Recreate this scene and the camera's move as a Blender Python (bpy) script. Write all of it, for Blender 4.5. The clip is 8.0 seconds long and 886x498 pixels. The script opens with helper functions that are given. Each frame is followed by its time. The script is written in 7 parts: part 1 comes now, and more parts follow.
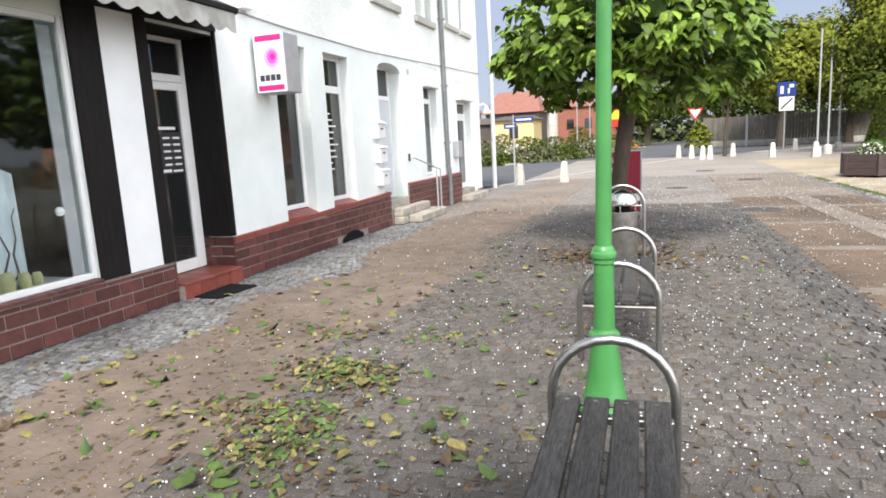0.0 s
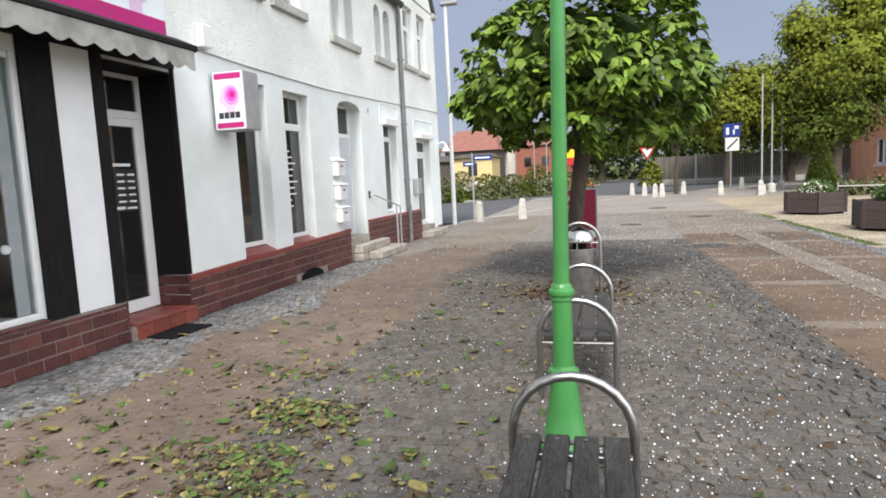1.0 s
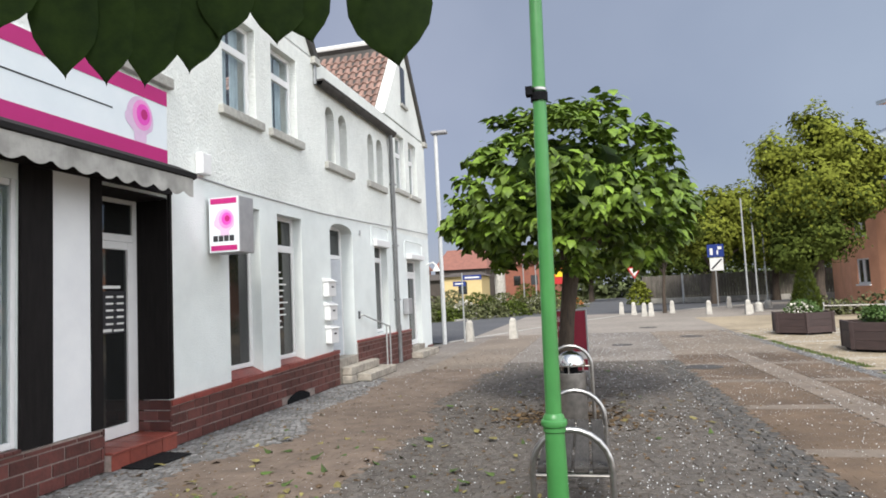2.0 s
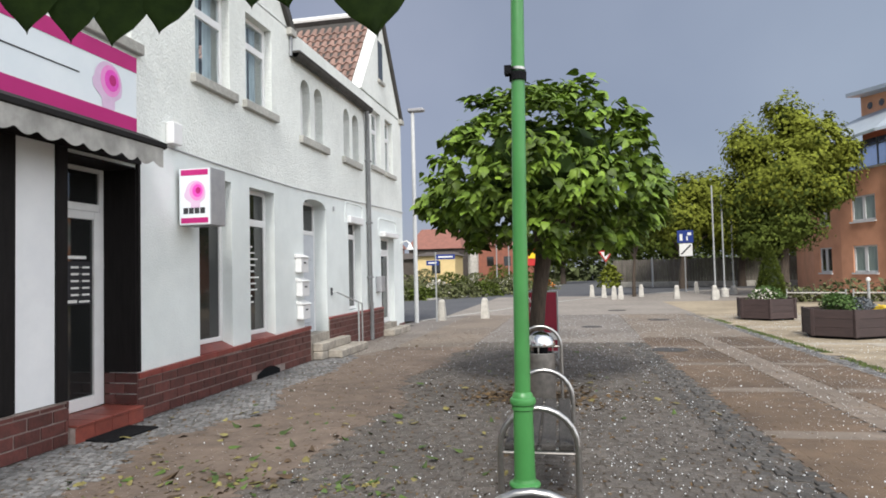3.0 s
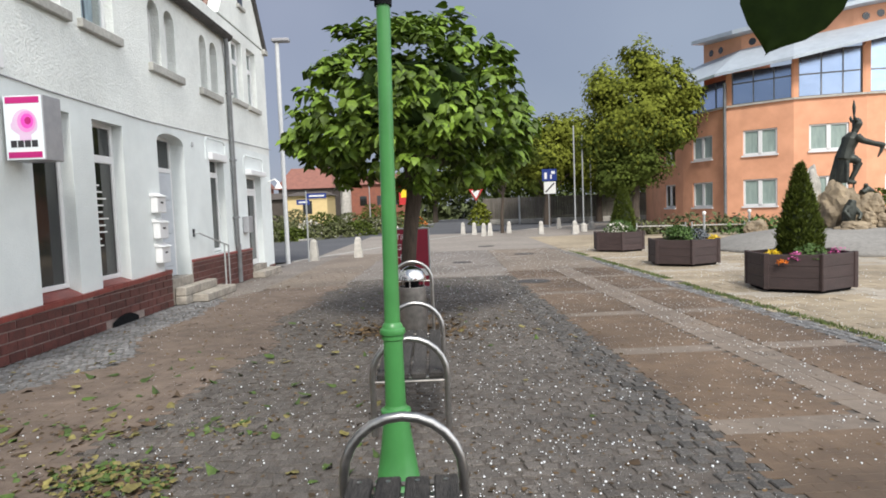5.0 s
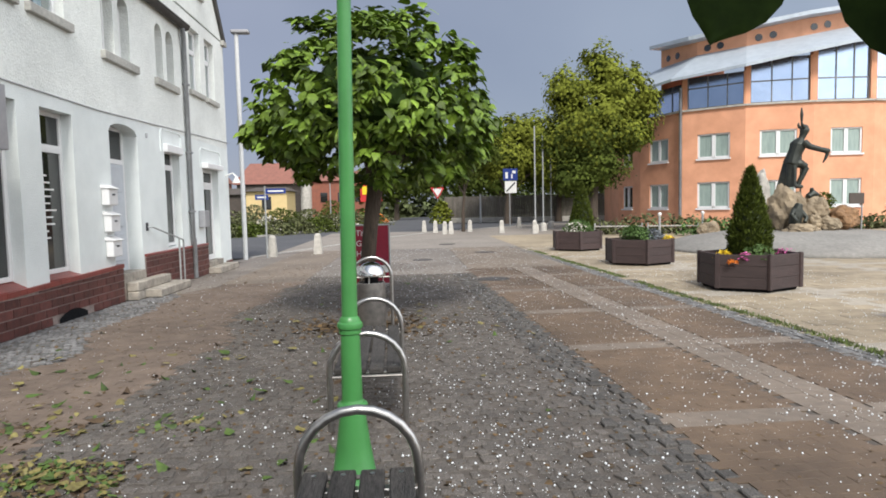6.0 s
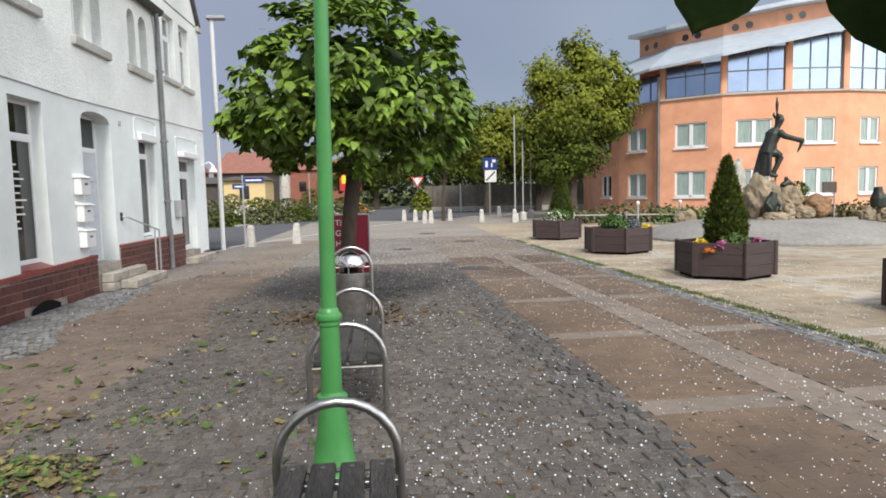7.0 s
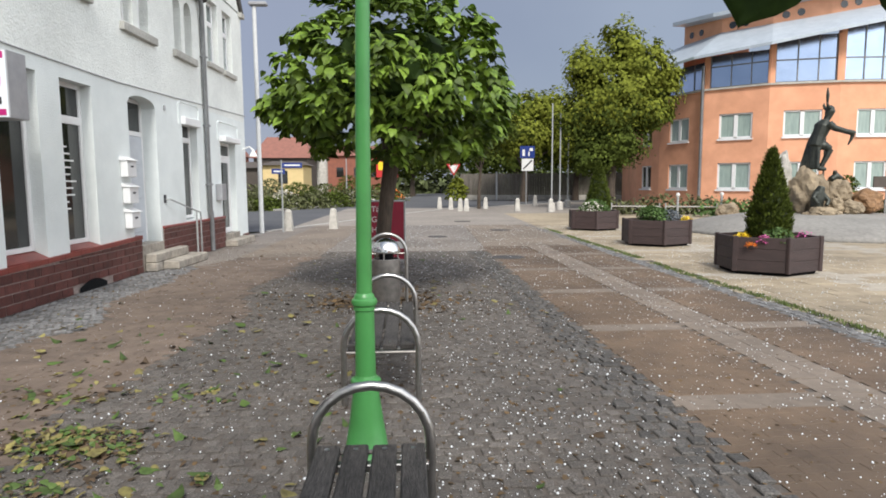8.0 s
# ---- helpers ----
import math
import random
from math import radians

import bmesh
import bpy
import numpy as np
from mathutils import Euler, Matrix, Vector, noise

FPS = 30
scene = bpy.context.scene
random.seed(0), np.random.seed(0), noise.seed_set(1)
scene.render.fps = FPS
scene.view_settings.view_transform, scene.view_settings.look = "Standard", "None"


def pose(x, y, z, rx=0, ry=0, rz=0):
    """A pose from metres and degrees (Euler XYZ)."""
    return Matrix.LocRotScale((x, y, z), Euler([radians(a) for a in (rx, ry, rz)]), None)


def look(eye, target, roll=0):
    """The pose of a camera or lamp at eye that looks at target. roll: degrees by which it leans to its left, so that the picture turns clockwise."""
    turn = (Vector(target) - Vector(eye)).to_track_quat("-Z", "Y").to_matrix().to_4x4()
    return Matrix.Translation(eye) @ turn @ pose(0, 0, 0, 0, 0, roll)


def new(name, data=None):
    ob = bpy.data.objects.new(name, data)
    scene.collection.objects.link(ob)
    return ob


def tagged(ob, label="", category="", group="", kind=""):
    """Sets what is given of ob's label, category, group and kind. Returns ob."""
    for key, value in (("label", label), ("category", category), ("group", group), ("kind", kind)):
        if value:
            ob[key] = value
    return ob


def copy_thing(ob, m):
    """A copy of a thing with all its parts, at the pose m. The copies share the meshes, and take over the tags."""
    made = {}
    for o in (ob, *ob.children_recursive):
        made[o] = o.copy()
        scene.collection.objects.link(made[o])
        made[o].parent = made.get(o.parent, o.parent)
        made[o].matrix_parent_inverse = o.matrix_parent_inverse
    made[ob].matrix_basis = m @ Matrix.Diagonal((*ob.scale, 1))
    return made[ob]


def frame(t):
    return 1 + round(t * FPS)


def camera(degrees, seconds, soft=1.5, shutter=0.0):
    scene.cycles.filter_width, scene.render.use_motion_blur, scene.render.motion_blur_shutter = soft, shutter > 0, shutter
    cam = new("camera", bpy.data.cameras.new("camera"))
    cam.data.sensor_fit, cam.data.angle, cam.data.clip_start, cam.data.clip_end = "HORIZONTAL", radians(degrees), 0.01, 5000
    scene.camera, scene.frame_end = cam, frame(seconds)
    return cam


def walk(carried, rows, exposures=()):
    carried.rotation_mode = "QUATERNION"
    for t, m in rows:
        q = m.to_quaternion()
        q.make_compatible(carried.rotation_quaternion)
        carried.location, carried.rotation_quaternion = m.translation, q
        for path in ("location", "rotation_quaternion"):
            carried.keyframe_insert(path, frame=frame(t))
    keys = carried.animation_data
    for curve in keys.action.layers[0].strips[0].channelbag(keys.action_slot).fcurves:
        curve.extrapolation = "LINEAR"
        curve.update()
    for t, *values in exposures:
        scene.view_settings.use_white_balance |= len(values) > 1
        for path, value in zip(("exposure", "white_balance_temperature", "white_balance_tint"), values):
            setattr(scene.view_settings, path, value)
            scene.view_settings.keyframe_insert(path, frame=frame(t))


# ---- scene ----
cam = camera(70.56, 8.0, soft=1.75)
PATH = [
    (0.0, pose(-0.029, 0.010, 1.623, 80.34, 3.03, 18.92)),
    (0.5, pose(-0.019, 0.011, 1.628, 81.52, 1.43, 13.08)),
    (1.0, pose(-0.024, -0.012, 1.639, 83.46, 2.76, 15.27)),
    (1.5, pose(-0.022, -0.009, 1.687, 89.00, 2.83, 14.36)),
    (1.7, pose(-0.014, -0.024, 1.697, 94.24, 2.79, 14.86)),
    (2.8, pose(-0.021, -0.019, 1.692, 92.88, 1.47, 12.12)),
    (3.0, pose(-0.018, -0.016, 1.690, 92.18, 1.33, 11.92)),
    (3.5, pose(-0.013, -0.008, 1.686, 90.82, 0.79, 10.67)),
    (4.0, pose(-0.003, 0.001, 1.678, 90.21, 1.17, 9.24)),
    (4.5, pose(-0.001, -0.003, 1.664, 88.39, 0.60, 8.63)),
    (4.7, pose(0.014, -0.005, 1.654, 87.16, 0.92, 6.05)),
    (5.0, pose(0.010, 0.007, 1.646, 86.33, 2.10, 0.40)),
    (5.2, pose(0.018, -0.006, 1.629, 86.25, 1.71, -0.61)),
    (6.3, pose(0.025, 0.014, 1.622, 85.83, 1.20, -3.68)),
    (6.5, pose(0.026, 0.023, 1.626, 85.51, 1.08, -3.89)),
    (7.0, pose(0.028, 0.026, 1.628, 85.03, 1.31, -4.93)),
    (7.5, pose(0.014, 0.022, 1.626, 84.87, 1.07, -1.59)),
    (8.0, pose(0.023, 0.009, 1.632, 83.96, 0.32, -1.66)),
]
walk(cam, PATH, exposures=[(0.0, 0.78), (0.3, 0.46), (0.6, 0.38), (1.5, 0.34), (3.0, 0.09), (8.0, 0.1)])

# ---- sky and sun: a storm front ahead, the bright sky behind the camera ----
world = bpy.data.worlds.new("sky")
scene.world = world
world.use_nodes = True
wn, wl = world.node_tree.nodes, world.node_tree.links
wn.clear()
w_out, w_bg = wn.new("ShaderNodeOutputWorld"), wn.new("ShaderNodeBackground")
w_sky = wn.new("ShaderNodeTexSky")
w_sky.sky_type, w_sky.sun_disc = "NISHITA", False
w_sky.sun_elevation, w_sky.sun_rotation = radians(47), radians(172)
w_co = wn.new("ShaderNodeTexCoord")
w_sep = wn.new("ShaderNodeSeparateXYZ")
w_ramp = wn.new("ShaderNodeValToRGB")
w_ramp.color_ramp.elements[0].position, w_ramp.color_ramp.elements[0].color = 0.0, (0.36, 0.385, 0.50, 1)
for pos_, col_ in ((0.2, (0.31, 0.35, 0.455, 1)), (0.46, (0.345, 0.405, 0.51, 1)), (0.58, (0.55, 0.6, 0.7, 1))):
    w_ramp.color_ramp.elements.new(pos_).color = col_
w_ramp.color_ramp.elements[-1].position, w_ramp.color_ramp.elements[-1].color = 0.95, (2.35, 2.4, 2.48, 1)
w_map = wn.new("ShaderNodeVectorMath")
w_map.operation = "DOT_PRODUCT"
w_map.inputs[1].default_value = (0.72, -0.52, 0.40)
w_half = wn.new("ShaderNodeMapRange")
w_half.inputs[1].default_value, w_half.inputs[2].default_value = -0.75, 1.0
w_noise = wn.new("ShaderNodeTexNoise")
w_noise.inputs["Scale"].default_value, w_noise.inputs["Detail"].default_value = 2.2, 4
w_cloud = wn.new("ShaderNodeMix")
w_cloud.data_type, w_cloud.blend_type = "RGBA", "MULTIPLY"
w_tone = wn.new("ShaderNodeValToRGB")
w_tone.color_ramp.elements[0].position, w_tone.color_ramp.elements[0].color = 0.3, (0.86, 0.87, 0.9, 1)
w_tone.color_ramp.elements[1].position, w_tone.color_ramp.elements[1].color = 0.7, (1.1, 1.09, 1.07, 1)
w_mix = wn.new("ShaderNodeMix")
w_mix.data_type = "RGBA"
w_scale = wn.new("ShaderNodeMix")
w_scale.data_type, w_scale.blend_type = "RGBA", "MULTIPLY"
w_scale.inputs["Factor"].default_value = 1.0
w_scale.inputs["B"].default_value = (0.09, 0.09, 0.09, 1)
wl.new(w_co.outputs["Generated"], w_map.inputs[0])
wl.new(w_map.outputs["Value"], w_half.inputs[0])
wl.new(w_half.outputs[0], w_ramp.inputs["Fac"])
wl.new(w_co.outputs["Generated"], w_noise.inputs["Vector"])
wl.new(w_noise.outputs["Fac"], w_tone.inputs["Fac"])
w_cloud.inputs["Factor"].default_value = 1.0
wl.new(w_ramp.outputs["Color"], w_cloud.inputs["A"])
wl.new(w_tone.outputs["Color"], w_cloud.inputs["B"])
wl.new(w_sky.outputs["Color"], w_scale.inputs["A"])
w_mix.inputs["Factor"].default_value = 0.82
wl.new(w_scale.outputs["Result"], w_mix.inputs["A"])
wl.new(w_cloud.outputs["Result"], w_mix.inputs["B"])
wl.new(w_mix.outputs["Result"], w_bg.inputs["Color"])
w_bg.inputs["Strength"].default_value = 1.0
wl.new(w_bg.outputs["Background"], w_out.inputs["Surface"])

sun = new("sun", bpy.data.lights.new("sun", "SUN"))
sun.data.energy, sun.data.angle, sun.data.color = 3.3, radians(13), (1.0, 0.965, 0.9)
sun.matrix_world = look((0, 0, 30), (-0.09 * 28, 0.93 * 30, 0))


# ---- materials ----
def mat(name, c1, c2=None, scale=6.0, rough=0.8, metal=0.0, bump=0.0, bscale=80.0, rnd=0.0, island=False, spec=0.5,
        grime=0.0, gscale=0.7, stretch=(1, 1, 1), trans=0.0):
    m = bpy.data.materials.new(name)
    m.use_nodes = True
    n, l = m.node_tree.nodes, m.node_tree.links
    b = n["Principled BSDF"]
    c2 = c2 or tuple(v * 0.8 for v in c1)
    geo = n.new("ShaderNodeNewGeometry")
    vec = n.new("ShaderNodeMapping")
    vec.inputs["Scale"].default_value = stretch
    l.new(geo.outputs["Position"], vec.inputs["Vector"])
    fine = n.new("ShaderNodeTexNoise")
    fine.inputs["Scale"].default_value, fine.inputs["Detail"].default_value = scale, 6
    fine.inputs["Roughness"].default_value = 0.65
    l.new(vec.outputs["Vector"], fine.inputs["Vector"])
    ramp = n.new("ShaderNodeValToRGB")
    ramp.color_ramp.elements[0].position, ramp.color_ramp.elements[0].color = 0.32, (*c2, 1)
    ramp.color_ramp.elements[1].position, ramp.color_ramp.elements[1].color = 0.68, (*c1, 1)
    l.new(fine.outputs["Fac"], ramp.inputs["Fac"])
    col = ramp.outputs["Color"]
    if grime:
        big = n.new("ShaderNodeTexNoise")
        big.inputs["Scale"].default_value, big.inputs["Detail"].default_value = gscale, 5
        l.new(vec.outputs["Vector"], big.inputs["Vector"])
        rr = n.new("ShaderNodeValToRGB")
        lo = 1 - grime
        rr.color_ramp.elements[0].position, rr.color_ramp.elements[0].color = 0.35, (lo, lo, lo, 1)
        rr.color_ramp.elements[1].position, rr.color_ramp.elements[1].color = 0.62, (1, 1, 1, 1)
        l.new(big.outputs["Fac"], rr.inputs["Fac"])
        mx = n.new("ShaderNodeMix")
        mx.data_type, mx.blend_type = "RGBA", "MULTIPLY"
        mx.inputs["Factor"].default_value = 1.0
        l.new(col, mx.inputs["A"])
        l.new(rr.outputs["Color"], mx.inputs["B"])
        col = mx.outputs["Result"]
    if rnd:
        hsv = n.new("ShaderNodeHueSaturation")
        rng = n.new("ShaderNodeMapRange")
        rng.inputs[3].default_value, rng.inputs[4].default_value = 1 - rnd, 1 + rnd
        if island:
            l.new(geo.outputs["Random Per Island"], rng.inputs[0])
        else:
            info = n.new("ShaderNodeObjectInfo")
            l.new(info.outputs["Random"], rng.inputs[0])
        l.new(rng.outputs[0], hsv.inputs["Value"])
        l.new(col, hsv.inputs["Color"])
        col = hsv.outputs["Color"]
    l.new(col, b.inputs["Base Color"])
    b.inputs["Roughness"].default_value, b.inputs["Metallic"].default_value = rough, metal
    b.inputs["Specular IOR Level"].default_value = spec
    if bump:
        bn = n.new("ShaderNodeTexNoise")
        bn.inputs["Scale"].default_value, bn.inputs["Detail"].default_value = bscale, 4
        l.new(vec.outputs["Vector"], bn.inputs["Vector"])
        bp = n.new("ShaderNodeBump")
        bp.inputs["Strength"].default_value, bp.inputs["Distance"].default_value = bump, 0.02
        l.new(bn.outputs["Fac"], bp.inputs["Height"])
        l.new(bp.outputs["Normal"], b.inputs["Normal"])
    if trans:
        tr = n.new("ShaderNodeBsdfTranslucent")
        l.new(col, tr.inputs["Color"])
        ms = n.new("ShaderNodeMixShader")
        ms.inputs["Fac"].default_value = trans
        l.new(b.outputs["BSDF"], ms.inputs[1])
        l.new(tr.outputs["BSDF"], ms.inputs[2])
        l.new(ms.outputs["Shader"], n["Material Output"].inputs["Surface"])
    return m


def glass_mat(name, tint, rough=0.03):
    m = bpy.data.materials.new(name)
    m.use_nodes = True
    n, l = m.node_tree.nodes, m.node_tree.links
    b = n["Principled BSDF"]
    b.inputs["Base Color"].default_value = (*tint, 1)
    b.inputs["Roughness"].default_value = rough
    b.inputs["Transmission Weight"].default_value = 1.0
    b.inputs["IOR"].default_value = 1.45
    return m


PLASTER = mat("white_plaster", (0.8, 0.845, 0.83), (0.745, 0.79, 0.78), 3, 0.9, bump=0.35, bscale=45, grime=0.1, gscale=0.9)
ROUGHCAST = mat("white_roughcast", (0.82, 0.845, 0.81), (0.735, 0.76, 0.73), 9, 0.95, bump=0.9, bscale=28, grime=0.12, gscale=0.8)
STONE_LEDGE = mat("grey_sandstone_ledge", (0.5, 0.49, 0.45), (0.36, 0.355, 0.33), 14, 0.9, bump=0.4, grime=0.2)
STEP_STONE = mat("worn_step_stone", (0.47, 0.42, 0.35), (0.3, 0.275, 0.24), 8, 0.9, bump=0.5, grime=0.3, gscale=2)
BRICK = mat("dark_red_glazed_brick", (0.135, 0.043, 0.036), (0.07, 0.026, 0.023), 9, 0.5, bump=0.25, bscale=30, rnd=0.28)
BRICK_CAP = mat("red_glazed_cap", (0.29, 0.062, 0.048), (0.19, 0.045, 0.04), 8, 0.35, bump=0.15, grime=0.2, gscale=3)
STEP_TILE = mat("red_step_tile", (0.29, 0.072, 0.05), (0.2, 0.052, 0.04), 8, 0.45, bump=0.15, rnd=0.15)
MORTAR = mat("grey_mortar", (0.36, 0.29, 0.265), (0.23, 0.19, 0.17), 20, 0.95, bump=0.4)
BLACK_TIMBER = mat("dark_painted_timber", (0.013, 0.011, 0.011), (0.007, 0.006, 0.006), 7, 0.75, bump=0.2, stretch=(3, 3, 0.4), spec=0.2)
WHITE_FRAME = mat("white_window_plastic", (0.8, 0.8, 0.8), (0.74, 0.74, 0.74), 5, 0.35)
WHITE_PANEL = mat("white_board_panel", (0.82, 0.83, 0.84), (0.76, 0.77, 0.79), 3, 0.55, grime=0.06)
DOOR_GREY = mat("pale_grey_door_paint", (0.56, 0.59, 0.63), (0.48, 0.51, 0.55), 4, 0.5, grime=0.1)
GLASS = glass_mat("window_glass", (0.9, 0.95, 0.95))
DARK_GLASS = mat("dark_tinted_pane", (0.02, 0.021, 0.021), (0.012, 0.013, 0.013), 2, 0.06, spec=0.8)
SKY_GLASS = mat("reflecting_pane", (0.48, 0.58, 0.75), (0.4, 0.5, 0.67), 1, 0.2, spec=1.0, metal=1.0)
CURTAIN = mat("pale_curtain", (0.62, 0.69, 0.72), (0.4, 0.46, 0.49), 5, 0.9, stretch=(1, 6, 0.5))
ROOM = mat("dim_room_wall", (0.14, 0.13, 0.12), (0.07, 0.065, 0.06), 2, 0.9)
MAGENTA = mat("magenta_print", (0.47, 0.012, 0.17), (0.43, 0.01, 0.15), 3, 0.45)
PINK = mat("pink_print", (0.78, 0.1, 0.52), (0.7, 0.05, 0.45), 9, 0.5)
PINK_SOFT = mat("soft_pink_print", (0.8, 0.3, 0.62), (0.74, 0.24, 0.56), 9, 0.5)
PALE_PINK = mat("pale_lilac_print", (0.7, 0.5, 0.68), (0.62, 0.45, 0.62), 9, 0.5)
SIGN_WHITE = mat("white_sign_face", (0.76, 0.81, 0.84), (0.7, 0.76, 0.8), 2, 0.4)
LETTER = mat("dark_letter_bars", (0.03, 0.03, 0.035), (0.02, 0.02, 0.025), 5, 0.5)
AWNING = mat("grey_awning_cloth", (0.5, 0.49, 0.46), (0.36, 0.35, 0.33), 5, 0.9, grime=0.3, gscale=4)
AWNING_BAR = mat("dark_awning_case", (0.015, 0.014, 0.014), (0.009, 0.008, 0.008), 6, 0.7, spec=0.25)
GREY_BOX = mat("grey_sheet_metal", (0.42, 0.42, 0.43), (0.34, 0.34, 0.36), 6, 0.45, metal=0.3)
ZINC = mat("weathered_zinc", (0.3, 0.31, 0.32), (0.2, 0.205, 0.21), 5, 0.5, metal=0.6, grime=0.25)
DARK_ZINC = mat("dark_gutter_metal", (0.085, 0.08, 0.075), (0.05, 0.047, 0.044), 5, 0.7, metal=0.0, spec=0.25)
TILE = mat("red_brown_roof_tile", (0.3, 0.19, 0.155), (0.21, 0.13, 0.105), 5, 0.8, bump=0.3, rnd=0.25, island=True)
GREEN_PAINT = mat("green_enamel", (0.06, 0.25, 0.066), (0.05, 0.21, 0.056), 4, 0.36, bump=0.05, bscale=40, grime=0.12, gscale=5)
STEEL = mat("brushed_stainless_steel", (0.55, 0.54, 0.52), (0.42, 0.41, 0.4), 30, 0.3, metal=1.0, grime=0.15, gscale=8)
POLISHED = mat("polished_steel_dome", (0.72, 0.72, 0.72), (0.62, 0.62, 0.62), 12, 0.18, metal=1.0)
BIN_STEEL = mat("grey_steel_bin", (0.33, 0.31, 0.29), (0.23, 0.22, 0.21), 12, 0.42, metal=0.8, grime=0.25, gscale=6)
OLD_WOOD = mat("weathered_grey_slat", (0.088, 0.08, 0.074), (0.024, 0.022, 0.021), 14, 0.85, bump=0.7, bscale=30, stretch=(7, 0.8, 7), rnd=0.18, grime=0.25, gscale=3)
BLACK = mat("black_rubber", (0.012, 0.013, 0.014), (0.006, 0.006, 0.008), 30, 0.95, spec=0.15, bump=0.5, bscale=120)
SETT = mat("grey_granite_sett", (0.2, 0.176, 0.156), (0.045, 0.04, 0.036), 110, 0.8, bump=0.8, bscale=80, rnd=0.2, island=True, grime=0.28, gscale=0.8)
SETT_ONE = mat("grey_granite_sett_single", (0.2, 0.176, 0.156), (0.045, 0.04, 0.036), 110, 0.78, bump=0.7, bscale=60, rnd=0.18, grime=0.28, gscale=0.8)
EDGE_SETT = mat("dark_granite_edge_sett", (0.15, 0.138, 0.126), (0.035, 0.033, 0.031), 70, 0.7, bump=0.8, bscale=60, rnd=0.3, island=True, grime=0.3, gscale=1.5)
EDGE_SETT_ONE = mat("dark_granite_edge_sett_single", (0.15, 0.138, 0.126), (0.035, 0.033, 0.031), 70, 0.7, bump=0.8, bscale=60, rnd=0.3, grime=0.3, gscale=1.5)
# mid tones, paler than the near stones, for the paving further off
MID_PAVING = mat("mid_grey_paving", (0.27, 0.235, 0.205), (0.15, 0.13, 0.112), 22, 0.75, bump=0.4, bscale=40, grime=0.3, gscale=0.5)
MID_OCHRE = mat("mid_ochre_paving", (0.25, 0.2, 0.155), (0.17, 0.136, 0.105), 9, 0.7, bump=0.3, bscale=40, grime=0.3, gscale=0.5)
MOSAIC = mat("pale_grey_mosaic_stone", (0.225, 0.222, 0.22), (0.115, 0.113, 0.113), 25, 0.85, bump=0.7, bscale=60, rnd=0.35, island=True, grime=0.25, gscale=1.3)
BROWN_PAVER = mat("sandy_brown_paver", (0.2, 0.15, 0.116), (0.124, 0.093, 0.073), 3.5, 0.85, bump=0.5, bscale=110, rnd=0.06, island=True, grime=0.25, gscale=0.6)
OCHRE_PAVER = mat("ochre_brown_paver", (0.192, 0.13, 0.082), (0.122, 0.083, 0.054), 3, 0.6, bump=0.45, bscale=110, rnd=0.07, island=True, grime=0.4, gscale=0.5)
LIGHT_PAVER = mat("light_grey_paver", (0.228, 0.184, 0.146), (0.168, 0.134, 0.106), 7, 0.7, bump=0.35, bscale=70, rnd=0.1, island=True, grime=0.2, gscale=0.9)
TAN_SLAB = mat("pale_tan_slab", (0.38, 0.31, 0.215), (0.27, 0.22, 0.155), 4, 0.75, bump=0.3, bscale=60, rnd=0.13, island=True, grime=0.25, gscale=0.5)
PALE_SLAB = mat("pale_grey_slab", (0.43, 0.38, 0.31), (0.33, 0.29, 0.235), 4, 0.75, bump=0.3, bscale=60, rnd=0.08, grime=0.2, gscale=0.5)
TAN_SLAB_ONE = mat("pale_tan_slab_single", (0.38, 0.31, 0.215), (0.27, 0.22, 0.155), 4, 0.75, bump=0.3, bscale=60, rnd=0.13, grime=0.25, gscale=0.5)
JOINT = mat("sandy_joint", (0.12, 0.102, 0.088), (0.066, 0.056, 0.049), 14, 0.95, bump=0.5)
FAR_PAVING = mat("far_grey_paving", (0.33, 0.29, 0.25), (0.225, 0.198, 0.172), 5, 0.75, bump=0.3, bscale=25, grime=0.2, gscale=0.4)
ASPHALT = mat("asphalt", (0.11, 0.11, 0.115), (0.075, 0.076, 0.08), 8, 0.75, bump=0.3, grime=0.2, gscale=0.3)
EARTH = mat("dry_grass_ground", (0.14, 0.14, 0.07), (0.085, 0.09, 0.045), 2, 0.95, bump=0.5, grime=0.3, gscale=0.1)
KERB = mat("pale_kerb_stone", (0.42, 0.4, 0.37), (0.3, 0.29, 0.27), 8, 0.85, bump=0.4)
MOSS = mat("moss_and_grass", (0.13, 0.17, 0.045), (0.07, 0.1, 0.03), 30, 0.95, rnd=0.3, island=True)
HAIL = mat("white_hail_ice", (0.9, 0.92, 0.94), (0.8, 0.83, 0.86), 20, 0.25, trans=0.2)
LEAF = mat("catalpa_leaf", (0.185, 0.28, 0.033), (0.038, 0.074, 0.01), 5, 0.55, spec=0.3, rnd=0.65, island=True, trans=0.06)
# darkened copy of the catalpa leaf, its shade put into the colour
LEAF_SHADE = mat("shaded_catalpa_leaf", (0.026, 0.05, 0.008), (0.012, 0.026, 0.005), 25, 0.7, trans=0.03, spec=0.12)
LIME_LEAF = mat("yellow_green_lime_leaf", (0.235, 0.262, 0.038), (0.13, 0.15, 0.022), 0.8, 0.8, spec=0.12, rnd=0.25, island=True, trans=0.2)
# deep green of the darker trees and shrubs, also used for painted crown shade
DEEP_AND_SHADED_LEAF = mat("deep_green_and_shaded_leaf", (0.105, 0.135, 0.026), (0.05, 0.07, 0.014), 0.8, 0.85, spec=0.1, rnd=0.4, island=True, trans=0.2)
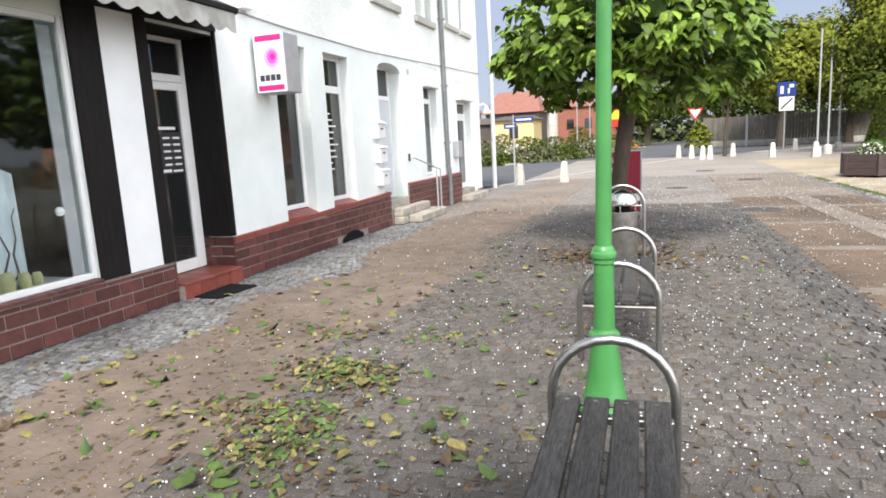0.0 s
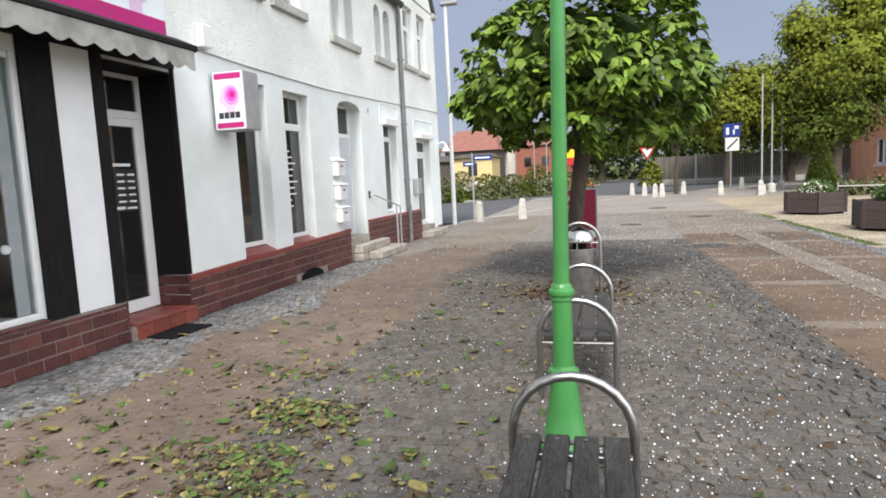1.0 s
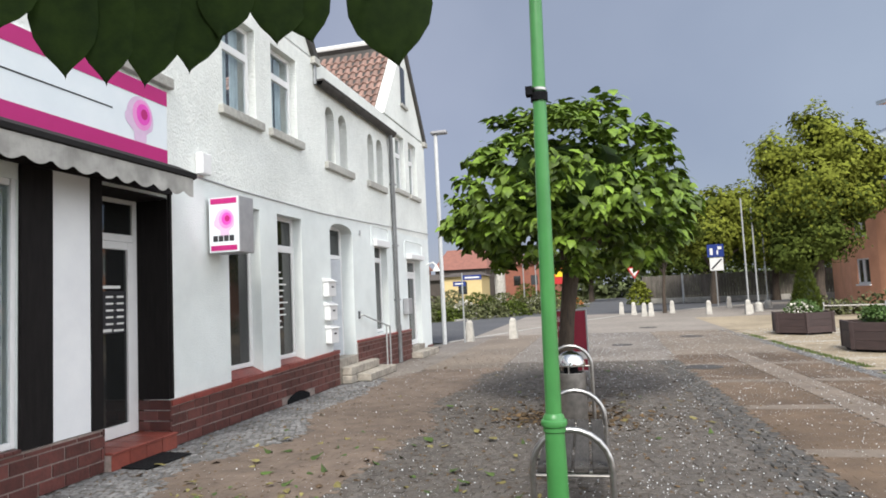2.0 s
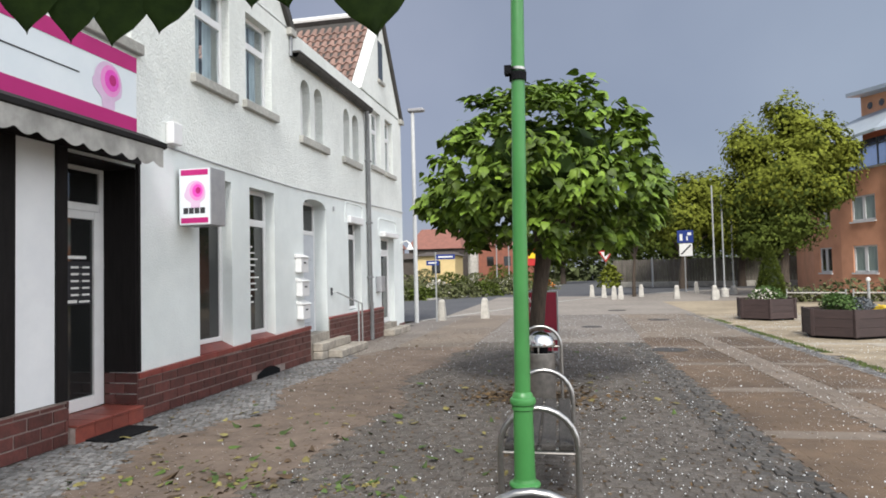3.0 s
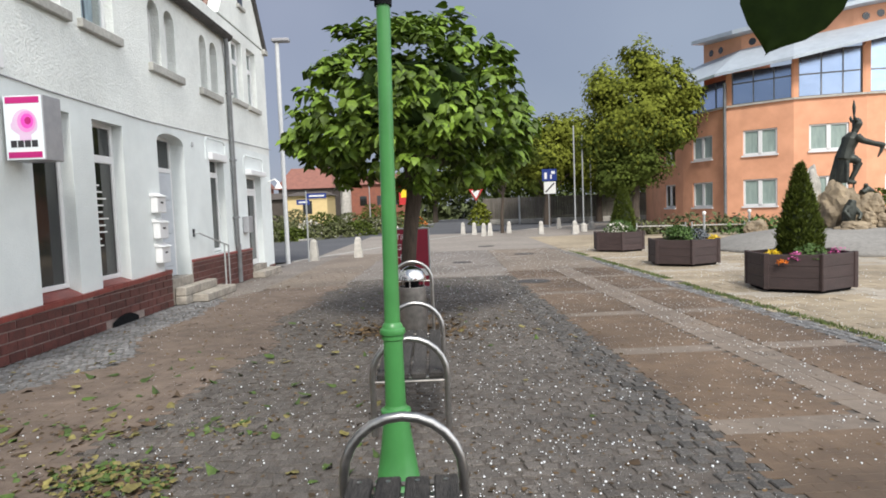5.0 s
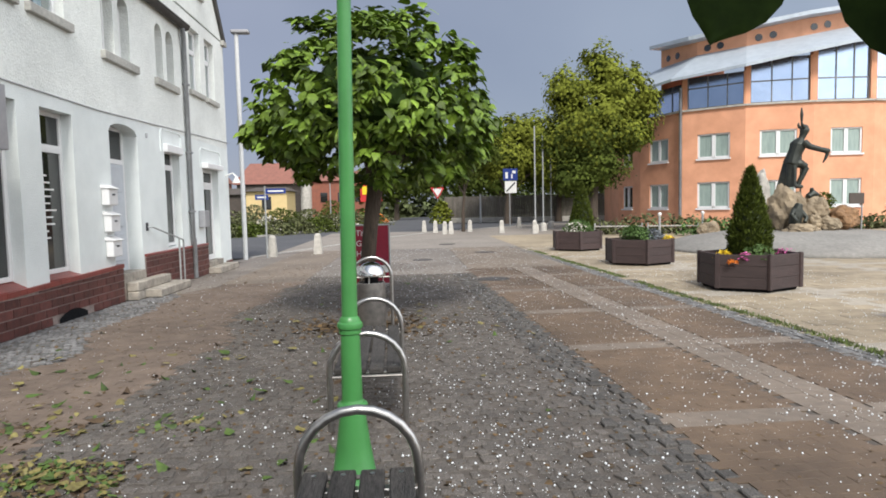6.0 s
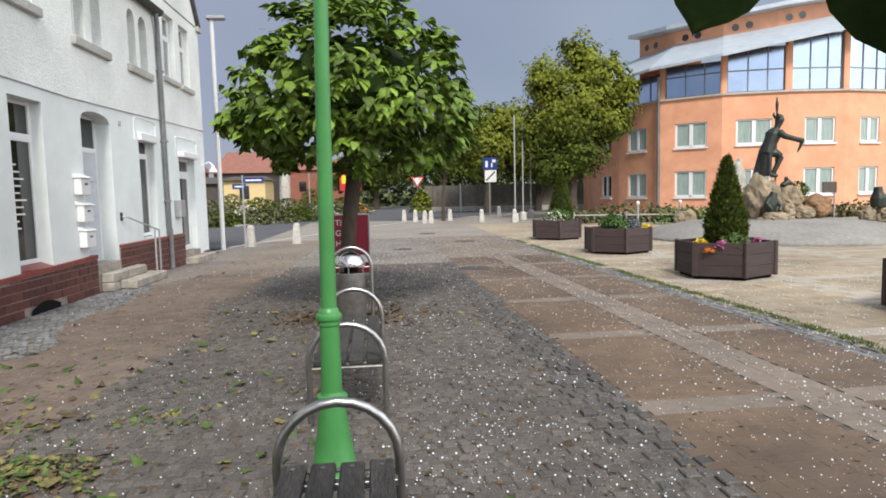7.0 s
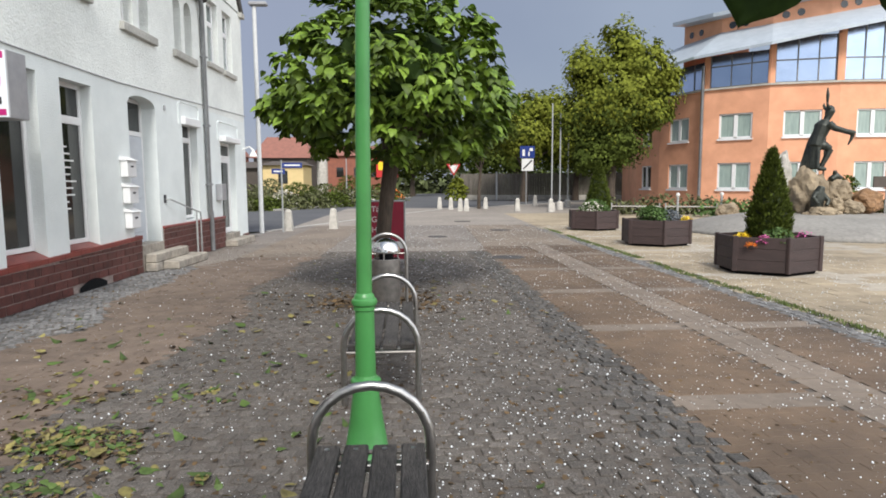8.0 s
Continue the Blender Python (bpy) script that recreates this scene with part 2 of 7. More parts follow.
THUJA = mat("dark_thuja_green", (0.105, 0.135, 0.022), (0.04, 0.056, 0.011), 12, 0.85, spec=0.15, rnd=0.4, island=True)
# darkened thuja green: inner shade put into the colour
THUJA_DEEP = mat("shaded_thuja_green", (0.03, 0.042, 0.011), (0.015, 0.022, 0.006), 12, 0.9)
HERB = mat("flower_bed_green", (0.12, 0.2, 0.05), (0.06, 0.12, 0.03), 12, 0.7, rnd=0.4, island=True, trans=0.15)
GREYHERB = mat("grey_lavender_green", (0.16, 0.18, 0.19), (0.1, 0.11, 0.13), 12, 0.8, rnd=0.3, island=True)
SHRUB = mat("roundabout_shrub_green", (0.125, 0.132, 0.048), (0.06, 0.07, 0.025), 3, 0.8, rnd=0.45, island=True)
YELLOW_FLOWER = mat("yellow_petals", (0.8, 0.6, 0.02), (0.7, 0.45, 0.01), 20, 0.6, rnd=0.2, island=True)
PINK_FLOWER = mat("pink_petals", (0.6, 0.12, 0.35), (0.45, 0.06, 0.22), 20, 0.6, rnd=0.3, island=True)
ORANGE_FLOWER = mat("orange_petals", (0.8, 0.25, 0.02), (0.7, 0.16, 0.01), 20, 0.6, rnd=0.2, island=True)
WHITE_FLOWER = mat("white_petals", (0.75, 0.72, 0.62), (0.6, 0.55, 0.5), 20, 0.7, rnd=0.2, island=True)
FALLEN_GREEN = mat("fallen_green_leaf", (0.08, 0.13, 0.024), (0.034, 0.062, 0.012), 20, 0.6, rnd=0.35)
FALLEN_YELLOW = mat("fallen_yellow_leaf", (0.27, 0.235, 0.075), (0.11, 0.09, 0.03), 20, 0.65, rnd=0.3)
FALLEN_BROWN = mat("fallen_brown_leaf", (0.1, 0.062, 0.032), (0.05, 0.032, 0.017), 20, 0.8, rnd=0.35)
LITTER = mat("brown_leaf_litter", (0.13, 0.08, 0.034), (0.055, 0.036, 0.018), 20, 0.85, rnd=0.5, island=True)
BARK = mat("brown_tree_bark", (0.1, 0.075, 0.055), (0.045, 0.035, 0.028), 9, 0.95, bump=1.0, bscale=25, stretch=(2, 2, 0.4))
PLANTER = mat("dark_brown_recycled_plank", (0.06, 0.036, 0.034), (0.042, 0.027, 0.026), 9, 0.6, bump=0.3, rnd=0.12, stretch=(1, 1, 5), grime=0.2, gscale=3)
JAR = mat("pale_yellow_jar", (0.4, 0.39, 0.19), (0.3, 0.29, 0.13), 6, 0.4)
SOIL = mat("dark_planting_soil", (0.05, 0.035, 0.022), (0.025, 0.018, 0.012), 20, 0.95, bump=0.8)
ORANGE_WALL = mat("orange_render", (0.8, 0.4, 0.245), (0.73, 0.355, 0.21), 1.2, 0.9, bump=0.2, grime=0.12, gscale=0.6)
ROOF_METAL = mat("pale_blue_grey_roof_sheet", (0.47, 0.52, 0.57), (0.38, 0.43, 0.48), 2, 0.5, metal=0.2)
DARK_SOFFIT = mat("dark_roof_soffit", (0.09, 0.06, 0.05), (0.06, 0.045, 0.04), 4, 0.7)
RED_SIGN = mat("dark_red_board", (0.28, 0.012, 0.035), (0.22, 0.01, 0.03), 5, 0.45)
WHITE_PAINT = mat("white_paint", (0.8, 0.8, 0.78), (0.7, 0.7, 0.68), 8, 0.5)
BLUE_SIGN = mat("blue_sign_face", (0.015, 0.04, 0.22), (0.012, 0.035, 0.19), 5, 0.4)
RED_PAINT = mat("red_sign_rim", (0.55, 0.03, 0.03), (0.48, 0.025, 0.025), 5, 0.4)
POLE_GREY = mat("galvanised_pole", (0.42, 0.43, 0.43), (0.33, 0.34, 0.34), 6, 0.5, metal=0.4)
POLE_WHITE = mat("white_lamp_pole", (0.62, 0.63, 0.63), (0.54, 0.55, 0.55), 6, 0.5)
CONCRETE = mat("pale_concrete_bollard", (0.56, 0.53, 0.48), (0.42, 0.4, 0.36), 9, 0.9, bump=0.4, grime=0.2, gscale=3)
FENCE = mat("grey_wood_fence", (0.2, 0.175, 0.15), (0.12, 0.105, 0.09), 4, 0.9, rnd=0.15, stretch=(3, 3, 0.4))
RUSTY_ROCK = mat("rusty_boulder", (0.34, 0.19, 0.09), (0.17, 0.1, 0.055), 4, 0.85, bump=0.8, bscale=9, grime=0.3, gscale=1.5)
ROCK = mat("fountain_boulder", (0.38, 0.3, 0.2), (0.21, 0.165, 0.11), 3, 0.85, bump=0.8, bscale=8, grime=0.35, gscale=1.2)
BRONZE = mat("dark_bronze", (0.06, 0.065, 0.055), (0.03, 0.034, 0.03), 7, 0.45, metal=0.6, bump=0.4, bscale=20)
MOUND = mat("grey_cobble_mound", (0.3, 0.285, 0.26), (0.2, 0.19, 0.175), 9, 0.85, bump=0.7, bscale=14, grime=0.2)
FAR_RED = mat("far_brick_house", (0.3, 0.11, 0.07), (0.22, 0.085, 0.06), 2, 0.9)
FAR_ROOF = mat("far_tile_roof", (0.28, 0.12, 0.09), (0.2, 0.09, 0.07), 2, 0.9)
FAR_DARK = mat("far_dark_timber", (0.1, 0.08, 0.07), (0.07, 0.06, 0.05), 2, 0.9)
YELLOW_WALL = mat("pale_yellow_render", (0.72, 0.55, 0.28), (0.65, 0.49, 0.24), 2, 0.9)
FAR_WOODS = mat("far_woods_green", (0.1, 0.12, 0.045), (0.05, 0.065, 0.025), 0.4, 0.9, rnd=0.4, island=True)
GREEN_GLASS = mat("greenish_blind_pane", (0.34, 0.42, 0.38), (0.24, 0.31, 0.29), 2, 0.15, stretch=(4, 4, 0.6))
IRON = mat("cast_iron_cover", (0.11, 0.1, 0.095), (0.07, 0.065, 0.06), 15, 0.6, metal=0.5, bump=0.5)


# ---- building helpers ----
def empty(name, x, y, z, label="", category="", group="", kind=""):
    ob = new(name)
    ob.location = (x, y, z)
    return tagged(ob, label, category, group, kind)


def root_inverse(parent):
    top = parent
    while top.parent:
        top = top.parent
    return Matrix.Translation(top.location).inverted() if top is parent else Matrix()


def mesh_object(name, me, material, parent=None, label="", smooth=False):
    ob = new(name, me)
    me.materials.append(material)
    if smooth:
        for p in me.polygons:
            p.use_smooth = True
    if parent:
        ob.parent = parent
        ob.matrix_parent_inverse = root_inverse(parent)
    if label:
        ob["label"] = label
    return ob


def part(name, bm, material, parent=None, label="", smooth=False):
    me = bpy.data.meshes.new(name)
    bmesh.ops.recalc_face_normals(bm, faces=bm.faces)
    bm.to_mesh(me)
    bm.free()
    return mesh_object(name, me, material, parent, label, smooth)


def pydata(name, verts, faces, material, parent=None, label="", smooth=False):
    me = bpy.data.meshes.new(name)
    me.from_pydata([tuple(v) for v in verts], [], [tuple(f) for f in faces])
    me.update()
    return mesh_object(name, me, material, parent, label, smooth)


def add_box(bm, x0, x1, y0, y1, z0, z1, bevel=0.0, m=None):
    vs = [bm.verts.new((x, y, z)) for x in (x0, x1) for y in (y0, y1) for z in (z0, z1)]
    fs = [bm.faces.new([vs[i] for i in f]) for f in
          ((0, 1, 3, 2), (4, 6, 7, 5), (0, 4, 5, 1), (2, 3, 7, 6), (0, 2, 6, 4), (1, 5, 7, 3))]
    if bevel:
        edges = list({e for f in fs for e in f.edges})
        got = bmesh.ops.bevel(bm, geom=edges, offset=bevel, segments=1, affect="EDGES")
        vs = list({v for f in got["faces"] for v in f.verts} | {v for v in vs if v.is_valid})
    if m:
        bmesh.ops.transform(bm, matrix=m, verts=[v for v in vs if v.is_valid])
    return vs


def box(name, x0, x1, y0, y1, z0, z1, material, parent=None, label="", bevel=0.0):
    bm = bmesh.new()
    add_box(bm, x0, x1, y0, y1, z0, z1, bevel)
    return part(name, bm, material, parent, label)


def add_lathe(bm, profile, cx, cy, seg=20, cap=True):
    """Rings of (radius, z) turned round a vertical axis."""
    rings = [[bm.verts.new((cx + r * math.cos(2 * math.pi * k / seg), cy + r * math.sin(2 * math.pi * k / seg), z))
              for k in range(seg)] for r, z in profile]
    for a, b in zip(rings, rings[1:]):
        for k in range(seg):
            bm.faces.new((a[k], a[(k + 1) % seg], b[(k + 1) % seg], b[k]))
    if cap:
        bm.faces.new(rings[0][::-1])
        bm.faces.new(rings[-1])


def lathe(name, profile, cx, cy, material, parent=None, label="", seg=20):
    bm = bmesh.new()
    add_lathe(bm, profile, cx, cy, seg)
    ob = part(name, bm, material, parent, label)
    for p in ob.data.polygons:
        p.use_smooth = len(p.vertices) == 4
    ob.data.set_sharp_from_angle(angle=radians(32))
    return ob


def add_tube(bm, points, radii, seg=10, cap=True):
    pts = [Vector(p) for p in points]
    radii = radii if hasattr(radii, "__len__") else [radii] * len(pts)
    side, rings = None, []
    for i, p in enumerate(pts):
        d = (pts[min(i + 1, len(pts) - 1)] - pts[max(i - 1, 0)]).normalized()
        if side is None:
            side = d.cross(Vector((0, 0, 1)) if abs(d.z) < 0.9 else Vector((1, 0, 0))).normalized()
        side = (side - d * side.dot(d)).normalized()
        up = d.cross(side)
        rings.append([bm.verts.new(p + radii[i] * (math.cos(a) * side + math.sin(a) * up))
                      for a in (2 * math.pi * k / seg for k in range(seg))])
    for a, b in zip(rings, rings[1:]):
        for k in range(seg):
            bm.faces.new((a[k], a[(k + 1) % seg], b[(k + 1) % seg], b[k]))
    if cap:
        bm.faces.new(rings[0][::-1])
        bm.faces.new(rings[-1])


def tube(name, points, radii, material, parent=None, label="", seg=10):
    bm = bmesh.new()
    add_tube(bm, points, radii, seg)
    ob = part(name, bm, material, parent, label)
    for p in ob.data.polygons:
        p.use_smooth = len(p.vertices) == 4
    ob.data.set_sharp_from_angle(angle=radians(32))
    return ob


def wall_mesh(name, a, b, z0, z1, thick, openings, material, parent, label=""):
    """A wall from a to b (plan points) whose front faces the right-hand side of a to b; openings (s0, s1, z0, z1) go through it."""
    a, b = Vector((*a, 0)), Vector((*b, 0))
    length, d = (b - a).length, (b - a).normalized()
    back = Vector((-d.y, d.x, 0)) * thick
    ss = sorted({0.0, length, *(v for o in openings for v in o[:2])})
    zs = sorted({z0, z1, *(v for o in openings for v in o[2:])})
    solid = {}
    for i in range(len(ss) - 1):
        for j in range(len(zs) - 1):
            ms, mz = (ss[i] + ss[i + 1]) / 2, (zs[j] + zs[j + 1]) / 2
            solid[i, j] = not any(o[0] < ms < o[1] and o[2] < mz < o[3] for o in openings)
    bm = bmesh.new()
    cache = {}

    def v(i, j, k):
        if (i, j, k) not in cache:
            cache[i, j, k] = bm.verts.new(a + d * ss[i] + Vector((0, 0, zs[j])) + back * k)
        return cache[i, j, k]

    for (i, j), s in solid.items():
        if not s:
            continue
        bm.faces.new((v(i, j, 0), v(i + 1, j, 0), v(i + 1, j + 1, 0), v(i, j + 1, 0)))
        bm.faces.new((v(i, j, 1), v(i, j + 1, 1), v(i + 1, j + 1, 1), v(i + 1, j, 1)))
        for di, dj, p, q in ((-1, 0, (i, j), (i, j + 1)), (1, 0, (i + 1, j), (i + 1, j + 1)), (0, -1, (i, j), (i + 1, j)), (0, 1, (i, j + 1), (i + 1, j + 1))):
            if not solid.get((i + di, j + dj), False):
                bm.faces.new((v(*p, 0), v(*q, 0), v(*q, 1), v(*p, 1)))
    return part(name, bm, material, parent, label)


def scatter_mesh(template, faces, places):
    """Copies of a small mesh: template n x 3, places as a list of 4 x 4 arrays."""
    t = np.c_[np.array(template, float), np.ones(len(template))]
    verts = np.concatenate([(t @ np.array(m).T)[:, :3] for m in places])
    f = np.concatenate([np.array(faces) + k * len(template) for k in range(len(places))])
    return verts, f.tolist()


def block_pieces(cx, cy, lx, ly, top, depth=0.03, inset=0.008, turn=None):
    """Many flat stones, bevelled at the top, as one set of vertices and faces."""
    n = len(cx)
    turn = np.zeros(n) if turn is None else turn
    sx, sy = np.array([-1, 1, 1, -1]) / 2, np.array([-1, -1, 1, 1]) / 2
    out = []
    for inn, zz in ((0.0, top - depth), (0.0, top - inset * 0.8), (inset, top)):
        px, py = sx[None] * (lx - 2 * inn)[:, None], sy[None] * (ly - 2 * inn)[:, None]
        c, s = np.cos(turn)[:, None], np.sin(turn)[:, None]
        out.append(np.stack([cx[:, None] + c * px - s * py, cy[:, None] + s * px + c * py, np.repeat(zz[:, None], 4, 1)], -1))
    verts = np.concatenate(out, 1).reshape(-1, 3)
    base = np.array([[8, 9, 10, 11], [4, 5, 9, 8], [5, 6, 10, 9], [6, 7, 11, 10], [7, 4, 8, 11],
                     [0, 1, 5, 4], [1, 2, 6, 5], [2, 3, 7, 6], [3, 0, 4, 7]])
    return verts, (base[None] + 12 * np.arange(n)[:, None, None]).reshape(-1, 4).tolist()


def letters(name, text, size, m, material, parent):
    """Raised lettering in the built-in font, as a mesh in the pose m."""
    cu = bpy.data.curves.new(name, "FONT")
    cu.body, cu.size, cu.extrude = text, size, 0.002
    tmp = bpy.data.objects.new(name, cu)
    scene.collection.objects.link(tmp)
    me = bpy.data.meshes.new_from_object(tmp.evaluated_get(bpy.context.evaluated_depsgraph_get()))
    bpy.data.objects.remove(tmp)
    me.transform(m)
    return mesh_object(name, me, material, parent)


def leaf_template(n=5, droop=0.35, fold=0.18):
    """A heart-shaped leaf, 1 long along +y from its stalk, in two folded halves."""
    widths = [0.18, 0.42, 0.43, 0.3, 0.13, 0.0]
    ys = [-0.06, 0.1, 0.32, 0.58, 0.82, 1.0]
    verts, faces = [], []
    for w, y in zip(widths, ys):
        z = -droop * max(y, 0) ** 2
        verts += [(-w, y, z - fold * w * 0.6), (0, y + (0.08 if y < 0 else 0), z), (w, y, z - fold * w * 0.6)]
    for k in range(5):
        a, b = 3 * k, 3 * k + 3
        faces += [(a, a + 1, b + 1, b), (a + 1, a + 2, b + 2, b + 1)]
    return verts, faces


LEAF_V, LEAF_F = leaf_template()


# ---- ground ----
WALL_X = -5.24
ground = pydata("ground", [(-600, -300, -0.05), (600, -300, -0.05), (600, 900, -0.05), (-600, 900, -0.05)], [(0, 1, 2, 3)], EARTH)
tagged(ground, "open ground with dry grass reaching the horizon", "ground", kind="structure")


def sheet(name, x0, x1, y0, y1, z, material, label):
    ob = box(name, x0, x1, y0, y1, z - 0.03, z, material)
    return tagged(ob, label, "paving", kind="structure")


bed = sheet("pavement", -5.3, 4.7, -6, 24.0, -0.008, JOINT, "sandy joint bed under the stone paving of the street")
plaza = sheet("pavement_plaza", 4.7, 40, -6, 33, -0.012, JOINT, "sandy bed under the slabs of the square")
far_pave = sheet("pavement_far", -5.0, 9.0, 24.0, 41, -0.004, FAR_PAVING, "pale worn paving towards the crossing")


def stones(name, pieces, material, single, owner, near, label, one_name, inset=0.008):
    """Joined stones, with those nearest the bench as objects of their own on one mesh."""
    cx, cy, lx, ly, top, turn = pieces
    order = np.argsort(np.hypot(cx - 0.0, cy - 4.2))
    first, rest = order[:near], order[near:]
    v, f = block_pieces(*(p[rest] for p in (cx, cy, lx, ly, top)), turn=turn[rest], inset=inset)
    ob = tagged(pydata(name, v, f, material, owner, label), kind="stuff")
    if near:
        v, f = block_pieces(np.zeros(1), np.zeros(1), np.array([lx.mean()]), np.array([ly.mean()]), np.zeros(1), inset=inset)
        me = bpy.data.meshes.new(one_name)
        me.from_pydata([tuple(p) for p in v], [], f)
        me.materials.append(single)
        for i in first:
            ob = new(one_name, me)
            ob.matrix_basis = Matrix.LocRotScale((cx[i], cy[i], top[i]), Euler((0, 0, turn[i])), (lx[i] / lx.mean(), ly[i] / ly.mean(), 1))
            ob.parent = owner


def grid(x0, x1, y0, y1, px, py, rng, stagger=0.5, gap=0.008, jit=0.004, lift=0.003, turn=0.02):
    xs, ys = np.arange(x0 + px / 2, x1 - px * 0.45, px), np.arange(y0 + py / 2, y1 - py * 0.45, py)
    gx, gy = np.meshgrid(xs, ys)
    gx[1::2] += px * stagger * 0.5
    gx[::2] -= px * stagger * 0.5
    n = gx.size
    return [gx.ravel() + rng.normal(0, jit, n), gy.ravel() + rng.normal(0, jit, n), px - gap - np.abs(rng.normal(0, jit, n)),
            py - gap - np.abs(rng.normal(0, jit, n)), rng.normal(0, lift, n), rng.normal(0, turn, n)]


rng = np.random.default_rng(4)
def swing(pieces, pivot=1.86):
    """The lane bears a little to the left of the house front: turn its courses about the edge of the setts."""
    x, y = pieces[0].copy(), pieces[1].copy()
    pieces[0], pieces[1] = x - 0.036 * (y - 4.0), y + 0.036 * (x - pivot)
    pieces[5] = pieces[5] + 0.036
    return pieces


setts = grid(-2.95, 2.1, -2.4, 15.0, 0.102, 0.102, rng, gap=0.006, jit=0.012, lift=0.004, turn=0.2)
setts[0] += 0.03 * np.sin(setts[1] * 1.7)
seam = lambda y: -2.38 + np.array([0.55 * noise.noise((v * 0.55, 1.7, 0.0)) + 0.16 * noise.noise((v * 2.3, 0.0, 4.0)) for v in y])
inside = (setts[0] < 1.38 - 0.036 * (setts[1] - 4.0)) & (setts[0] > seam(setts[1]))
stones("granite_setts", [p[inside] for p in setts], SETT, SETT_ONE, bed, 300, "small grey granite setts laid in rows", "sett", 0.006)
edge_setts = swing(grid(1.42, 1.88, -2.4, 15.0, 0.115, 0.13, rng, stagger=0.4, gap=0.016, jit=0.008, lift=0.007, turn=0.09))
edge_setts[4] += 0.004
stones("edge_setts", edge_setts, EDGE_SETT, EDGE_SETT_ONE, bed, 60, "larger dark granite setts edging the lane", "edge_sett")
mosaic = grid(-5.22, -3.85, -2.4, 12.6, 0.08, 0.08, rng, gap=0.007, jit=0.008, lift=0.003, turn=0.25)
border = lambda y: -4.2 + np.array([0.5 * noise.noise((v * 0.6, 7.7, 0.0)) + 0.14 * noise.noise((v * 2.6, 0.0, 9.0)) for v in y])
mosaic = [p[mosaic[0] < border(mosaic[1])] for p in mosaic]
stones("mosaic_stones", mosaic, MOSAIC, MOSAIC, bed, 0, "pale grey mosaic stones along the house", "mosaic_stone")
brown = grid(-4.55, -1.85, -2.4, 14.0, 0.2, 0.1, rng, gap=0.002, jit=0.0012, lift=0.0007, turn=0.006)
brown = [p[(brown[0] < seam(brown[1])) & (brown[0] > border(brown[1]))] for p in brown]
stones("brown_pavers", brown, BROWN_PAVER, BROWN_PAVER, bed, 240, "sandy brown pavers of the footway", "brown_paver", 0.002)


def lane(x0, x1):
    return grid(x0, x1, -2.4, 16.0, 0.2, 0.1, rng, stagger=0.5, gap=0.001, jit=0.0005, lift=0.0003, turn=0.002)


def cross_band(pieces):
    return np.abs((pieces[1] - 4.44 + 1.2) % 2.4 - 1.2) < 0.17


band = grid(3.08, 3.56, -2.4, 16.0, 0.24, 0.12, rng, stagger=0, gap=0.003, jit=0.001, lift=0.0008, turn=0.004)
right = [np.concatenate(c) for c in zip(lane(1.86, 3.06), lane(3.54, 4.54))]
band[4] += 0.0015
is_band = cross_band(right)
stones("ochre_pavers", swing([p[~is_band] for p in right]), OCHRE_PAVER, OCHRE_PAVER, bed, 240, "ochre brown pavers with damp patches", "ochre_paver", 0.0012)
stones("light_pavers", swing([np.concatenate((p[is_band], q)) for p, q in zip(right, band)]), LIGHT_PAVER, LIGHT_PAVER, bed, 120, "light grey paver bands crossing the lane", "light_paver", 0.0015)
slabs = swing(grid(4.93, 15.0, -2.4, 24.0, 0.5, 0.33, rng, gap=0.006, jit=0.002, lift=0.0015, turn=0.004))
slab_band = (np.abs((slabs[0] - 6.9 + 1.75) % 3.5 - 1.75) < 0.26) | (np.abs((slabs[1] - 6.6 + 2.0) % 4.0 - 2.0) < 0.18)
stones("tan_slabs", [p[~slab_band] for p in slabs], TAN_SLAB, TAN_SLAB_ONE, plaza, 240, "pale tan slabs of the square", "tan_slab", 0.004)
stones("light_slabs", [p[slab_band] for p in slabs], PALE_SLAB, PALE_SLAB, plaza, 90, "light grey slab bands of the square", "light_slab", 0.004)
kerb_stones = swing(grid(4.55, 4.89, -2.4, 24.0, 0.11, 0.12, rng, stagger=0, gap=0.016, jit=0.006, lift=0.004, turn=0.08))
stones("channel_stones", kerb_stones, MOSAIC, MOSAIC, bed, 0, "small channel stones beside the square", "channel_stone")

# the parts of the paving too far off to be picked apart
for nm, x0, x1, y0, m, lb in (("pavement_setts", -2.35, 1.5, 15.0, MID_PAVING, "grey setts further along the lane"),
                              ("pavement_mosaic", -5.24, -4.14, 12.6, MID_PAVING, "grey mosaic paving further along the house"),
                              ("pavement_brown", -4.14, -2.36, 14.0, MID_OCHRE, "brown footway further along the house"),
                              ("pavement_ochre", 1.51, 4.15, 15.8, MID_OCHRE, "ochre lane paving further along")):
    sheet(nm, x0, x1, y0, 24.2, -0.001, m, lb)
for nm, x0, x1, m, lb in (("pavement_setts_back", -2.35, 1.9, SETT, "grey setts behind the bench"), ("pavement_mosaic_back", -5.24, -4.14, MOSAIC, "grey mosaic paving along the shop"),
                          ("pavement_brown_back", -4.14, -2.36, BROWN_PAVER, "brown footway along the shop"), ("pavement_ochre_back", 1.91, 4.35, OCHRE_PAVER, "ochre lane paving behind the bench"),
                          ("pavement_square_back", 5.1, 15.0, TAN_SLAB, "pale paving at the near end of the square")):
    sheet(nm, x0, x1, -6, -2.42, -0.001, m, lb)
sheet("pavement_square", 4.2, 40, 24.0, 33, -0.001, TAN_SLAB, "pale paving at the back of the square")
sheet("pavement_square_side", 15.0, 40, -6, 24.0, -0.003, TAN_SLAB, "pale paving at the side of the square")

